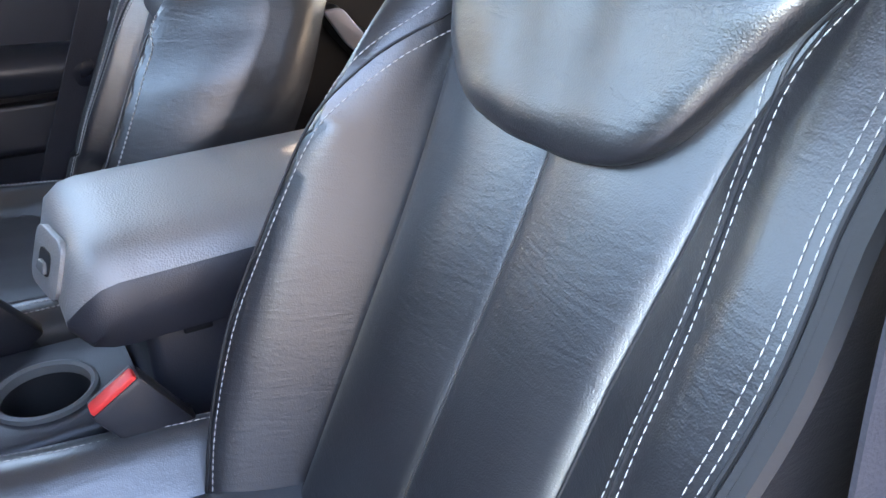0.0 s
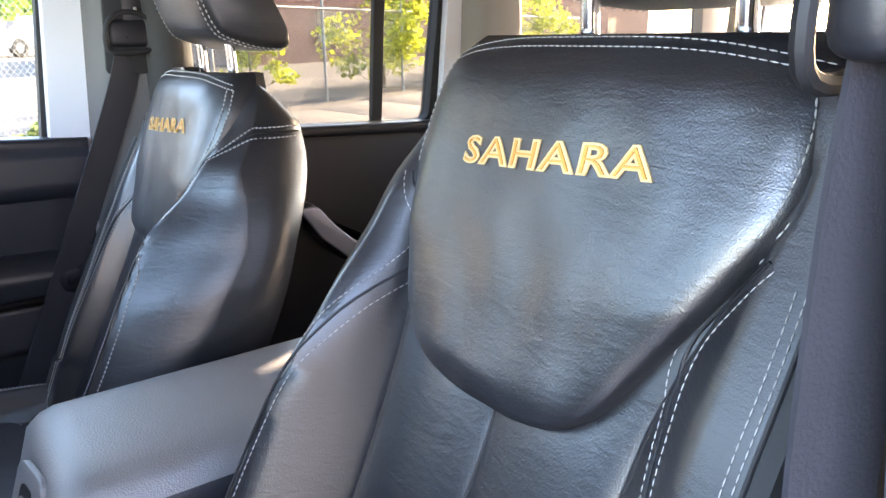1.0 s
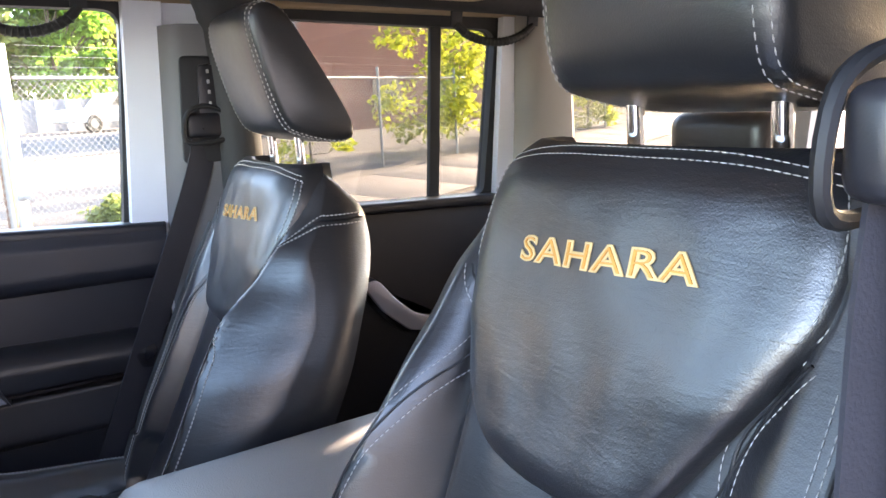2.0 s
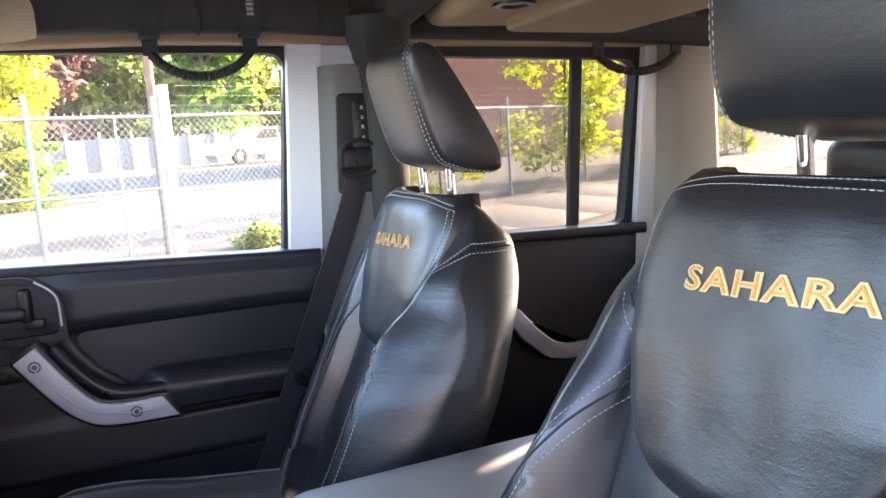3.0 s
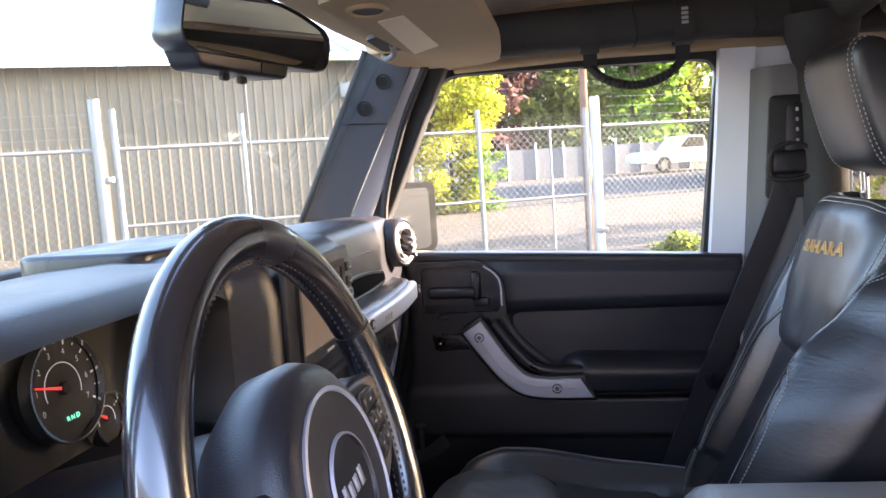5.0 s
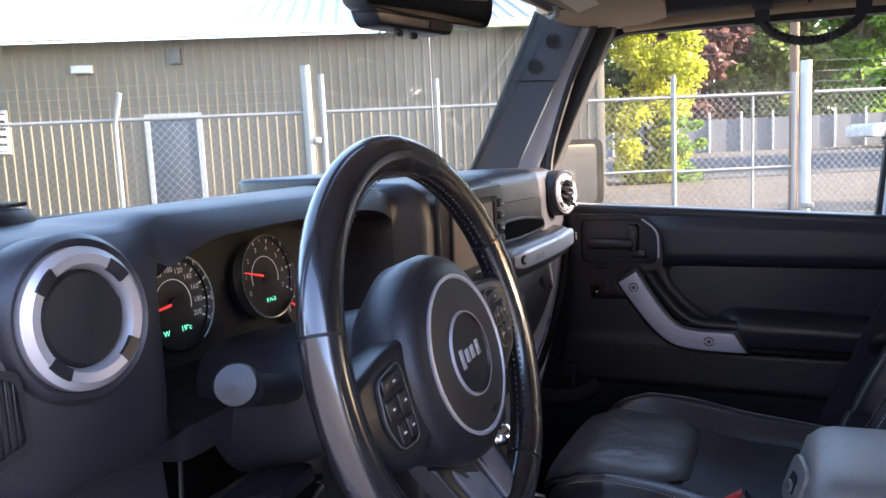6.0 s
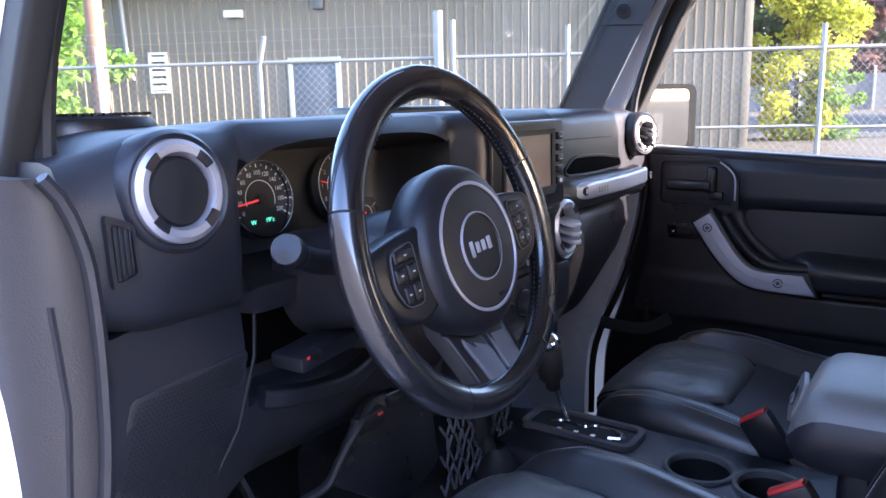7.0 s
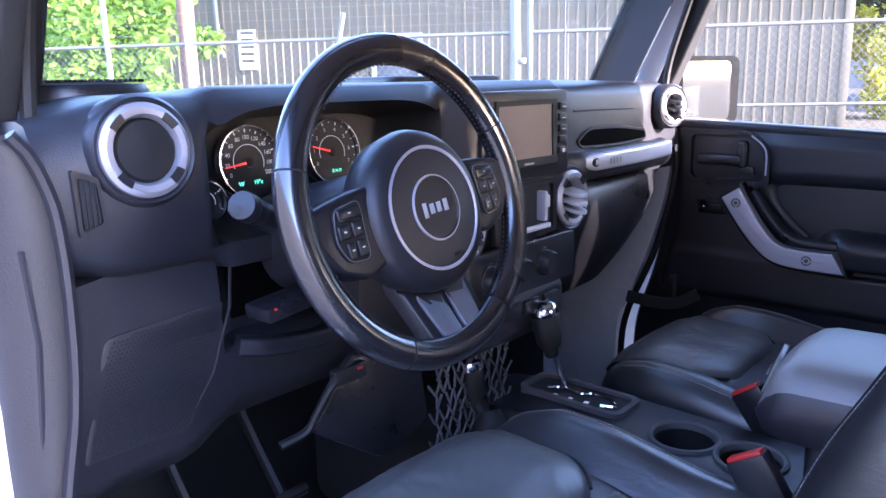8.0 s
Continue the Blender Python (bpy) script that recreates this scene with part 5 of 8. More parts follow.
g, m, r = instrument(None, (-0.410, 0.700, 1.288), 0.0445, "speedometer", ["0", "", "20", "", "40", "", "60", "", "80", "", "100", "", "120", "", "140", "", "160", "", "180", "", "200"])
needle(g, m, r, 187)
readout(g, m, "W", -0.015, -0.026, 0.0075)
readout(g, m, "19°c", 0.010, -0.0255, 0.0075)
g, m, r = instrument(None, (-0.274, 0.700, 1.290), 0.0445, "tachometer", ["0", "", "1", "", "2", "", "3", "", "4", "", "5", "", "6", "", "7"])
needle(g, m, r, 165)
readout(g, m, "R N D", 0.004, -0.026, 0.0060)
g, m, r = instrument(None, (-0.474, 0.700, 1.246), 0.024, "fuel_gauge", ["", "", "", "F", ""])
needle(g, m, r, 150)
g, m, r = instrument(None, (-0.222, 0.700, 1.246), 0.024, "temperature_gauge", ["", "", "", "H", ""])
needle(g, m, r, 150)


def ring_vent(centre, normal, r, name, label, vanes):
    m = frame_at(centre, normal)
    bm = revolve(bmesh.new(), [(r + 0.010, -0.030), (r + 0.010, 0.000), (r + 0.006, 0.005), (r + 0.002, 0.002)], m, 48)
    collar = dpart(name, bm, PLASTIC, None, label)
    bm = revolve(bmesh.new(), [(r + 0.002, -0.004), (r + 0.001, 0.006), (r - 0.004, 0.010), (r - 0.010, 0.009), (r - 0.0130, 0.003), (r - 0.0135, -0.012)], m, 48)
    ring = dpart("silver_ring", bm, BRIGHT_RING, collar, "satin silver ring")
    for a in (135, 225, 315, 45):
        bm = bmesh.new()
        arc = [radians(a - 12 + 4.8 * k) for k in range(6)]
        loft(bm, [[m @ Vector((q * math.cos(t), q * math.sin(t), h)) for q, h in ((r - 0.0112, 0.0075), (r - 0.0108, 0.0098), (r - 0.0034, 0.0108), (r - 0.0026, 0.0078))] for t in arc])
        dpart("ring_tab", bm, PLASTIC_SMOOTH, ring)
    bm = disc(bmesh.new(), m, r - 0.013, -0.030, -0.012, 40)
    dpart("vent_well", bm, DARK, collar)
    if vanes == "mesh":
        bm = revolve(bmesh.new(), [(r - 0.0135, 0.002), (r - 0.016, 0.005), (1e-4, 0.007)], m, 40)
        dpart("round_cover", bm, DARK, collar)
    else:
        # three thick rounded blades that stand out of the ring, towards the door
        SHIFT = 0.008 if (m.to_3x3() @ Vector((1, 0, 0))).x > 0 else -0.008
        for k in range(3):
            bm = bmesh.new()
            h = 0.0145 * (k - 1) - 0.005
            w = 0.66 * math.sqrt(max(1e-5, (r - 0.015) ** 2 - h * h))
            prism(bm, rounded([(-w, -0.012), (w, -0.012), (w, 0.024), (-w, 0.024)], [0.004, 0.004, 0.020, 0.020], 7), 0.0062, lambda u, v, d: m @ Vector((u + SHIFT, h - 0.003 + d - 0.28 * v, v)), 0.0024, 3)
            dpart("vane", bm, vanes, collar)
    return collar


ring_vent((-0.605, 0.584, 1.323), (0, -1, 0.10), 0.044, "side_vent", "closed round vent with silver ring", "mesh")
ring_vent((0.590, 0.604, 1.321), (-0.28, -0.96, 0.05), 0.037, "side_vent", "round air vent with silver ring", PLASTIC_SMOOTH)
PALE = mat("pale_grey_vane", (0.34, 0.35, 0.39), 0.45, vary=0.06, vscale=30, rvary=0.05)
ring_vent((0.137, 0.572, 1.185), (0.0, -1, 0.05), 0.046, "centre_vent", "round air vent with silver ring and pale vanes", PALE)
ring_vent((-0.150, 0.572, 1.175), (0.0, -1, 0.05), 0.046, "centre_vent", "round air vent with silver ring", DARK)

# slim demister vent near the door
VM = frame_at((-0.662, 0.5860, 1.282), (-0.12, -0.99, 0.0))
bm = ring_plate(bmesh.new(), rounded([(-0.012, -0.034), (0.013, -0.027), (0.010, 0.020), (-0.014, 0.030)], 0.005), rounded([(-0.0085, -0.028), (0.0095, -0.022), (0.0070, 0.015), (-0.0105, 0.024)], 0.004), 0.006, lambda u, v, d: VM @ Vector((u, v, d)))
dv = dpart("demister_frame", bm, PLASTIC_SMOOTH)
bm = prism(bmesh.new(), [(-0.010, -0.030), (0.011, -0.024), (0.008, 0.017), (-0.012, 0.026)], 0.001, lambda u, v, d: VM @ Vector((u, v, 0.0005 + d)))
dpart("demister_well", bm, DARK, dv)
for k in range(4):
    bm = box(bmesh.new(), (-0.0075 + 0.0044 * k, -0.026, 0.001), (-0.0062 + 0.0044 * k, 0.019, 0.0045), 0.0005, 1, VM)
    dpart("slat", bm, PLASTIC_SMOOTH, dv)

# end cap towards the open door
XR = [(0.98, -0.722), (1.03, -0.712), (1.09, -0.700), (1.15, -0.694), (1.22, -0.692), (1.27, -0.694), (1.306, -0.702), (1.33, -0.712), (1.345, -0.724)]
bm = bmesh.new()
rows = []
for i in range(25):
    z = 0.98 + 0.365 * i / 24
    xr = lerp_table(XR, z)
    rows.append([Vector((xr, 0.588, z)), Vector((xr - 0.012, 0.586, z)), Vector((-0.738, 0.600, z)), Vector((-0.746, 0.62, z)), Vector((-0.748, 0.70, z)), Vector((xr, 0.70, z))])
loft(bm, rows)
dpart("end_cap", bm, mat("brown_grey_trim", (0.036, 0.032, 0.031), 0.5, vary=0.2, vscale=5, bump=0.35, bscale=520, bdist=0.0006, voro=True), None, "brown-grey dashboard end cap", 60)
bm = sweep(bmesh.new(), [(lerp_table(XR, 0.98 + 0.365 * i / 24) + 0.003, 0.586, 0.98 + 0.365 * i / 24) for i in range(25)], circle(0.0065, 8), up=(0, 1, 0))
dpart("end_roll", bm, PLASTIC)
bm = sweep(bmesh.new(), [(-0.722, 0.5925, 1.245), (-0.718, 0.5915, 1.16), (-0.726, 0.5945, 1.06)], circle(0.003, 6), up=(0, 1, 0))
dpart("cap_groove", bm, PLASTIC)

# tweeter pod on the dash top
for s in (-1,):
    bm = bmesh.new()
    rows = []
    for k, h in ((1.0, 0.0), (1.0, 0.012), (0.93, 0.020), (0.3, 0.023)):
        rows.append([Vector((s * 0.575 + 0.075 * k * math.cos(2 * math.pi * i / 28), 0.765 + 0.052 * k * math.sin(2 * math.pi * i / 28), 1.366 + h)) for i in range(28)])
    loft(bm, rows)
    tw = dpart("tweeter_pod", bm, PLASTIC_SMOOTH)
    bm = bmesh.new()
    for k in range(-8, 9):
        w = 0.045 * math.sqrt(max(0, 1 - (k / 9) ** 2))
        box(bm, (s * 0.575 + 0.0075 * k - 0.002, 0.765 - w, 1.3885), (s * 0.575 + 0.0075 * k + 0.002, 0.765 + w, 1.3915))
    dpart("grille", bm, DARK, tw)

# raised tray lid in the middle of the dash top
bm = prism(bmesh.new(), rounded([(-0.150, 0.690), (0.115, 0.690), (0.105, 0.850), (-0.140, 0.850)], 0.03, 6), 0.022, lambda u, v, d: Vector((u, v, 1.369 + d)), 0.006, 3)
dpart("top_tray", bm, PLASTIC_SMOOTH)

# centre stack: touch screen, bezel and keys
SF = 0.566
to_face = lambda u, v, d: Vector((u, SF - d, v))
bm = prism(bmesh.new(), rounded([(-0.118, 1.232), (0.112, 1.232), (0.106, 1.366), (-0.114, 1.366)], 0.010), 0.006, to_face, 0.003)
stack = dpart("radio_bezel", bm, PLASTIC_SMOOTH)
bm = prism(bmesh.new(), rounded([(-0.086, 1.262), (0.062, 1.262), (0.060, 1.346), (-0.084, 1.346)], 0.003), 0.003, lambda u, v, d: Vector((u, SF - 0.0045 - d, v)))
dpart("touch_screen", bm, SCREEN, stack, "unlit touch screen with its reflection painted grey")
bm = ring_plate(bmesh.new(), rounded([(-0.090, 1.252), (0.072, 1.252), (0.070, 1.352), (-0.088, 1.352)], 0.003), rounded([(-0.084, 1.264), (0.060, 1.264), (0.058, 1.344), (-0.082, 1.344)], 0.003), 0.006, lambda u, v, d: Vector((u, SF - 0.004 - d, v)))
dpart("screen_frame", bm, DARK, stack)
for k in range(5):
    z = 1.340 - 0.0175 * k
    bm = box(bmesh.new(), (0.078, SF - 0.011, z - 0.006), (0.098, SF - 0.004, z + 0.006), 0.002)
    dpart("key", bm, PLASTIC_SMOOTH, stack)
for k in range(3):
    dpart("key_mark", box(bmesh.new(), (0.0835, SF - 0.0118, 1.338 - 0.0175 * k), (0.0925, SF - 0.0112, 1.3395 - 0.0175 * k)), MARK, stack)
dpart("key_mark", box(bmesh.new(), (0.084, SF - 0.0118, 1.267), (0.092, SF - 0.0112, 1.273)), MARK, stack)
bm = box(bmesh.new(), (-0.02, SF - 0.0112, 1.2545), (0.005, SF - 0.0106, 1.2575))
dpart("maker_mark", bm, THREAD, stack)
# switch well with a pale phone clip
bm = ring_plate(bmesh.new(), rounded([(-0.090, 1.140), (0.074, 1.140), (0.074, 1.228), (-0.090, 1.228)], 0.008), rounded([(-0.082, 1.148), (0.064, 1.148), (0.064, 1.220), (-0.082, 1.220)], 0.006), 0.008, to_face)
well = dpart("switch_frame", bm, PLASTIC_SMOOTH)
bm = prism(bmesh.new(), rounded([(-0.084, 1.146), (0.066, 1.146), (0.066, 1.222), (-0.084, 1.222)], 0.006), 0.002, to_face)
dpart("switch_well", bm, DARK, well)
bm = bmesh.new()
box(bm, (0.018, SF - 0.024, 1.165), (0.026, SF - 0.006, 1.212), 0.003)
box(bm, (0.026, SF - 0.022, 1.185), (0.036, SF - 0.010, 1.205), 0.003)
dpart("phone_clip", bm, PALE, well, "pale plastic clip")
bm = box(bmesh.new(), (-0.02, SF - 0.014, 1.150), (0.05, SF - 0.006, 1.158), 0.002)
dpart("switch_lip", bm, SILVER, well)
# heater controls
bm = prism(bmesh.new(), rounded([(-0.155, 1.055), (0.125, 1.055), (0.130, 1.135), (-0.158, 1.135)], 0.012), 0.010, to_face, 0.004)
hv = dpart("heater_panel", bm, PLASTIC_SMOOTH)
for x in (-0.105, -0.035, 0.035):
    mm = frame_at((x, SF - 0.010, 1.096), (0, -1, 0))
    bm = revolve(bmesh.new(), [(0.024, 0), (0.024, 0.002), (0.020, 0.002), (0.018, 0.016), (0.016, 0.018), (1e-4, 0.018)], mm, 28)
    kn = dpart("heater_knob", bm, PLASTIC_SMOOTH, hv)
    bm = revolve(bmesh.new(), [(0.0215, 0.0005), (0.0225, 0.0035), (0.0195, 0.0035)], mm, 28)
    dpart("knob_ring", bm, CHROME, hv)
for k in range(4):
    bm = box(bmesh.new(), (-0.115 + 0.055 * k, SF - 0.004, 1.012), (-0.072 + 0.055 * k, SF + 0.012, 1.036), 0.004)
    dpart("toggle", bm, PLASTIC_SMOOTH, hv)
bm = box(bmesh.new(), (-0.155, SF + 0.004, 0.97), (0.125, SF + 0.08, 1.056), 0.02, 3)
dpart("stack_foot", bm, PLASTIC)

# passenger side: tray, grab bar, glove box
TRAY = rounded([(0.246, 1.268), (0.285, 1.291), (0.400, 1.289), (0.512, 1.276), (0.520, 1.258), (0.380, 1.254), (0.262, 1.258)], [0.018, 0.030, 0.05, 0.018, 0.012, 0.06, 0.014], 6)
# flat matt black plate paints the shade of a tray that isn't hollowed out
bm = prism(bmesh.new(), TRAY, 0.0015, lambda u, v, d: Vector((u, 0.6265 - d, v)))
dpart("tray_lining", bm, mat("tray_shade_black", (0.003, 0.003, 0.003), 1.0, vary=0.3, vscale=90, spec=0.03), None, "black plate painting the shade of the tray")
bm = tube(bmesh.new(), [(u, 0.6265, v) for u, v in TRAY], 0.0032, 6, up=(0, 1, 0), closed=True)
dpart("tray_lip", bm, PLASTIC)
bm = bmesh.new()
rows = []
for i in range(31):
    x = 0.155 + 0.425 * i / 30
    e = 1 - blend(x, 0.53, 0.58) - (1 - blend(x, 0.155, 0.19))
    yv = 0.580 + 0.028 * (1 - max(0, e)) - 0.012 * math.sin(math.pi * i / 30)
    pr = rounded([(yv, 1.218), (yv, 1.246), (yv + 0.012, 1.258), (0.64, 1.250), (0.645, 1.19), (yv + 0.01, 1.205)], 0.006, 3)
    rows.append([Vector((x, a, b)) for a, b in pr])
loft(bm, rows)
dpart("grab_body", bm, PLASTIC)
bm = bmesh.new()
rows = []
for i in range(29):
    x = 0.196 + 0.352 * i / 28
    t = i / 28
    yv = 0.566 + 0.018 * max(0, (t - 0.85) / 0.15) ** 2 + 0.010 * max(0, (0.1 - t) / 0.1) ** 2 - 0.010 * math.sin(math.pi * t)
    zc = 1.237 + 0.004 * t
    h = 0.0150 * (1 - 0.35 * max(0, (t - 0.92) / 0.08)) * (1 - 0.35 * max(0, (0.06 - t) / 0.06))
    pr = rounded([(yv, zc - h), (yv, zc + h), (yv + 0.018, zc + h), (yv + 0.018, zc - h)], 0.006, 3)
    rows.append([Vector((x, a, b)) for a, b in pr])
loft(bm, rows)
gb = dpart("grab_bar", bm, SILVER, None, "satin silver grab bar")
for x in (0.214, 0.535):
    mm = frame_at((x, 0.566, 1.2375), (0, -1, 0))
    bm = revolve(bmesh.new(), [(0.008, -0.004), (0.008, 0.0005), (0.006, 0.001), (0.005, -0.001), (1e-4, -0.001)], mm, 18)
    dpart("bolt", bm, DARK, gb)
bm = bmesh.new()
for k, w in enumerate((0.009, 0.008, 0.008, 0.009)):
    box(bm, (0.243 + 0.0115 * k, 0.5548, 1.233), (0.243 + 0.0115 * k + w * 0.7, 0.5556, 1.243))
dpart("maker_mark", bm, THREAD, gb)
bm = sweep(bmesh.new(), [(0.235, 0.6275, 1.325), (0.38, 0.6272, 1.323), (0.465, 0.628, 1.321)], circle(0.0013, 5))
dpart("upper_seam", bm, DARK)
bm = bmesh.new()
rows = []
for i in range(25):
    x = 0.175 + 0.478 * i / 24
    e = blend(x, 0.52, 0.63)
    zb = lerp_table(GB_EDGE, x)
    q = (1.205 - zb) / 0.24
    prof = [(0.640 + 0.02 * e, 1.207), (0.618 + 0.035 * e, 1.205 - 0.035 * q), (0.612 + 0.040 * e, 1.205 - 0.105 * q), (0.632 + 0.035 * e, zb + 0.055 * q), (0.655 + 0.03 * e, zb), (0.76, zb + 0.002), (0.76, 1.207)]
    rows.append([Vector((x, a, b)) for a, b in prof])
loft(bm, rows)
dpart("glove_box", bm, PLASTIC_SMOOTH, smooth=60)
bm = prism(bmesh.new(), rounded([(0.185, 1.152), (0.235, 1.158), (0.232, 1.182), (0.190, 1.178)], 0.004), 0.008, lambda u, v, d: Vector((u, 0.622 - d, v)), 0.002)
dpart("glove_latch", bm, PLASTIC_SMOOTH)

# lower driver's panel with perforated speaker grille
bm = bmesh.new()
rows = []
for i in range(25):
    x = -0.702 + 0.552 * i / 24
    c = blend(x, -0.508, -0.488) * (1 - blend(x, -0.335, -0.31))
    d = blend(x, -0.56, -0.49)
    yv = 0.616 + 0.004 * c
    prof = [(yv + 0.004 + 0.055 * c, 1.205), (yv + 0.055 * c, 1.16), (yv + 0.050 * c, 1.092), (yv + 0.008 * c, 1.086), (yv + 0.002, 1.074), (yv + 0.012, 0.995 + 0.030 * d), (yv + 0.04, 0.960 + 0.030 * d), (0.80, 0.965 + 0.03 * d), (0.80, 1.205)]
    rows.append([Vector((x, a, b - 0.012 * blend(x, -0.60, -0.70))) for a, b in prof])
loft(bm, rows)
low = dpart("knee_panel", bm, PLASTIC, smooth=60)
GR = [(-0.684, 1.012), (-0.650, 1.140), (-0.512, 1.150), (-0.566, 1.010)]
bm = prism(bmesh.new(), rounded(GR, 0.012), 0.003, lambda u, v, d: Vector((u, 0.6178 + 0.10 * max(0, 1.08 - v) - d, v)), 0.0015)
grille = dpart("speaker_grille", bm, PLASTIC)
bm = bmesh.new()
for i in range(44):
    for j in range(32):
        x, z = -0.692 + 0.0046 * i + (0.0023 if j % 2 else 0), 1.016 + 0.0042 * j
        kl, kr = -0.684 + 0.266 * (z - 1.012), -0.566 + 0.386 * (z - 1.010)
        if kl + 0.006 < x < kr - 0.006 and z < 1.136 + 0.07 * (x + 0.65):
            a = 0.0016
            vs = [bm.verts.new((x + a * math.cos(t), 0.6144 + 0.10 * max(0, 1.08 - z), z + a * math.sin(t))) for t in (0, 1.05, 2.1, 3.14, 4.19, 5.24)]
            bm.faces.new(vs)
tagged(dpart("perforation", bm, DARK, grille), kind="stuff")
bm = sweep(bmesh.new(), [(-0.501, 0.616, 1.200), (-0.508, 0.614, 1.14), (-0.535, 0.614, 1.07), (-0.570, 0.626, 1.010)], circle(0.002, 6), up=(0, 1, 0))
dpart("panel_seam", bm, DARK)
# open bin and lip under the column
# black plate at the back of the bin paints its shade
bm = prism(bmesh.new(), rounded([(-0.484, 1.098), (-0.340, 1.098), (-0.340, 1.170), (-0.484, 1.190)], 0.012), 0.0015, lambda u, v, d: Vector((u, 0.6725 - d, v)))
dpart("bin_lining", bm, mat("bin_shade_black", (0.003, 0.003, 0.003), 1.0, vary=0.3, vscale=90, spec=0.03))
bm = sweep(bmesh.new(), smooth_path([(-0.500, 0.618, 1.092), (-0.46, 0.606, 1.084), (-0.39, 0.603, 1.077), (-0.335, 0.610, 1.085)], 6), rounded([(-0.012, -0.012), (0.012, -0.012), (0.012, 0.010), (-0.012, 0.010)], 0.006))
dpart("bin_lip", bm, PLASTIC_SMOOTH)
bm = box(bmesh.new(), (-0.500, 0.553, 1.132), (-0.410, 0.60, 1.150), 0.005, 2, Matrix.Translation((-0.45, 0.57, 1.14)) @ Matrix.Rotation(radians(-6), 4, 'Y') @ Matrix.Translation((0.45, -0.57, -1.14)))
dv2 = dpart("toll_box", bm, PLASTIC_SMOOTH)
bm = box(bmesh.new(), (-0.492, 0.5520, 1.142), (-0.489, 0.5535, 1.145))
dpart("led", bm, RED, dv2)
# hanging brackets and wires below
bm = bmesh.new()
tube(bm, smooth_path([(-0.345, 0.60, 1.035), (-0.38, 0.59, 1.02), (-0.40, 0.60, 0.985), (-0.415, 0.61, 0.955), (-0.45, 0.62, 0.945)], 5), 0.006, 8)
box(bm, (-0.385, 0.585, 1.008), (-0.33, 0.60, 1.030), 0.004)
dpart("release_lever", bm, DARK)
bm = box(bmesh.new(), (-0.349, 0.583, 1.023), (-0.341, 0.586, 1.026))
dpart("lever_mark", bm, RED)
# grey knee flap beside the tunnel
bm = prism(bmesh.new(), rounded([(-0.415, 0.955), (-0.300, 0.875), (-0.205, 0.90), (-0.205, 1.02), (-0.33, 1.03)], 0.02), 0.012, lambda u, v, d: Vector((u, 0.615 - d + 0.15 * (v - 0.95), v)), 0.004)
dpart("knee_flap", bm, PLASTIC_SMOOTH)
# net pocket by the tunnel
bm = bmesh.new()
rng = random.Random(4)
for i in range(9):
    for j in range(6):
        x, z = -0.19 + 0.021 * i + (0.010 if j % 2 else 0), 0.84 + 0.022 * j
        for dxx, dzz in ((0.011, 0.021), (-0.010, 0.021)):
            jit = lambda: rng.uniform(-0.006, 0.006)
            tube(bm, [(x + jit(), 0.598, z), (x + dxx + jit(), 0.597, z + dzz)], 0.0022, 5, up=(0, 1, 0))
dpart("storage_net", bm, mat("grey_elastic_cord", (0.085, 0.085, 0.095), 0.6, vary=0.2, vscale=60), None, "grey elastic storage net")
fix(dash, *dash_parts)


# ---------- steering wheel ----------
wheel = thing("steering_wheel", "black leather steering wheel with round hub and silver trim", "steering wheel", at=(-0.385, 0.60, 1.20))
W = frame_at((-0.384, 0.437, 1.259), (0, -math.cos(radians(15)), math.sin(radians(15)))) @ Matrix.Rotation(radians(5), 4, 'Z')
wp = []


def wpart(name, bm, material, parent=None, label="", smooth=50):
    o = part(name, bm, material, parent or wheel, label, smooth)
    if not parent:
        wp.append(o)
    return o


def rim_arc(a0, a1, swell=1.0):
    bm = bmesh.new()
    n = max(10, int(abs(a1 - a0) / 4))
    rows = []
    for i in range(n + 1):
        a = radians(a0 + (a1 - a0) * i / n)
        q = Vector((math.cos(a), math.sin(a), 0))
        rows.append([W @ (q * (0.1620 + 0.0165 * swell * math.cos(b)) + Vector((0, 0, 0.0150 * swell * math.sin(b)))) for b in [2 * math.pi * k / 18 for k in range(18)]])
    return loft(bm, rows)


for a0, a1, sw in ((21.4, 158.6, 1.0), (159.4, 241.1, 1.03), (241.9, 298.1, 1.0), (298.9, 380.6, 1.03)):
    o = wpart("rim", rim_arc(a0, a1, sw), WHEEL_LEATHER)
    if a0 != 241.9:
        bm = bmesh.new()
        for off in (-0.0035, 0.0035):
            pts = [W @ (Vector((math.cos(radians(a)), math.sin(radians(a)), 0)) * (0.1620 - 0.0168 * sw) + Vector((0, 0, off + 0.002))) for a in np.linspace(a0 + 2, a1 - 2, 60)]
            stitches(bm, pts, 0.0035, 0.0025, 0.0008)
        wpart("stitching", bm, mat("dark_thread", (0.030, 0.030, 0.036), 0.6), o)
for a in (21.0, 159.0, 241.5, 298.5):
    wpart("rim_joint", rim_arc(a - 0.45, a + 0.45, 0.99), DARK)


def wprism(outline, h0, h1, bevel=0.003, tilt=0.0):
    return prism(bmesh.new(), outline, h1 - h0, lambda u, v, d: W @ Vector((u, v, h0 + d + tilt * (abs(u) - 0.05))), bevel, 3)


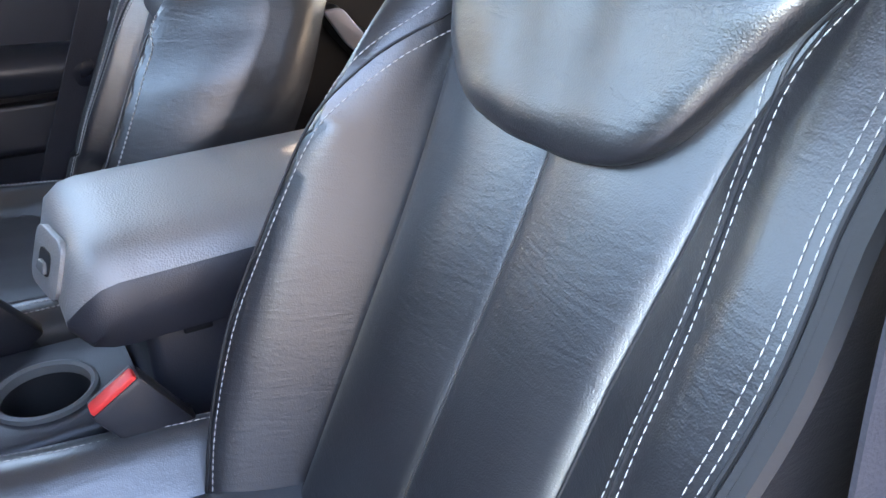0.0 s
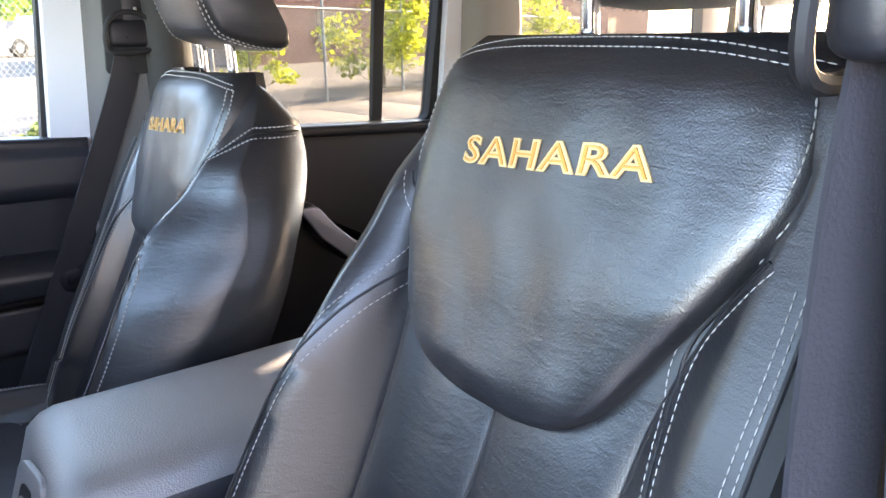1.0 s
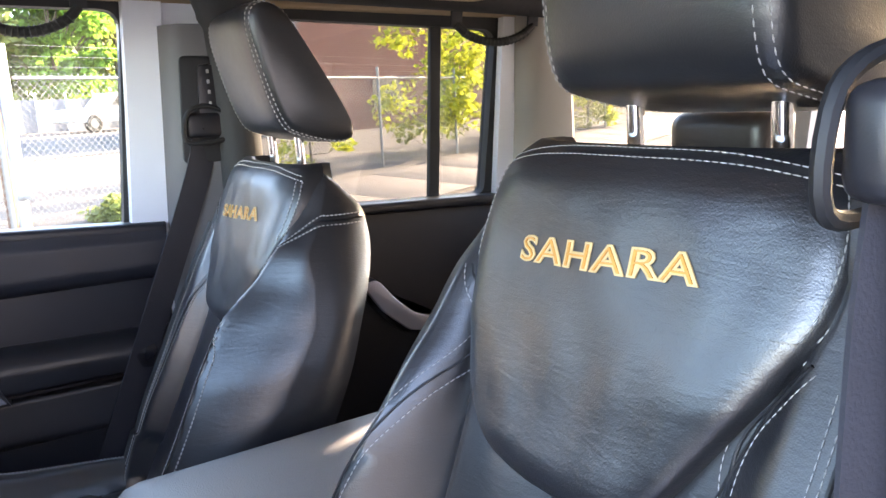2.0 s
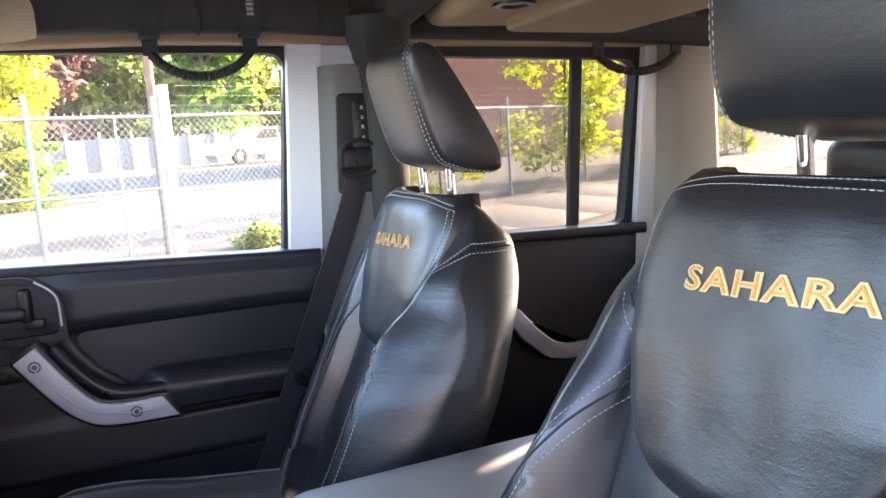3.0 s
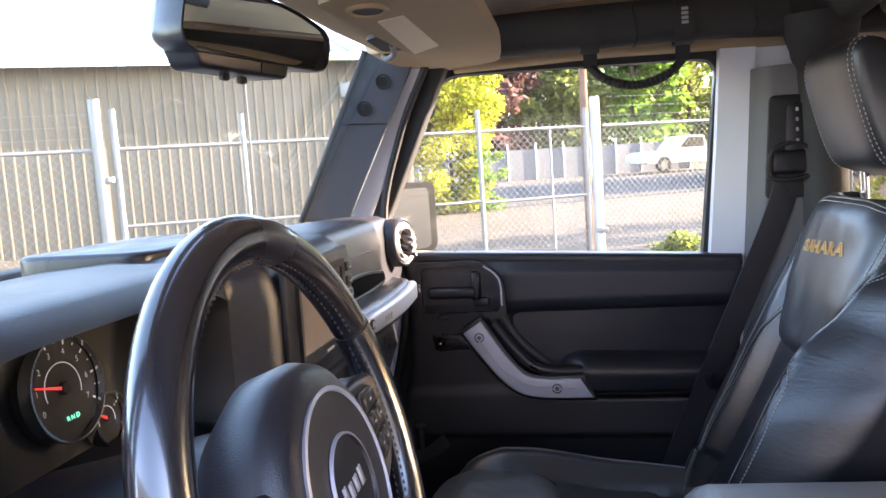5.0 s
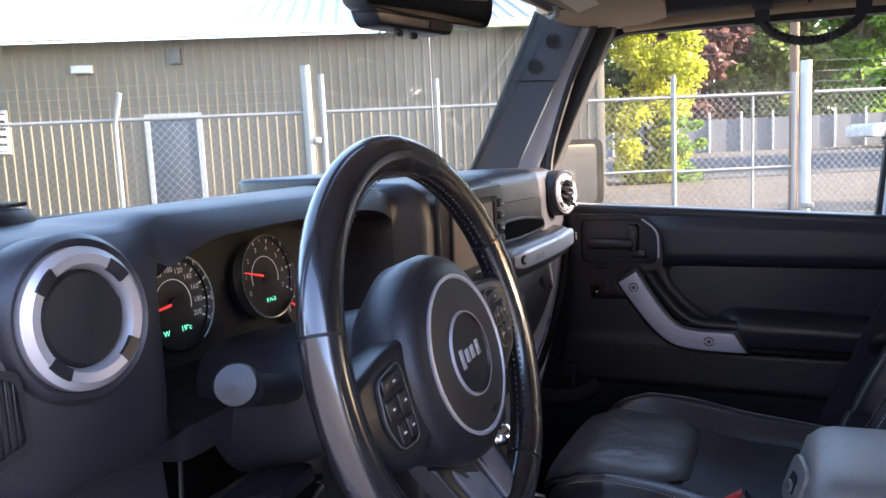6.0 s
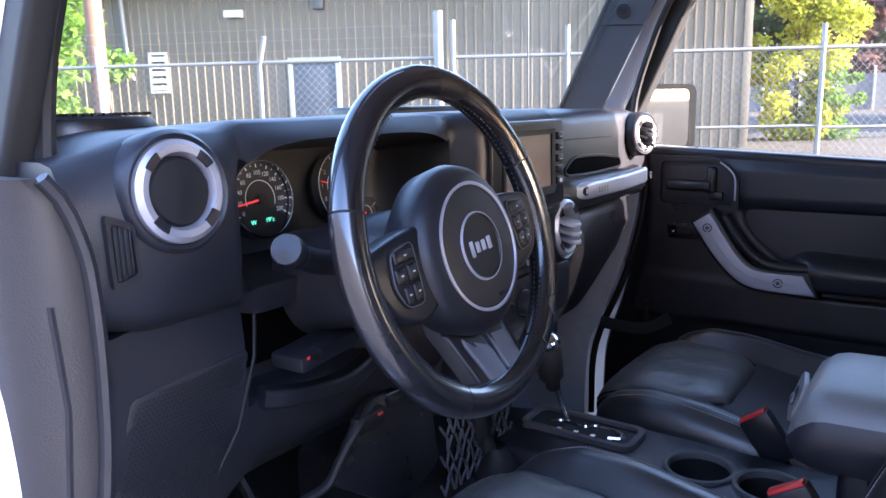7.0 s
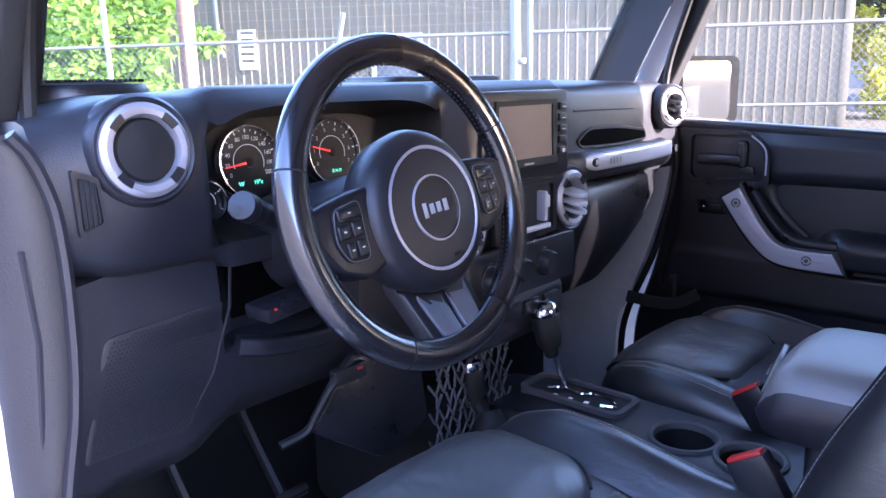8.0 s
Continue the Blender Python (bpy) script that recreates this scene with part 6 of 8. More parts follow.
# hub and airbag cover
bm = revolve(bmesh.new(), [(0.060, -0.055), (0.080, -0.030), (0.083, -0.004), (0.079, 0.008), (0.070, 0.015), (0.055, 0.018), (0.02, 0.0185), (1e-4, 0.0185)], W @ Matrix.Translation((0.004, -0.012, 0)) @ Matrix.Diagonal((1.06, 1.06, 1, 1)), 48)
hub = wpart("hub_cover", bm, PLASTIC)
HM = W @ Matrix.Translation((0.004, -0.012, 0)) @ Matrix.Diagonal((1.06, 1.06, 1, 1))
bm = revolve(bmesh.new(), [(0.0615, 0.0165), (0.0625, 0.0190), (0.0600, 0.0195), (0.0590, 0.0180)], HM, 48)
wpart("hub_ring", bm, SILVER, hub)
bm = revolve(bmesh.new(), [(0.0330, 0.0180), (0.0328, 0.0205), (0.0310, 0.0210), (0.0300, 0.0190), (1e-4, 0.0190)], HM, 40)
em = wpart("emblem", bm, PLASTIC_SMOOTH, hub)
bm = revolve(bmesh.new(), [(0.0332, 0.0190), (0.0328, 0.0212), (0.0315, 0.0212)], HM, 40)
wpart("emblem_ring", bm, SILVER, hub)
for k, (x, w, h) in enumerate(((-0.0165, 0.007, 0.015), (-0.0065, 0.008, 0.010), (0.0035, 0.008, 0.010), (0.0140, 0.008, 0.012))):
    bm = box(bmesh.new(), (x - w * 0.4, -h / 2, 0.019), (x + w * 0.4, h / 2, 0.0202), 0.0004, 1, HM)
    wpart("emblem_bar", bm, SILVER, em)
bm = box(bmesh.new(), (0.008, -0.053, 0.0182), (0.024, -0.049, 0.0188), 0.0002, 1, HM)
wpart("airbag_mark", bm, DARK, hub)
# side spokes with switch pads
for s in (-1, 1):
    bm = wprism(rounded([(s * 0.060, 0.030), (s * 0.100, 0.028), (s * 0.148, 0.020), (s * 0.150, -0.016), (s * 0.132, -0.046), (s * 0.095, -0.060), (s * 0.060, -0.046)], 0.012), -0.022, 0.006, 0.006)
    sp = wpart("side_spoke", bm, PLASTIC_SMOOTH)
    bm = prism(bmesh.new(), rounded([(s * 0.088, 0.020), (s * 0.124, 0.016), (s * 0.130, -0.016), (s * 0.120, -0.038), (s * 0.092, -0.040)], 0.008), 0.004, lambda u, v, d: W @ Vector((u, v, 0.005 + d)), 0.0015)
    pad = wpart("switch_pad", bm, DARK, sp)
    edge = rounded([(s * 0.089, 0.019), (s * 0.123, 0.015), (s * 0.129, -0.016), (s * 0.119, -0.037), (s * 0.093, -0.039)], 0.008)
    bm = tube(bmesh.new(), [W @ Vector((u, v, 0.009)) for u, v in edge], 0.0007, 5, up=tuple(W.to_3x3() @ Vector((0, 0, 1))), closed=True)
    wpart("pad_edge", bm, GREY, sp)
    for (u0, v0, u1, v1) in ((0.092, 0.003, 0.121, 0.015), (0.093, -0.015, 0.107, 0.000), (0.110, -0.015, 0.125, 0.000), (0.095, -0.034, 0.106, -0.018), (0.109, -0.034, 0.119, -0.018)):
        bm = box(bmesh.new(), (min(s * u0, s * u1), v0, 0.008), (max(s * u0, s * u1), v1, 0.0115), 0.002, 2, W)
        wpart("switch", bm, PLASTIC_SMOOTH, pad)
        bm = box(bmesh.new(), (s * (u0 + u1) / 2 - 0.0016, (v0 + v1) / 2 - 0.0007, 0.0112), (s * (u0 + u1) / 2 + 0.0016, (v0 + v1) / 2 + 0.0007, 0.0118), 0, 1, W)
        wpart("switch_mark", bm, MARK, pad)
# twin lower spoke with grey faces, dished between hub and rim
SPOKE_GREY = mat("dark_grey_trim", (0.15, 0.155, 0.18), 0.42, metal=0.3, vary=0.1, vscale=60, bump=0.5, bscale=900, bdist=0.0005)
dish = lambda v: -0.024 + 0.40 * max(0, -0.085 - v)
for s in (-1, 1):
    cx = 0.012
    bm = prism(bmesh.new(), rounded([(cx + s * 0.002, -0.060), (cx + s * 0.058, -0.058), (cx + s * 0.052, -0.095), (cx + s * 0.046, -0.156), (cx + s * 0.002, -0.158)], 0.008), 0.022, lambda u, v, d: W @ Vector((u, v, dish(v) - 0.022 + d)), 0.005, 3)
    sp = wpart("lower_spoke", bm, PLASTIC_SMOOTH)
    bm = prism(bmesh.new(), rounded([(cx + s * 0.0030, -0.086), (cx + s * 0.041, -0.082), (cx + s * 0.037, -0.115), (cx + s * 0.032, -0.147), (cx + s * 0.0030, -0.149)], 0.004), 0.005, lambda u, v, d: W @ Vector((u, v, dish(v) - 0.001 + d)), 0.002)
    wpart("spoke_face", bm, SPOKE_GREY, sp, "dark grey textured face")
# column shroud
bm = bmesh.new()
ax = W.to_3x3() @ Vector((0, 0, 1))
rows = []
for t, k in ((0.03, 0.62), (0.06, 0.95), (0.12, 1.0), (0.20, 1.05)):
    c = W.translation - ax * t + Vector((0.0, 0, -0.012))
    rows.append([c + Vector((0.068 * k * math.copysign(abs(math.cos(a)) ** 0.7, math.cos(a)), 0, 0)) + (W.to_3x3() @ Vector((0, 1, 0))) * 0.060 * k * math.copysign(abs(math.sin(a)) ** 0.7, math.sin(a)) for a in [2 * math.pi * i / 24 for i in range(24)]])
loft(bm, rows)
wpart("column_shroud", bm, PLASTIC)
fix(wheel, *wp)

# indicator stalk
stalk = thing("indicator_stalk", "black indicator stalk with a round end cap", "control stalk")
bm = tube(bmesh.new(), smooth_path([(-0.44, 0.545, 1.232), (-0.49, 0.537, 1.245), (-0.525, 0.528, 1.258)], 5), 0.0125, 14, up=(0, 1, 0))
st = part("stalk_arm", bm, PLASTIC_SMOOTH, stalk)
SM = frame_at((-0.525, 0.528, 1.258), (-0.80, -0.48, 0.36))
bm = revolve(bmesh.new(), [(0.0115, -0.006), (0.0140, -0.004), (0.0146, 0.010), (0.0138, 0.012), (0.0138, 0.014), (0.0152, 0.016), (0.0152, 0.028), (0.0138, 0.031), (1e-4, 0.032)], SM, 32)
part("end_knob", bm, PLASTIC_SMOOTH, stalk)
bm = tube(bmesh.new(), [(-0.335, 0.545, 1.232), (-0.25, 0.535, 1.25)], 0.0125, 14, up=(0, 1, 0))
part("wiper_arm", bm, PLASTIC_SMOOTH, stalk)


# ---------- centre console ----------
console = thing("centre_console", "black centre console with armrest lid and cup holders", "console", at=(0, 0.1, 0.6))
cp_ = []


def cpart(name, bm, material, parent=None, label="", smooth=45):
    o = part(name, bm, material, parent or console, label, smooth)
    if not parent:
        cp_.append(o)
    return o


# top deck with two round wells
def deck(u, v):
    return 0.880 - 0.02 * blend(v, 0.55, 0.66)


bm = bmesh.new()
rows = []
for i in range(17):
    y = 0.66 - 0.54 * i / 16
    xl, xr = -0.070 - 0.008 * i / 16, 0.108 - 0.020 * i / 16
    zt = deck(0, y)
    pr = rounded([(xl - 0.006, 0.62), (xl, zt), (xr, zt), (xr + 0.006, 0.62)], [0.0, 0.014, 0.014, 0.0], 4)
    rows.append([Vector((a, y, b)) for a, b in pr])
loft(bm, rows)
CUPS = ((0.002, 0.296, 0.045), (-0.004, 0.201, 0.043))
# the deck is open at the two round wells
bmesh.ops.recalc_face_normals(bm, faces=bm.faces)
gone = [f for f in bm.faces if abs(f.normal.z) > 0.95 and 0.125 < f.calc_center_median().y < 0.385 and f.calc_center_median().z > 0.875]
bmesh.ops.delete(bm, geom=gone, context='FACES')
rims = [e for e in bm.edges if len(e.link_faces) == 1]
for x, y, r in CUPS:
    vs = [bm.verts.new((x + (r - 0.0015) * math.cos(2 * math.pi * i / 40), y + (r - 0.0015) * math.sin(2 * math.pi * i / 40), 0.880)) for i in range(40)]
    rims += [bm.edges.new((vs[i], vs[(i + 1) % 40])) for i in range(40)]
bmesh.ops.triangle_fill(bm, use_beauty=True, edges=rims, normal=(0, 0, 1))
cpart("console_body", bm, PLASTIC)
LID_GREY = mat("grey_rim_plastic", (0.10, 0.098, 0.095), 0.5, vary=0.12, vscale=12, bump=0.2, bscale=700)
for x, y, r in CUPS:
    mm = frame_at((x, y, 0.8805), (0, 0, 1), (0, 1, 0))
    bm = revolve(bmesh.new(), [(r + 0.0055, -0.002), (r + 0.0048, 0.004), (r + 0.0015, 0.0055), (r - 0.002, 0.003), (r - 0.003, -0.006)], mm, 40)
    c = cpart("cup_holder", bm, LID_GREY, None, "grey cup holder rim")
    bm = revolve(bmesh.new(), [(r - 0.002, 0.001), (r - 0.003, -0.04), (r - 0.005, -0.078), (r - 0.012, -0.082), (1e-4, -0.082)], mm, 40)
    cpart("cup_well", bm, DARK, c)
    bm = revolve(bmesh.new(), [(r * 0.80, -0.0815), (r * 0.80, -0.078), (r * 0.74, -0.078), (r * 0.74, -0.0815)], mm, 36)
    cpart("cup_step", bm, RUBBER, c)
# gate and levers
GC = (0.037, 0.490)
bm = ring_plate(bmesh.new(), rounded([(GC[0] - 0.044, 0.395), (GC[0] + 0.040, 0.395), (GC[0] + 0.046, 0.585), (GC[0] - 0.038, 0.585)], 0.022, 6), rounded([(GC[0] - 0.034, 0.405), (GC[0] + 0.031, 0.405), (GC[0] + 0.037, 0.575), (GC[0] - 0.029, 0.575)], 0.016, 6), 0.012, lambda u, v, d: Vector((u, v, 0.876 + d)))
gate = cpart("gate_surround", bm, GREY, None, "grey gate surround")
bm = prism(bmesh.new(), rounded([(GC[0] - 0.035, 0.404), (GC[0] + 0.032, 0.404), (GC[0] + 0.038, 0.576), (GC[0] - 0.030, 0.576)], 0.016, 6), 0.003, lambda u, v, d: Vector((u, v, 0.8795 + d)))
cpart("gate_plate", bm, DARK, gate)
bm = tube(bmesh.new(), smooth_path([(0.030, 0.545, 0.884), (0.045, 0.525, 0.884), (0.040, 0.49, 0.884), (0.052, 0.47, 0.884), (0.046, 0.432, 0.884), (0.030, 0.418, 0.884), (0.020, 0.44, 0.884)], 5), 0.0028, 6)
cpart("gate_track", bm, CHROME, gate, "chrome gate track")
for k in range(5):
    bm = box(bmesh.new(), (0.010 + 0.002 * k, 0.545 - 0.028 * k, 0.8825), (0.017 + 0.002 * k, 0.552 - 0.028 * k, 0.8832))
    cpart("gate_mark", bm, MARK, gate)
lever = thing("shift_lever", "black gear lever with chrome cap", "gear lever")
bm = tube(bmesh.new(), [(0.048, 0.520, 0.880), (0.038, 0.540, 0.955)], 0.0045, 12, up=(0, 1, 0))
part("shaft", bm, CHROME, lever, "chrome shaft")
LM = frame_at((0.037, 0.541, 0.940), (-0.10, 0.14, 1), (0, 1, 0))
bm = revolve(bmesh.new(), [(0.008, -0.004), (0.0115, 0.000), (0.0125, 0.010), (0.0195, 0.018), (0.0220, 0.040), (0.0232, 0.064), (0.0222, 0.070)], LM, 28)
part("grip", bm, RUBBER, lever)
bm = revolve(bmesh.new(), [(0.0226, 0.069), (0.0238, 0.074), (0.0215, 0.085), (0.0135, 0.092), (1e-4, 0.0925)], LM, 28)
part("cap", bm, CHROME, lever, "chrome lever cap")
bm = box(bmesh.new(), (-0.008, 0.014, 0.076), (0.008, 0.024, 0.094), 0.003, 2, LM)
part("release_button", bm, DARK, lever)
lever2 = thing("transfer_lever", "black transfer case lever with chrome cap", "gear lever")
bm = tube(bmesh.new(), [(-0.085, 0.575, 0.845), (-0.094, 0.595, 0.90)], 0.012, 12, up=(0, 1, 0))
part("shaft", bm, RUBBER, lever2)
TM = frame_at((-0.094, 0.595, 0.880), (-0.05, 0.12, 1), (0, 1, 0))
bm = revolve(bmesh.new(), [(0.010, 0.0), (0.013, 0.01), (0.0185, 0.030), (0.0195, 0.060), (0.0185, 0.064)], TM, 28)
part("grip", bm, RUBBER, lever2)
bm = revolve(bmesh.new(), [(0.0190, 0.063), (0.0195, 0.067), (0.0175, 0.076), (0.010, 0.081), (1e-4, 0.082)], TM, 28)
part("cap", bm, CHROME, lever2, "chrome lever cap")
bm = revolve(bmesh.new(), [(0.055, 0.0), (0.035, 0.012), (0.022, 0.030), (0.014, 0.045)], frame_at((-0.086, 0.57, 0.835), (0, 0.1, 1), (0, 1, 0)), 28)
part("gaiter", bm, RUBBER, lever2)
bm = box(bmesh.new(), (-0.145, 0.53, 0.70), (-0.065, 0.64, 0.842), 0.02, 3)
cpart("lever_base", bm, CARPET)
# armrest box and lid
bm = bmesh.new()
box(bm, (-0.098, -0.27, 0.62), (0.098, 0.115, 0.978), 0.012, 3)
cpart("storage_box", bm, PLASTIC)
bm = bmesh.new()
rows = []
for i in range(29):
    t = i / 28
    y = 0.172 - 0.40 * t
    f = math.sqrt(max(0, 1 - max(0, 1 - t / 0.11) ** 2))
    g2 = 1 - 0.6 * max(0, (t - 0.94) / 0.06) ** 2
    hw = 0.117 * (0.80 + 0.20 * f) * (0.93 + 0.07 * g2)
    zt = 1.000 + (0.062 + 0.010 * t) * (0.15 + 0.85 * f) * g2
    zb = 0.972 + 0.016 * (1 - f)
    ring = []
    for j in range(33):
        u = -1 + 2 * j / 32
        ring.append(Vector((hw * math.copysign(abs(u) ** 0.85, u), y, max(zt - 0.012 * u * u - 0.040 * abs(u) ** 9, max(zt - 0.066, zb + 0.006) + 0.001))))
    zm = max(zt - 0.066, zb + 0.006)
    ring += [Vector((hw * 1.0, y, zm)), Vector((hw * 0.96, y, zb)), Vector((-hw * 0.96, y, zb)), Vector((-hw * 1.0, y, zm))]
    rows.append(ring)
loft(bm, rows)
# vinyl lightened in place of the sky's sheen on the lid
LID = mat("lightened_armrest_vinyl", (0.165, 0.158, 0.152), 0.40, vary=0.15, vscale=8, bump=0.5, bscale=560, bdist=0.0007, voro=True, rvary=0.06, spec=0.9)
# shell faces below the edge go black, which also paints the side's shade
for fc in bm.faces:
    c = fc.calc_center_median()
    t = (0.172 - c.y) / 0.40
    f = math.sqrt(max(0, 1 - max(0, 1 - t / 0.11) ** 2))
    if c.z < 1.000 + (0.062 + 0.010 * t) * (0.15 + 0.85 * f) - 0.036:
        fc.material_index = 1
lid = cpart("armrest_lid", bm, [LID, PLASTIC], None, "armrest lid, vinyl top lightened for sheen, over a darkened black shell")
LT = frame_at((-0.030, 0.1710, 1.028), (-0.16, 1, 0.34))
bm = prism(bmesh.new(), rounded([(-0.034, -0.030), (0.034, -0.030), (0.034, 0.024), (-0.034, 0.024)], 0.016, 6), 0.006, lambda u, v, d: LT @ Vector((u, v, -0.004 + d)), 0.002)
lat = cpart("latch_plate", bm, LID, lid)
bm = prism(bmesh.new(), rounded([(-0.014, -0.014), (0.014, -0.014), (0.014, 0.008), (-0.014, 0.008)], 0.008, 6), 0.002, lambda u, v, d: LT @ Vector((u, v, 0.0010 + d)))
cpart("latch_recess", bm, DARK, lid)
bm = prism(bmesh.new(), rounded([(-0.011, -0.012), (0.011, -0.012), (0.007, -0.002), (-0.007, -0.002)], 0.003), 0.004, lambda u, v, d: LT @ Vector((u, v, 0.002 + d)), 0.001)
cpart("latch_tab", bm, LID_GREY, lid)
bm = box(bmesh.new(), (-0.100, 0.058, 0.958), (-0.096, 0.084, 0.976), 0.002)
cpart("side_catch", bm, DARK)
fix(console, *cp_)


def buckle(x, y, z, lean, label):
    """A belt buckle on its stalk; lean turns it about x."""
    th = thing("belt_buckle", label, "buckle", "belt buckles")
    m = Matrix.Translation((x, y, z)) @ Matrix.Rotation(radians(lean), 4, 'X')
    bm = box(bmesh.new(), (-0.012, -0.024, -0.075), (0.012, 0.024, 0.0), 0.005, 2, m)
    b = part("housing", bm, PLASTIC_SMOOTH, th)
    bm = box(bmesh.new(), (-0.0095, -0.021, -0.003), (0.0045, 0.021, 0.0035), 0.002, 2, m)
    part("release_button", bm, RED, th, "red release button")
    bm = box(bmesh.new(), (0.0055, -0.021, -0.002), (0.0095, 0.021, 0.002), 0.001, 1, m)
    part("slot", bm, GREY, th)
    bm = tube(bmesh.new(), [m @ Vector((0, 0, -0.07)), m @ Vector((0, 0, -0.07)) + Vector((0, -0.05, -0.10)), (x, y - 0.11, 0.64)], 0.009, 8, up=(1, 0, 0))
    part("stalk", bm, RUBBER, th)
    return th


buckle(-0.160, 0.156, 0.966, -32, "belt buckle with red button beside the driver's seat")
buckle(0.108, 0.250, 0.932, -36, "belt buckle with red button beside the passenger seat")

# pedals
for x, w, nm in ((-0.46, 0.05, "brake_pedal"), (-0.32, 0.03, "accelerator_pedal")):
    th = thing(nm, "black rubber foot pedal on its arm", "pedal", "pedals")
    m = Matrix.Translation((x, 0.80, 0.74)) @ Matrix.Rotation(radians(38), 4, 'X')
    bm = box(bmesh.new(), (-w, -0.008, -0.035), (w, 0.008, 0.035), 0.006, 2, m)
    pd = part("pad", bm, RUBBER, th)
    for k in range(4):
        bm = box(bmesh.new(), (-w * 0.85, -0.011, -0.026 + 0.016 * k), (w * 0.85, -0.007, -0.020 + 0.016 * k), 0.001, 1, m)
        part("rib", bm, RUBBER, pd)
    bm = tube(bmesh.new(), [m @ Vector((0, 0.005, 0)), (x, 0.90, 0.86), (x, 0.93, 1.02)], 0.010, 8, up=(1, 0, 0))
    part("arm", bm, DARK, th)


# ---------- rear bench, seen between the front seats ----------
bench = thing("rear_bench", "black rear bench seat with headrests", "car seat", at=(0, -1.0, 0.58))
bl = []
bm = box(bmesh.new(), (-0.60, -0.98, 0.62), (0.60, -0.50, 0.86), 0.05, 4)
bl.append(part("cushion", bm, LEATHER, bench))
for x0, x1 in ((-0.60, 0.12), (0.14, 0.60)):
    bm = bmesh.new()
    rows = []
    for i in range(13):
        z = 0.80 + 0.46 * i / 12
        k = 1 - 0.12 * max(0, (i - 9) / 3) ** 2
        pr = rounded([(x0 * k, -0.93 - 0.13 * i / 12), (x1 * k, -0.93 - 0.13 * i / 12), (x1 * k, -1.06 - 0.13 * i / 12), (x0 * k, -1.06 - 0.13 * i / 12)], 0.04, 4)
        rows.append([Vector((a, b, z)) for a, b in pr])
    loft(bm, rows)
    bl.append(part("backrest", bm, LEATHER, bench))
for x in (-0.33, 0.33):
    bm = box(bmesh.new(), (x - 0.125, -1.16, 1.275), (x + 0.125, -1.06, 1.40), 0.035, 4)
    hr = part("headrest", bm, LEATHER, bench)
    bl.append(hr)
    for s in (-1, 1):
        bm = tube(bmesh.new(), [(x + s * 0.05, -1.11, 1.22), (x + s * 0.05, -1.11, 1.30)], 0.006, 8, up=(0, 1, 0))
        part("headrest_post", bm, CHROME, hr)
fix(bench, *bl)

# ---------- outside ----------
FA, FD, FN = Vector((8.9, 0.05, 0)), Vector((-0.5, 0.866, 0)), Vector((0.866, 0.5, 0))


def ground_z(x, y):
    q = (Vector((x, y, 0)) - FA).dot(FN)
    z = 0.22 * blend(q, -4.0, -0.5) + 0.24 * blend(q, -0.5, 7) + 0.45 * blend(q, 7, 30)
    return z


def F(s, q, z):
    """A place along the fence: s towards the front of the car, q behind the fence, z up."""
    p = FA + FD * s + FN * q
    return Vector((p.x, p.y, z))


GROUND = mat("sunlit_gravel_and_asphalt", (0.088, 0.071, 0.055), 0.9, vary=0.28, vscale=0.35, bump=0.5, bscale=22, bdist=0.02)
CONCRETE = mat("pale_concrete", (0.122, 0.098, 0.078), 0.85, vary=0.12, vscale=1.4, bump=0.4, bscale=90, bdist=0.004)
ASPHALT = mat("worn_asphalt", (0.056, 0.0545, 0.053), 0.9, vary=0.25, vscale=0.8, bump=0.6, bscale=120, bdist=0.006)
SIDING = mat("tan_metal_siding", (0.172, 0.138, 0.094), 0.55, vary=0.07, vscale=0.9, bump=0.1, bscale=60)
RIB = mat("siding_rib", (0.180, 0.146, 0.100), 0.5, vary=0.07, vscale=2.0, random_tint=0.05)
ROOFM = mat("galvanised_roof_sheet", (0.40, 0.41, 0.42), 0.45, metal=0.4, vary=0.08, vscale=1.5, random_tint=0.06)
GALV = mat("galvanised_steel", (0.27, 0.265, 0.255), 0.55, metal=0.6, vary=0.12, vscale=18, rvary=0.08)
MESH_WIRE = mat("weathered_fence_wire", (0.24, 0.235, 0.22), 0.6, metal=0.4, vary=0.2, vscale=18)
WHITEPOST = mat("white_painted_post", (0.50, 0.50, 0.49), 0.55, vary=0.12, vscale=6)
TIMBER = mat("weathered_pole_timber", (0.20, 0.11, 0.07), 0.85, vary=0.35, vscale=4, bump=0.7, bscale=40, bdist=0.006)
BRICK = mat("red_brick_face", (0.15, 0.055, 0.042), 0.85, vary=0.2, vscale=2.0, bump=0.5, bscale=60, bdist=0.006, random_tint=0.22)
MORTAR = mat("brick_mortar", (0.18, 0.14, 0.125), 0.9, vary=0.15, vscale=8)
BARK = mat("bark", (0.11, 0.08, 0.06), 0.9, vary=0.4, vscale=20, bump=0.8, bscale=60, bdist=0.006)


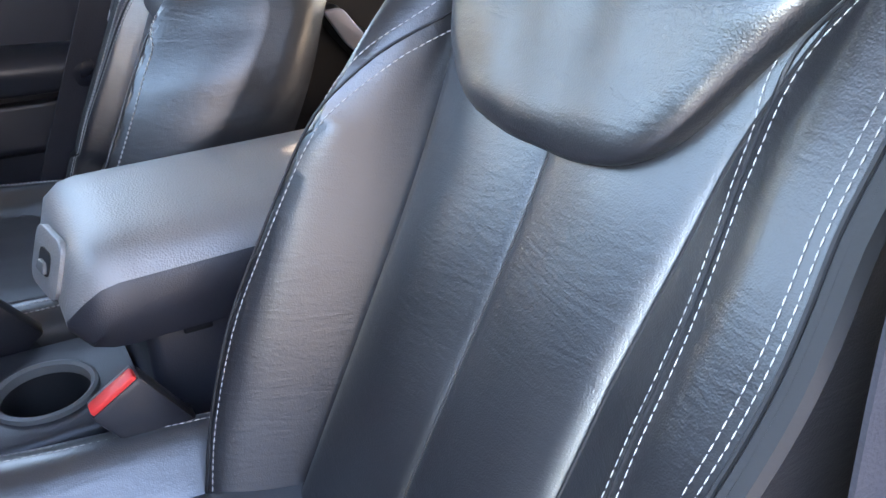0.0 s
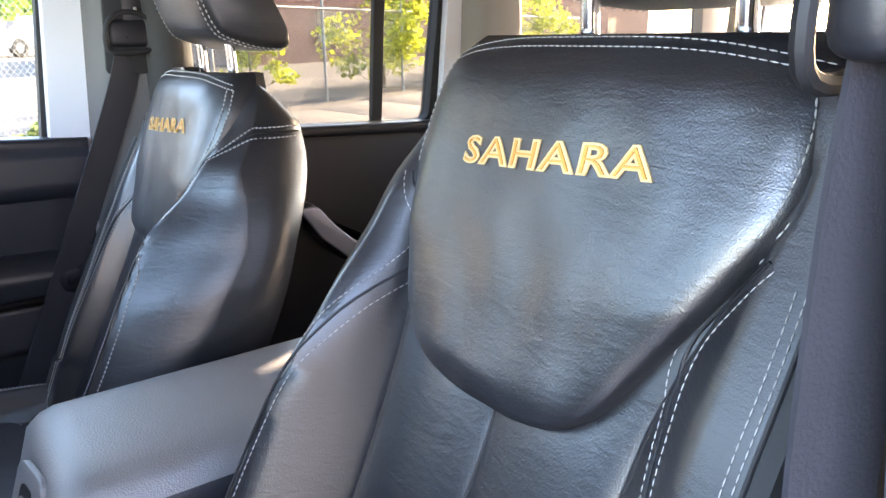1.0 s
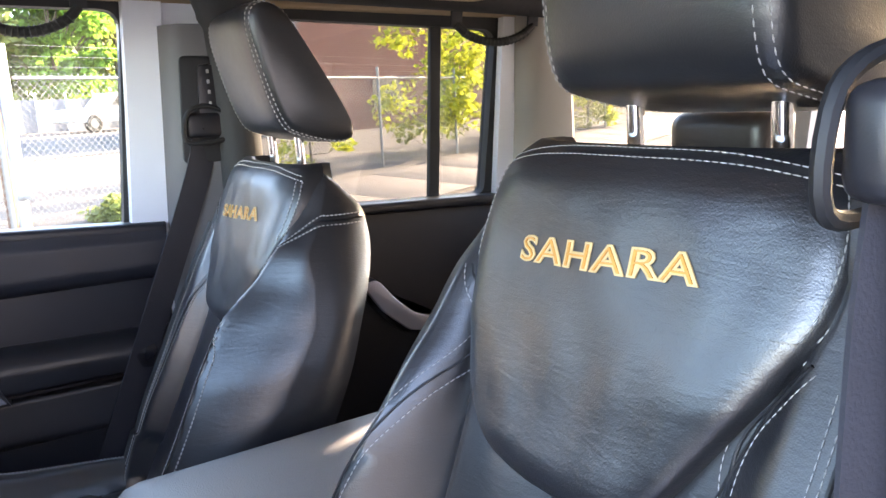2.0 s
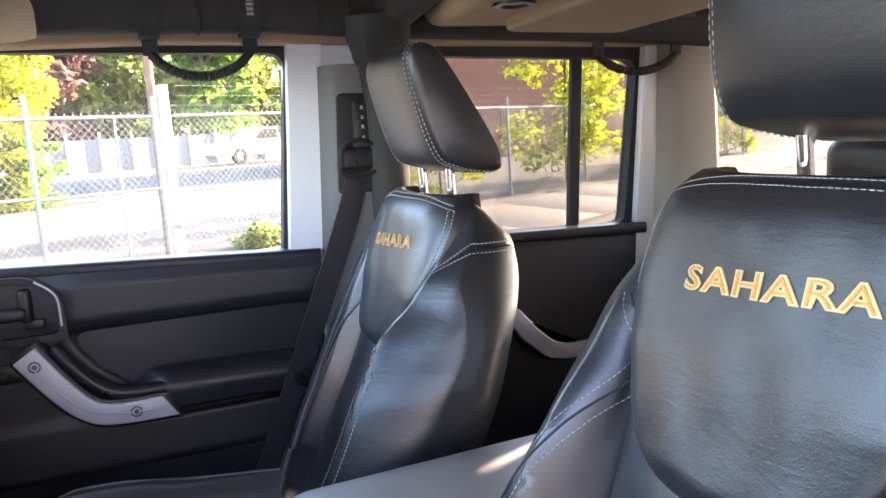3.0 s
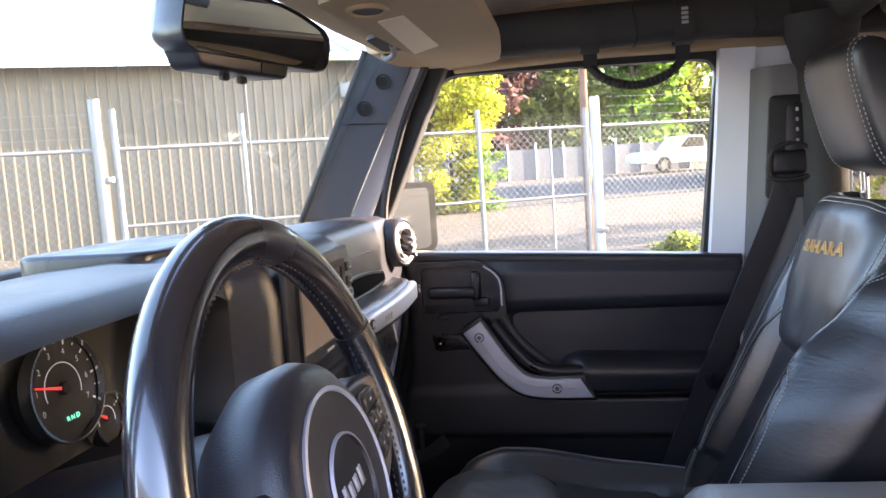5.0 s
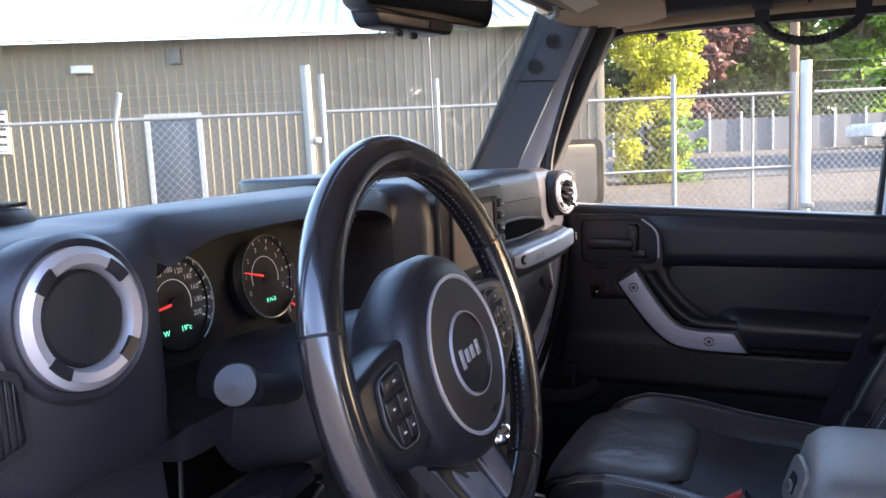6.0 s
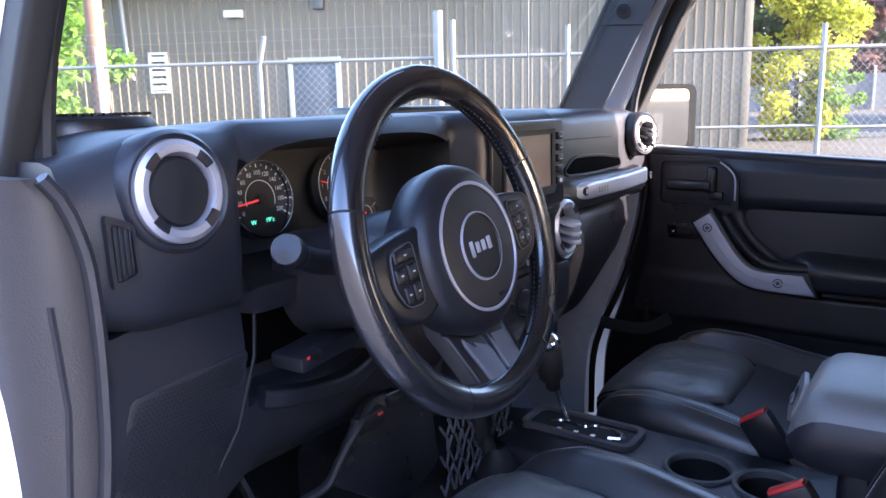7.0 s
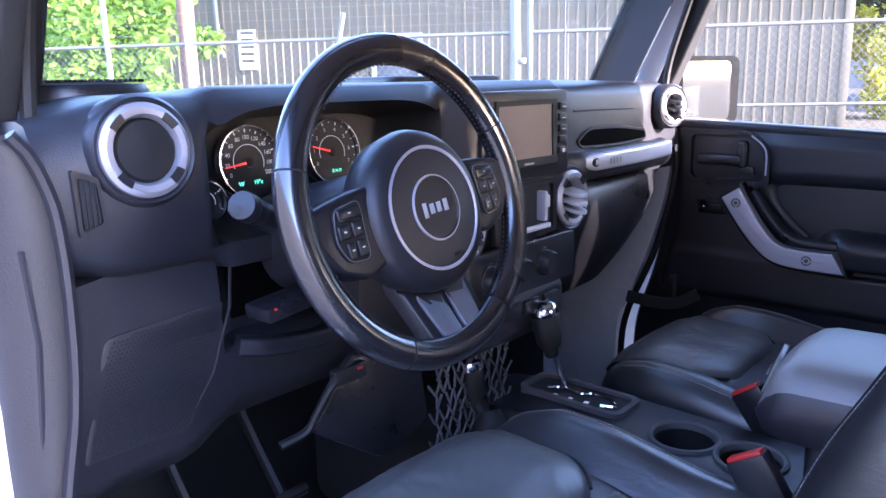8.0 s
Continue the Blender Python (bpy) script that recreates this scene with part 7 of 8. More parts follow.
def leaf_material(name, color):
    m = mat(name, color, 0.55, vary=0.35, vscale=3.0)
    n, l = m.node_tree.nodes, m.node_tree.links
    b = n["Principled BSDF"]
    t = n.new("ShaderNodeBsdfTranslucent")
    g = n.new("ShaderNodeNewGeometry")
    hv = n.new("ShaderNodeHueSaturation")
    mr = n.new("ShaderNodeMapRange")
    mr.inputs[3].default_value, mr.inputs[4].default_value = 0.6, 1.5
    l.new(g.outputs["Random Per Island"], mr.inputs[0])
    l.new(mr.outputs[0], hv.inputs["Value"])
    src = b.inputs["Base Color"].links[0].from_socket
    l.new(src, hv.inputs["Color"])
    l.new(hv.outputs[0], b.inputs["Base Color"])
    l.new(hv.outputs[0], t.inputs["Color"])
    mx = n.new("ShaderNodeMixShader")
    mx.inputs[0].default_value = 0.5
    l.new(b.outputs[0], mx.inputs[1])
    l.new(t.outputs[0], mx.inputs[2])
    l.new(mx.outputs[0], n["Material Output"].inputs[0])
    return m


LEAF_YELLOW = leaf_material("yellow_green_leaf", (0.40, 0.42, 0.04))
LEAF_GREEN = leaf_material("green_leaf", (0.17, 0.29, 0.035))
LEAF_DARK = leaf_material("dark_green_leaf", (0.055, 0.10, 0.03))
LEAF_RED = leaf_material("dull_red_leaf", (0.16, 0.085, 0.075))
LEAF_PALE = leaf_material("olive_leaf", (0.20, 0.23, 0.06))

# ground: one sheet, finer near the car, out to the horizon
bm = bmesh.new()
ticks = [-3000, -800, -250, -110, -70, -45, -32] + list(range(-24, 33, 2)) + [36, 42, 50, 60, 75, 110, 250, 800, 3000]
vs = [[bm.verts.new((x, y, ground_z(x, y) - 0.005)) for y in ticks] for x in ticks]
for i in range(len(ticks) - 1):
    for j in range(len(ticks) - 1):
        bm.faces.new((vs[i][j], vs[i + 1][j], vs[i + 1][j + 1], vs[i][j + 1]))
structure("ground", bm, GROUND, "sunlit pale gravel and dirt ground")
# unseen slab left of the car, its grey chosen for light bounced indoors
bm = box(bmesh.new(), (-14.0, -10.0, -0.1), (-0.95, 12.0, 0.008))
structure("driveway", bm, mat("bounce_slab_grey", (0.11, 0.11, 0.112), 0.9, vary=0.25, vscale=0.8, bump=0.6, bscale=120, bdist=0.006), "unseen grey ground slab added to set bounced light")
bm = bmesh.new()
rows = [[F(s, q, ground_z(*F(s, q, 0).xy) + 0.012) for q in (-8, -7, -6, -5, -3.2)] for s in range(-40, 42, 4)]
loft(bm, rows, closed=False)
structure("road", bm, ASPHALT, "worn grey asphalt beside the fence")
for i in range(-16, 16):
    bm = bmesh.new()
    s0, s1 = i * 1.8 + 0.01, i * 1.8 + 1.79
    prism(bm, [(s0, -2.9), (s1, -2.9), (s1, -1.0), (s0, -1.0)], 0.12, lambda u, v, d: F(u, v, ground_z(*F(u, v, 0).xy) - 0.05 + d), 0.01)
    o = obj_from("pavement_slab", bm, CONCRETE)
    if i == -16:
        pav = thing("pavement", "pale concrete pavement slabs along the fence", "pavement", kind="structure")
    o.parent = pav
bm = bmesh.new()
rows = [[F(s, q, ground_z(*F(s, q, 0).xy) + 0.014) for q in (9, 13, 17, 20)] for s in range(-46, 0, 4)]
loft(bm, rows, closed=False)
structure("parking_lot", bm, ASPHALT, "grey asphalt yard behind the fence")


# unseen wall added beside the driver: it blocks low sky and bounces sunlight
BLOCK_WALL = mat("block_wall_grey", (0.125, 0.130, 0.143), 0.8, vary=0.15, vscale=1.5, bump=0.3, bscale=30, bdist=0.004)
bm = box(bmesh.new(), (-7.3, -18.0, -0.1), (-7.0, 7.0, 4.4))
structure("house_wall", bm, BLOCK_WALL, "unseen grey wall added to block and bounce light")


# chain-link fence
def wire(bm, a, b, r):
    t = (b - a).normalized()
    u = t.cross(FN).normalized()
    w = u.cross(t)
    tri = [(0.0, 1.0), (0.87, -0.5), (-0.87, -0.5)]
    va = [bm.verts.new(a + u * x * r + w * y * r) for x, y in tri]
    vb = [bm.verts.new(b + u * x * r + w * y * r) for x, y in tri]
    for i in range(3):
        bm.faces.new((va[i], va[(i + 1) % 3], vb[(i + 1) % 3], vb[i]))


def chain_link(s0, s1, z0, z1, pitch=0.085, r=0.0027):
    bm = bmesh.new()
    h = z1 - z0
    k = 0.95
    n = int((s1 - s0 + h * k) / pitch)
    for i in range(n):
        a = s0 - h * k + i * pitch
        for q, flip in ((-0.004, 0), (0.004, 1)):
            lo, hi = max(a, s0), min(a + h * k, s1)
            if hi - lo < 0.02:
                continue
            za, zb = z0 + (lo - a) / k, z0 + (hi - a) / k
            if flip:
                wire(bm, F(s0 + s1 - lo, q, za), F(s0 + s1 - hi, q, zb), r)
            else:
                wire(bm, F(lo, q, za), F(hi, q, zb), r)
    m = int((s1 - s0) / 0.085)
    for i in range(m):
        s = s0 + (i + 0.5) * (s1 - s0) / m
        wire(bm, F(s - 0.012, 0, z1), F(s + 0.004, 0, z1 + 0.055), 0.003)
        wire(bm, F(s + 0.016, 0, z1), F(s + 0.004, 0, z1 + 0.055), 0.003)
    return bm


def bar(a, b, r, n=10):
    up = (0, 0, 1) if abs((Vector(b) - Vector(a)).normalized().z) < 0.9 else tuple(FN)
    return tube(bmesh.new(), [a, b], r, n, up=up)


RAILZ = 1.90
fence = thing("chain_link_fence", "galvanised chain-link fence with posts and top rail", "fence", at=tuple(F(0, 0, 0)))
fparts = []
SPANS = [(-26, -13), (-13, -0.12), (0.12, 1.56), (1.56, 4.25), (4.25, 5.50), (5.72, 9.5), (9.5, 18)]
for s0, s1 in SPANS:
    fparts.append(tagged(part("mesh_panel", chain_link(s0, s1, 0.30, RAILZ), MESH_WIRE, fence), kind="stuff"))
    fparts.append(part("top_rail", bar(F(s0, 0, RAILZ), F(s1, 0, RAILZ), 0.021), GALV, fence))
for s0, s1, z in ((0.12, 1.56, 1.06), (1.56, 4.25, 1.08), (4.25, 5.50, 1.12)):
    fparts.append(part("middle_rail", bar(F(s0, 0, z), F(s1, 0, z), 0.018), GALV, fence))
for s, top, r in ((1.56, 2.15, 0.028), (4.25, 2.21, 0.026), (5.50, 2.30, 0.032), (-4.2, 2.15, 0.028), (-7.2, 2.1, 0.028), (-10.2, 2.15, 0.028), (-13.2, 2.15, 0.028), (-17, 2.15, 0.028), (-21, 2.15, 0.028), (10.65, 2.8, 0.035), (13.5, 2.2, 0.028), (0.12, 2.13, 0.030), (0.62, 1.9, 0.014)):
    fparts.append(part("post", bar(F(s, 0, 0.1), F(s, 0, top), r, 12), GALV, fence))
fparts.append(part("gate_post", bar(F(5.66, 0, 0.1), F(5.66, 0, 2.40), 0.055, 16), GALV, fence, "thick galvanised gate post"))
bm = bmesh.new()
tube(bm, [F(7.70, 0, 0.1), F(7.69, 0, 1.86), F(7.60, -0.05, 2.18)], 0.028, 10, up=tuple(FN))
fparts.append(part("post", bm, GALV, fence))
bm = bmesh.new()
for i, s in enumerate((5.58, 5.60)):
    for z in (0.9, 1.6):
        box(bm, F(s, 0, z) - Vector((0.05, 0.05, 0.03)), F(s, 0, z) + Vector((0.05, 0.05, 0.03)), 0.008)
fparts.append(part("hinge", bm, GALV, fence))
for k, z in enumerate((2.02, 2.13, 2.24)):
    fparts.append(part("barbed_wire", bar(F(-26, -0.08 * k, z), F(-0.1, -0.08 * k, z), 0.0018, 5), GALV, fence))
    fparts.append(part("barbed_wire", bar(F(5.7, -0.08 * k, z), F(18, -0.08 * k, z), 0.0018, 5), GALV, fence))
fix(fence, *fparts)
wpst = thing("white_gate_post", "white painted steel gate post with a latch", "post")
bm = tube(bmesh.new(), [F(-0.02, 0, 0.1), F(-0.02, 0, 2.26)], 0.062, 16, up=tuple(FN))
part("shaft", bm, WHITEPOST, wpst)
bm = box(bmesh.new(), F(-0.02, -0.06, 0.60) - Vector((0.07, 0.07, 0.03)), F(-0.02, -0.06, 0.60) + Vector((0.07, 0.07, 0.03)), 0.01)
part("latch", bm, GALV, wpst)
for nm, s, q, r, top, lab in (("utility_pole", 0.03, 0.16, 0.05, 9.0, "rusty brown pole behind the gate post"), ("utility_pole", 9.72, 0.25, 0.10, 9.0, "brown timber utility pole by the fence")):
    bm = bmesh.new()
    b = F(s, q, 0)
    tube(bm, [b, b + Vector((0.01, 0, 3)), b + Vector((0, 0.02, top))], r, 16, up=tuple(FN), scale=[1.05, 1.0, 0.85])
    tagged(obj_from(nm, bm, TIMBER), lab, "pole")
bm = tube(bmesh.new(), [F(9.56, 0, 0.1), F(9.56, 0, 2.12)], 0.045, 12, up=tuple(FN))
tagged(obj_from("white_post", bm, WHITEPOST), "white plastic post beside the timber pole", "post")

# metal building behind the fence
shed = thing("metal_building", "tan ribbed metal building with pale roof sheets", "building", at=tuple(F(10, 8, 0.4)))
sp_ = []
S0, S1, Q0, EAVE = 0.42, 34.0, 6.5, 3.72
bm = bmesh.new()
ring = [F(S0, Q0, 0), F(S1, Q0, 0), F(S1, Q0 + 12, 0), F(S0, Q0 + 12, 0)]
loft(bm, [[p + Vector((0, 0, 0.2)) for p in ring], [p + Vector((0, 0, EAVE)) for p in ring]])
sp_.append(part("wall", bm, SIDING, shed))
bm = bmesh.new()
ov = [F(S0 - 0.8, Q0 - 0.50, 0), F(S1, Q0 - 0.50, 0), F(S1, Q0 + 6.2, 0), F(S0 - 0.8, Q0 + 6.2, 0)]
zz = [EAVE, EAVE, EAVE + 2.2, EAVE + 2.2]
loft(bm, [[p + Vector((0, 0, z)) for p, z in zip(ov, zz)], [p + Vector((0, 0, z + 0.08)) for p, z in zip(ov, zz)]])
roof = part("roof", bm, ROOFM, shed, "pale corrugated roof sheets")
sp_.append(roof)
bm = bmesh.new()
box(bm, (S0 - 0.8, -0.10, -0.14), (S1, 0.02, 0.0), 0.02)
bmesh.ops.transform(bm, matrix=Matrix(((FD.x, FN.x, 0, F(0, Q0 - 0.48, 0).x), (FD.y, FN.y, 0, F(0, Q0 - 0.48, 0).y), (0, 0, 1, EAVE + 0.10), (0, 0, 0, 1))), verts=bm.verts)
sp_.append(part("gutter", bm, mat("cream_gutter", (0.66, 0.60, 0.50), 0.5, vary=0.06), shed))
# roof ribs
tmpl = bmesh.new()
tube(tmpl, [Vector((0, 0, 0)), FN * 6.5 + Vector((0, 0, 2.2))], 0.028, 5)
rib_o = part("roof_rib", tmpl, ROOFM, shed)
rib_o.location = F(S0 - 0.75, Q0 - 0.48, EAVE + 0.09) - Vector((0, 0, 0))
sp_.append(rib_o)
for i in range(1, 64):
    o = new("roof_rib", rib_o.data)
    o.parent = shed
    o.location = F(S0 - 0.75 + 0.305 * i, Q0 - 0.48, EAVE + 0.09)
    sp_.append(o)
# wall ribs, one piece each
tmpl = bmesh.new()
pr = [(-0.026, 0.0), (-0.015, -0.032), (0.015, -0.032), (0.026, 0.0)]
loft(tmpl, [[FD * a + FN * b + Vector((0, 0, z)) for a, b in pr] for z in (0.25, EAVE)])
rib_w = part("siding_rib", tmpl, RIB, shed)
rib_w.location = F(S0 + 0.04, Q0 - 0.001, 0)
sp_.append(rib_w)
for i in range(1, 150):
    o = new("siding_rib", rib_w.data)
    o.parent = shed
    o.location = F(S0 + 0.04 + 0.18 * i, Q0 - 0.001, 0)
    sp_.append(o)
# corner trim, door, louvre, lamps, downpipe
fm = lambda s, z: (lambda u, v, d: F(s + u, Q0 - 0.002 - d, z + v))
bm = prism(bmesh.new(), [(-0.10, 0.25), (0.06, 0.25), (0.06, EAVE), (-0.10, EAVE)], 0.05, fm(S0, 0), 0.01)
sp_.append(part("corner_trim", bm, RIB, shed))
bm = prism(bmesh.new(), [(-0.44, 0.30), (0.44, 0.30), (0.44, 2.26), (-0.44, 2.26)], 0.06, fm(8.66, 0), 0.01)
dr = part("door", bm, mat("dark_blue_grey_door", (0.06, 0.068, 0.085), 0.45, vary=0.2, vscale=3), shed, "dark blue-grey steel door")
sp_.append(dr)
bm = ring_plate(bmesh.new(), [(-0.52, 0.28), (0.52, 0.28), (0.52, 2.36), (-0.52, 2.36)], [(-0.43, 0.31), (0.43, 0.31), (0.43, 2.25), (-0.43, 2.25)], 0.085, fm(8.66, 0))
sp_.append(part("door_frame", bm, mat("grey_steel_frame", (0.30, 0.31, 0.33), 0.5, vary=0.1), shed))
bm = ring_plate(bmesh.new(), [(-0.19, 1.74), (0.19, 1.74), (0.19, 2.54), (-0.19, 2.54)], [(-0.15, 1.79), (0.15, 1.79), (0.15, 2.49), (-0.15, 2.49)], 0.08, fm(11.82, 0))
lou = part("louvre", bm, WHITEPOST, shed, "white louvred vent")
sp_.append(lou)
for k in range(5):
    bm = prism(bmesh.new(), [(-0.155, 1.80 + 0.14 * k), (0.155, 1.80 + 0.14 * k), (0.155, 1.89 + 0.14 * k), (-0.155, 1.89 + 0.14 * k)], 0.04, lambda u, v, d: F(11.82 + u, Q0 - 0.03 - d - 0.25 * (1.9 + 0.14 * k - v), v))
    part("blade", bm, WHITEPOST, lou)
for s, z, w, h, mt in ((8.52, 3.40, 0.10, 0.14, GREY), (10.30, 3.22, 0.09, 0.07, WHITEPOST), (10.12, 3.22, 0.09, 0.07, WHITEPOST), (1.58, 3.18, 0.15, 0.14, GALV)):
    bm = prism(bmesh.new(), [(-w, -h), (w, -h), (w, h), (-w, h)], 0.14, fm(s, z), 0.02)
    sp_.append(part("wall_lamp", bm, mt, shed))
bm = tube(bmesh.new(), [F(12.45, Q0 - 0.12, 3.6), F(12.40, Q0 - 0.12, 2.2), F(12.32, Q0 - 0.12, 2.0)], 0.045, 10, up=tuple(FN))
sp_.append(part("downpipe", bm, GALV, shed))
fix(shed, *sp_)


# ---------- plants ----------
def crown_mesh(clumps, per, size, seed, droop=0.3):
    """Leaves in clumps: each clump is (centre, radii)."""
    rng = random.Random(seed)
    verts, faces = [], []
    for c, rad in clumps:
        for _ in range(per):
            v = Vector((rng.gauss(0, 1), rng.gauss(0, 1), rng.gauss(0, 1)))
            v = v.normalized() * rng.uniform(0.35, 1.0) ** 0.6
            p = Vector(c) + Vector((v.x * rad[0], v.y * rad[1], v.z * rad[2]))
            s = size * rng.uniform(0.6, 1.4)
            ax = Vector((rng.gauss(0, 1), rng.gauss(0, 1), rng.gauss(0, 0.6) - droop)).normalized()
            sd = ax.cross(Vector((rng.gauss(0, 1), rng.gauss(0, 1), rng.gauss(0, 1)))).normalized()
            nn = ax.cross(sd)
            i = len(verts)
            verts += [p, p + ax * s * 0.5 + sd * s * 0.32 + nn * s * 0.08, p + ax * s, p + ax * s * 0.5 - sd * s * 0.32 + nn * s * 0.08]
            faces += [(i, i + 1, i + 2), (i, i + 2, i + 3)]
    me = bpy.data.meshes.new("crown")
    me.from_pydata([tuple(v) for v in verts], [], faces)
    return me


def tree(name, label, base, height, spread, leaf, size, nclump, per, seed, trunk=0.10, low=0.25, shape=1.0):
    th = thing(name, label, "tree" if height > 2.5 else "bush", at=tuple(base))
    rng = random.Random(seed)
    base = Vector(base)
    bm = bmesh.new()
    top = base + Vector((rng.uniform(-0.1, 0.1) * spread, rng.uniform(-0.1, 0.1) * spread, height * 0.8))
    pts = smooth_path([base, base.lerp(top, 0.35) + Vector((0.05 * spread, 0, 0)), base.lerp(top, 0.7), top], 4)
    tube(bm, pts, trunk, 8, up=(1, 0, 0), scale=[1 - 0.8 * i / (len(pts) - 1) for i in range(len(pts))])
    clumps = []
    for i in range(nclump):
        t = low + (1 - low) * (i + rng.random()) / nclump
        w = spread * (math.sin(math.pi * min(1, (0.12 + 0.85 * (t - low) / (1 - low)))) ** 0.7) * shape
        a = rng.uniform(0, 2 * math.pi)
        r = w * math.sqrt(rng.random())
        c = base + Vector((r * math.cos(a), r * math.sin(a), height * t))
        k = rng.uniform(0.55, 1.15) * spread * 0.32
        clumps.append((c, (k, k, k * rng.uniform(0.6, 1.0))))
        root = pts[min(len(pts) - 1, int(len(pts) * t * 0.75))]
        if i % 2 == 0:
            tube(bm, [root, root.lerp(c, 0.5) + Vector((0, 0, -0.05 * height)), c], trunk * 0.28, 5, up=(0.3, 1, 0), scale=[1, 0.7, 0.3])
    tr = part("trunk", bm, BARK, th)
    me = crown_mesh(clumps, per, size, seed + 1)
    me.materials.append(leaf)
    cr = new("crown", me)
    cr.parent = th
    tagged(cr, kind="stuff")
    fix(th, tr, cr)
    return th


def gz(s, q):
    p = F(s, q, 0)
    return F(s, q, ground_z(p.x, p.y))


tree("shrub_tree", "tall yellow-green shrub behind the fence", gz(-1.45, 9.0), 4.3, 1.25, LEAF_YELLOW, 0.12, 60, 230, 11, 0.06, 0.02)
tree("shrub_tree", "green undergrowth beside the tall shrub", gz(-2.1, 8.8), 1.5, 0.8, LEAF_GREEN, 0.10, 20, 130, 12, 0.04, 0.02)
tree("bush", "leafy green bush by the timber pole", gz(12.6, 2.6), 3.4, 1.7, LEAF_GREEN, 0.14, 60, 260, 13, 0.05, 0.02)
tree("bush", "leafy green bush by the building", gz(15.4, 3.2), 3.6, 1.9, LEAF_GREEN, 0.14, 60, 260, 14, 0.05, 0.02)
tree("climbing_shrub", "bright yellow-green sapling growing through the fence", gz(-10.6, 0.7), 4.4, 1.5, LEAF_YELLOW, 0.15, 54, 80, 15, 0.05, 0.10)
tree("climbing_shrub", "bright yellow-green sapling growing through the fence", gz(-15.0, 0.5), 2.6, 1.3, LEAF_YELLOW, 0.15, 26, 70, 16, 0.05, 0.05)
tree("climbing_shrub", "low yellow-green shoots at the fence foot", gz(-5.6, 0.4), 1.3, 0.8, LEAF_YELLOW, 0.10, 12, 80, 17, 0.03, 0.05)
tree("climbing_shrub", "bright yellow-green sapling by the rear windows", gz(-20.5, 0.4), 2.4, 1.5, LEAF_YELLOW, 0.16, 26, 70, 18, 0.05, 0.05)
tree("bush", "dry weeds at the fence foot", gz(-1.0, -0.3), 0.22, 0.42, LEAF_PALE, 0.08, 12, 80, 19, 0.02, 0.05)
far = [(-13.5, 34, 8.5, 3.2, LEAF_RED, 21), (-8.5, 38, 10, 3.6, LEAF_DARK, 22), (-19, 36, 9.5, 3.6, LEAF_PALE, 23), (-24.5, 35, 9, 3.4, LEAF_GREEN, 24), (-4.5, 42, 11, 4.0, LEAF_GREEN, 25),
       (-31, 38, 11, 4.0, LEAF_PALE, 26), (-16, 46, 13, 4.5, LEAF_DARK, 27), (-26, 48, 13, 5.0, LEAF_DARK, 28), (-1.0, 48, 13, 4.5, LEAF_DARK, 29), (-36, 46, 12, 5, LEAF_GREEN, 30), (-8, 52, 14, 5, LEAF_PALE, 31)]
for s, q, h, w, lf, sd in far:
    tree("yard_tree", {LEAF_RED: "dull red-leaved tree across the yard", LEAF_DARK: "dark green tree across the yard", LEAF_GREEN: "green tree across the yard"}.get(lf, "olive yellow tree across the yard"), gz(s, q), h, w, lf, 0.50, 52, 170, sd, 0.22, 0.12)

# grey panel fence across the yard, with white posts
pf = thing("panel_fence", "grey panel fence with white posts across the yard", "fence", at=tuple(gz(-10.5, 22)))
pl = []
PANEL_GREY = mat("grey_fence_panel", (0.17, 0.175, 0.19), 0.7, vary=0.1, vscale=1.0, random_tint=0.12)
for i in range(12):
    s0 = -20.0 + 1.45 * i
    bm = prism(bmesh.new(), [(s0, 0.0), (s0 + 1.38, 0.0), (s0 + 1.38, 1.42), (s0, 1.42)], 0.05, lambda u, v, d: F(u, 24 - d, gz(-10, 24).z + v))
    pl.append(part("panel", bm, PANEL_GREY, pf))
    pl.append(part("post", tube(bmesh.new(), [F(s0 - 0.03, 23.9, 0.7), F(s0 - 0.03, 23.9, 2.55)], 0.05, 8, up=tuple(FN)), WHITEPOST, pf))
fix(pf, *pl)


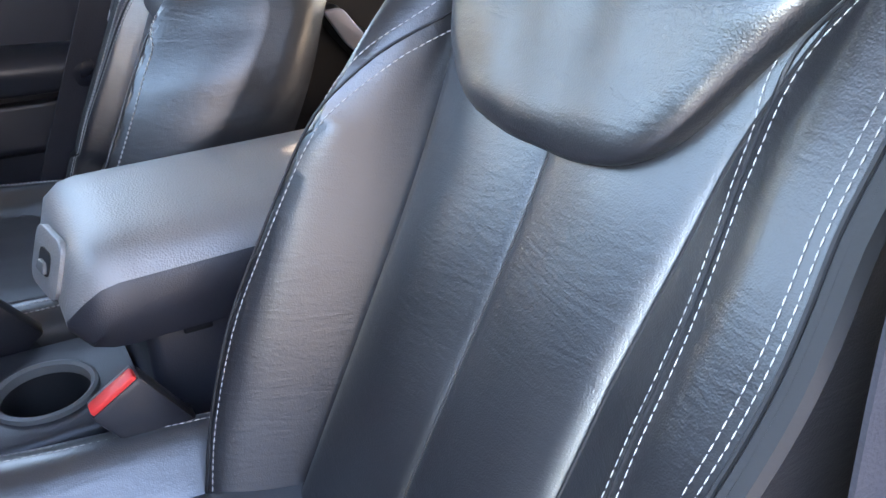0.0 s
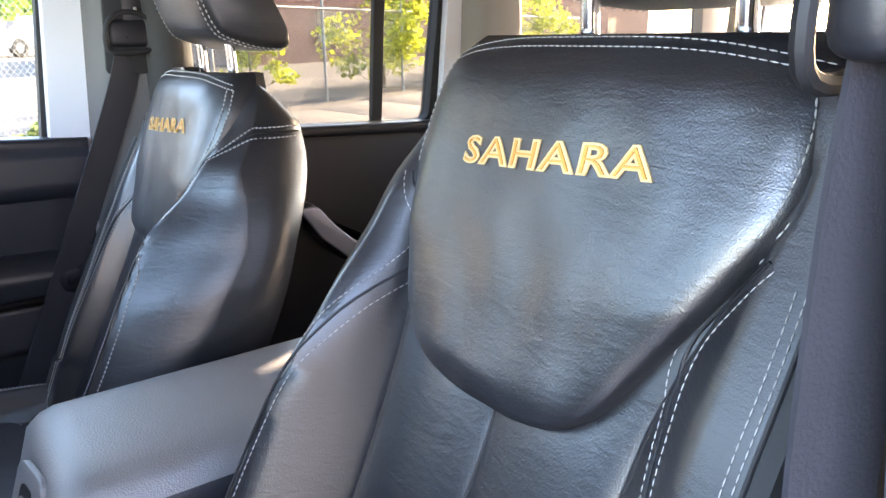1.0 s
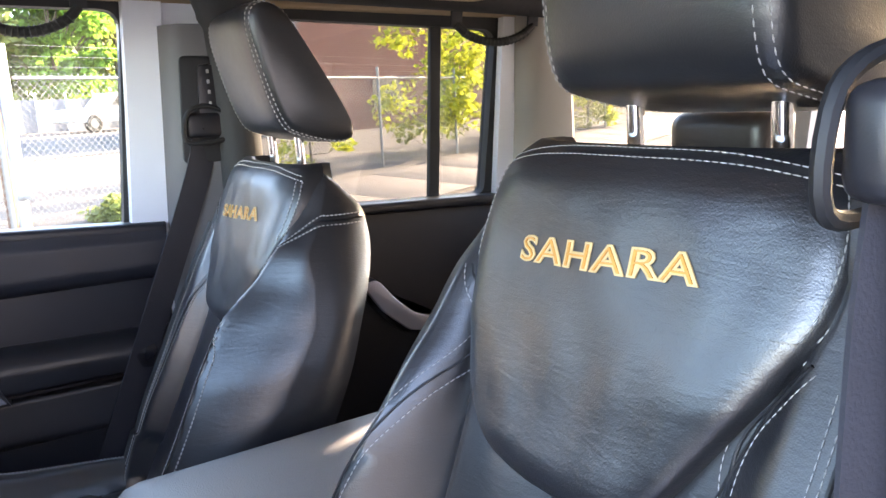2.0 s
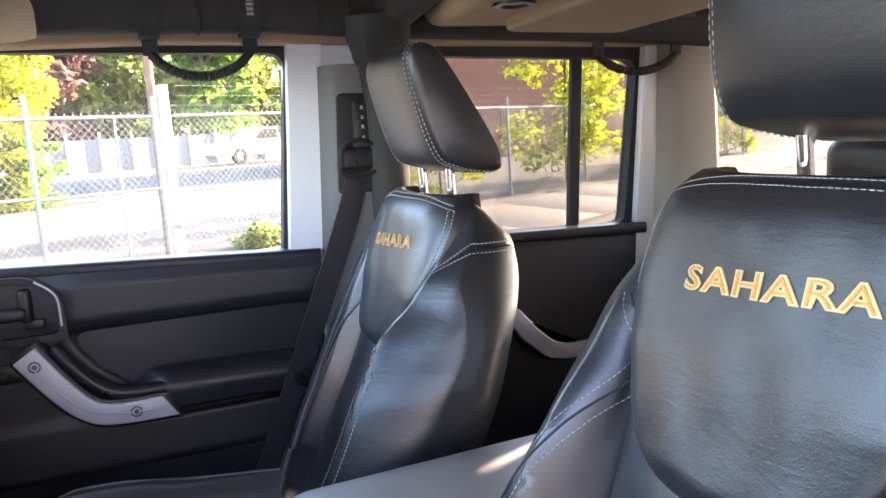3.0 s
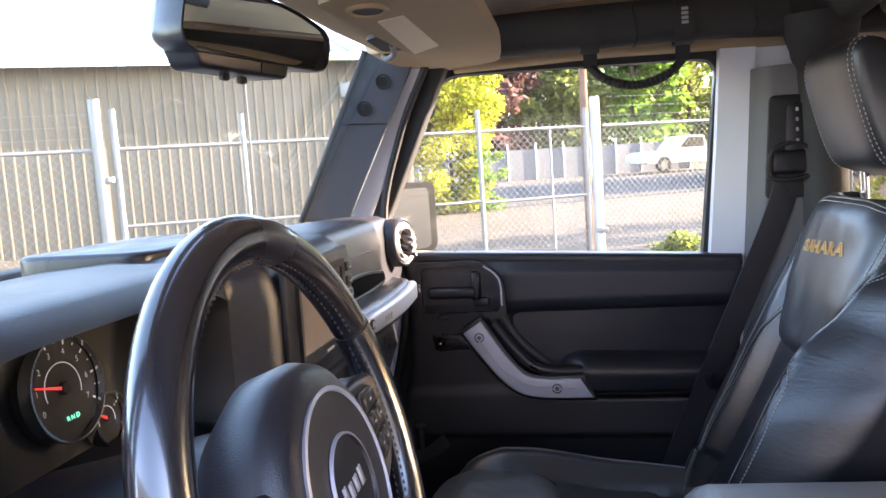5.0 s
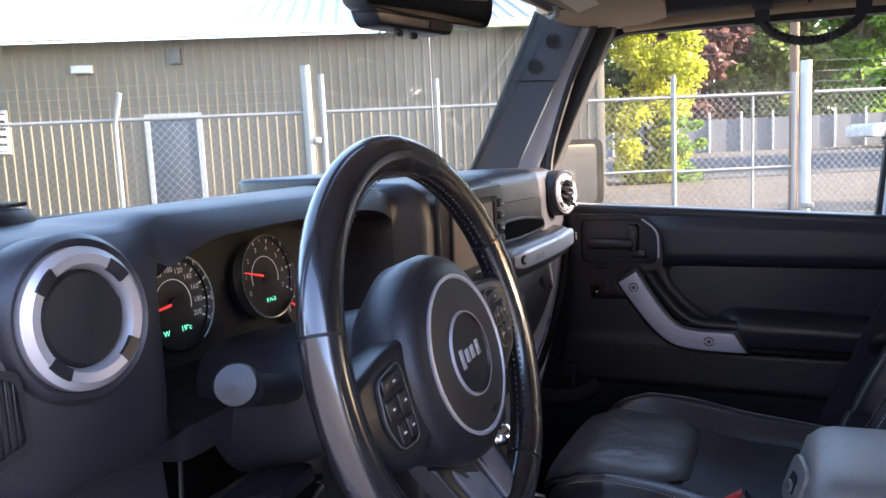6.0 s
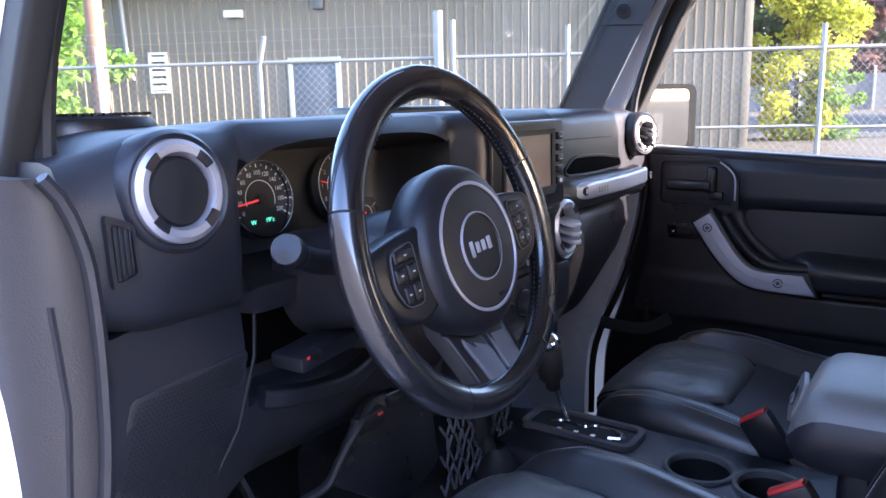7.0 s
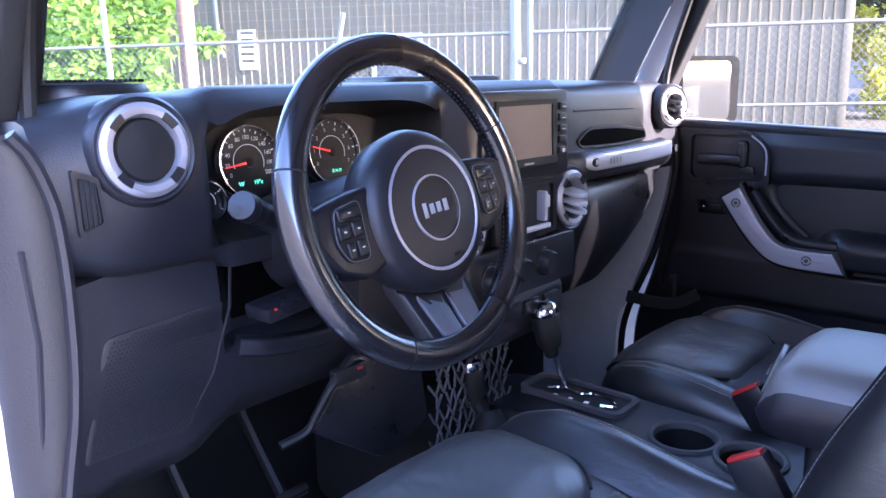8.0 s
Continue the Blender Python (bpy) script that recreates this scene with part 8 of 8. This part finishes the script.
# white pickup
def pickup(s, q):
    g = gz(s, q)
    th = thing("pickup_truck", "white pickup truck parked across the yard", "car", at=tuple(g))
    M = Matrix(((FD.x, FN.x, 0, g.x), (FD.y, FN.y, 0, g.y), (0, 0, 1, g.z), (0, 0, 0, 1)))
    ps = []

    def pp(name, bm, material, parent=th):
        bmesh.ops.transform(bm, matrix=M, verts=bm.verts)
        o = part(name, bm, material, parent)
        if parent == th:
            ps.append(o)
        return o
    side = lambda u, v, d: Vector((u, -0.9 + d, v))
    body = [(-2.65, 0.50), (-2.70, 0.98), (-0.75, 1.02), (-0.70, 1.02), (1.0, 1.02), (2.35, 0.98), (2.62, 0.85), (2.62, 0.45), (2.15, 0.42), (1.3, 0.42), (-1.25, 0.42), (-2.1, 0.42)]
    pp("body", prism(bmesh.new(), rounded(body, 0.06, 3), 1.8, side, 0.05), WHITEPOST)
    cab = [(-0.75, 1.02), (-0.62, 1.62), (0.35, 1.64), (1.02, 1.04)]
    cb = pp("cab", prism(bmesh.new(), rounded(cab, 0.08, 3), 1.5, lambda u, v, d: Vector((u, -0.75 + d, v)), 0.06), WHITEPOST)
    pp("side_window", prism(bmesh.new(), rounded([(-0.60, 1.10), (-0.52, 1.52), (0.28, 1.54), (0.72, 1.10)], 0.05, 3), 0.02, lambda u, v, d: Vector((u, -0.745 - d, v))), GAUGE, cb)
    for x in (-1.68, 1.72):
        m = M @ frame_at((x, -0.90, 0.36), (0, -1, 0))
        bm = revolve(bmesh.new(), [(0.20, -0.2), (0.36, -0.2), (0.37, 0.0), (0.34, 0.03), (0.22, 0.03)], m, 24)
        ty = part("tyre", bm, RUBBER, th)
        ps.append(ty)
        part("rim", disc(bmesh.new(), m, 0.21, -0.1, 0.015, 20, 0.02), GALV, ty)
    fix(th, *ps)


pickup(-17.8, 21.5)

# brick building towards the rear
brick = thing("brick_building", "red brick building beyond the rear fence", "building", at=(34, -30, 0.5))
bp = []
BO, BX = Vector((34.0, -30.0, 0)), Vector((-0.41, 0.91, 0)).normalized()
BN = Vector((BX.y, -BX.x, 0))
B = lambda u, v, d: BO + BX * u - BN * d + Vector((0, 0, v))
bm = bmesh.new()
ring = [B(-22, 0, 0), B(23, 0, 0), B(23, 0, -8), B(-22, 0, -8)]
loft(bm, [[p + Vector((0, 0, 0.2)) for p in ring], [p + Vector((0, 0, 8.5)) for p in ring]])
bp.append(part("wall", bm, MORTAR, brick))
verts, faces = [], []
for r in range(110):
    z = 0.3 + 0.0745 * r
    for c in range(184):
        u = -21.8 + 0.2425 * c + (0.121 if r % 2 else 0)
        i = len(verts)
        for dd in (0.0, 0.012):
            verts += [tuple(B(u, z, dd)), tuple(B(u + 0.23, z, dd)), tuple(B(u + 0.23, z + 0.064, dd)), tuple(B(u, z + 0.064, dd))]
        faces += [(i + 4, i + 5, i + 6, i + 7), (i, i + 1, i + 5, i + 4), (i + 2, i + 3, i + 7, i + 6)]
me = bpy.data.meshes.new("brickwork")
me.from_pydata(verts, [], faces)
me.materials.append(BRICK)
bw = new("brickwork", me)
bw.parent = brick
tagged(bw, kind="stuff")
bp.append(bw)
for u in (-14, -9.5, -5, -0.5, 4, 8.5, 13, 17.5):
    bm = prism(bmesh.new(), [(u, 1.3), (u + 1.7, 1.3), (u + 1.7, 2.3), (u, 2.3)], 0.02, lambda a, b, d: B(a, b, 0.014 + d))
    wd = part("window", bm, GAUGE, brick)
    bp.append(wd)
    bm = prism(bmesh.new(), [(u - 0.1, 1.18), (u + 1.8, 1.18), (u + 1.8, 1.3), (u - 0.1, 1.3)], 0.08, lambda a, b, d: B(a, b, 0.014 + d))
    part("sill", bm, CONCRETE, wd)
fix(brick, *bp)
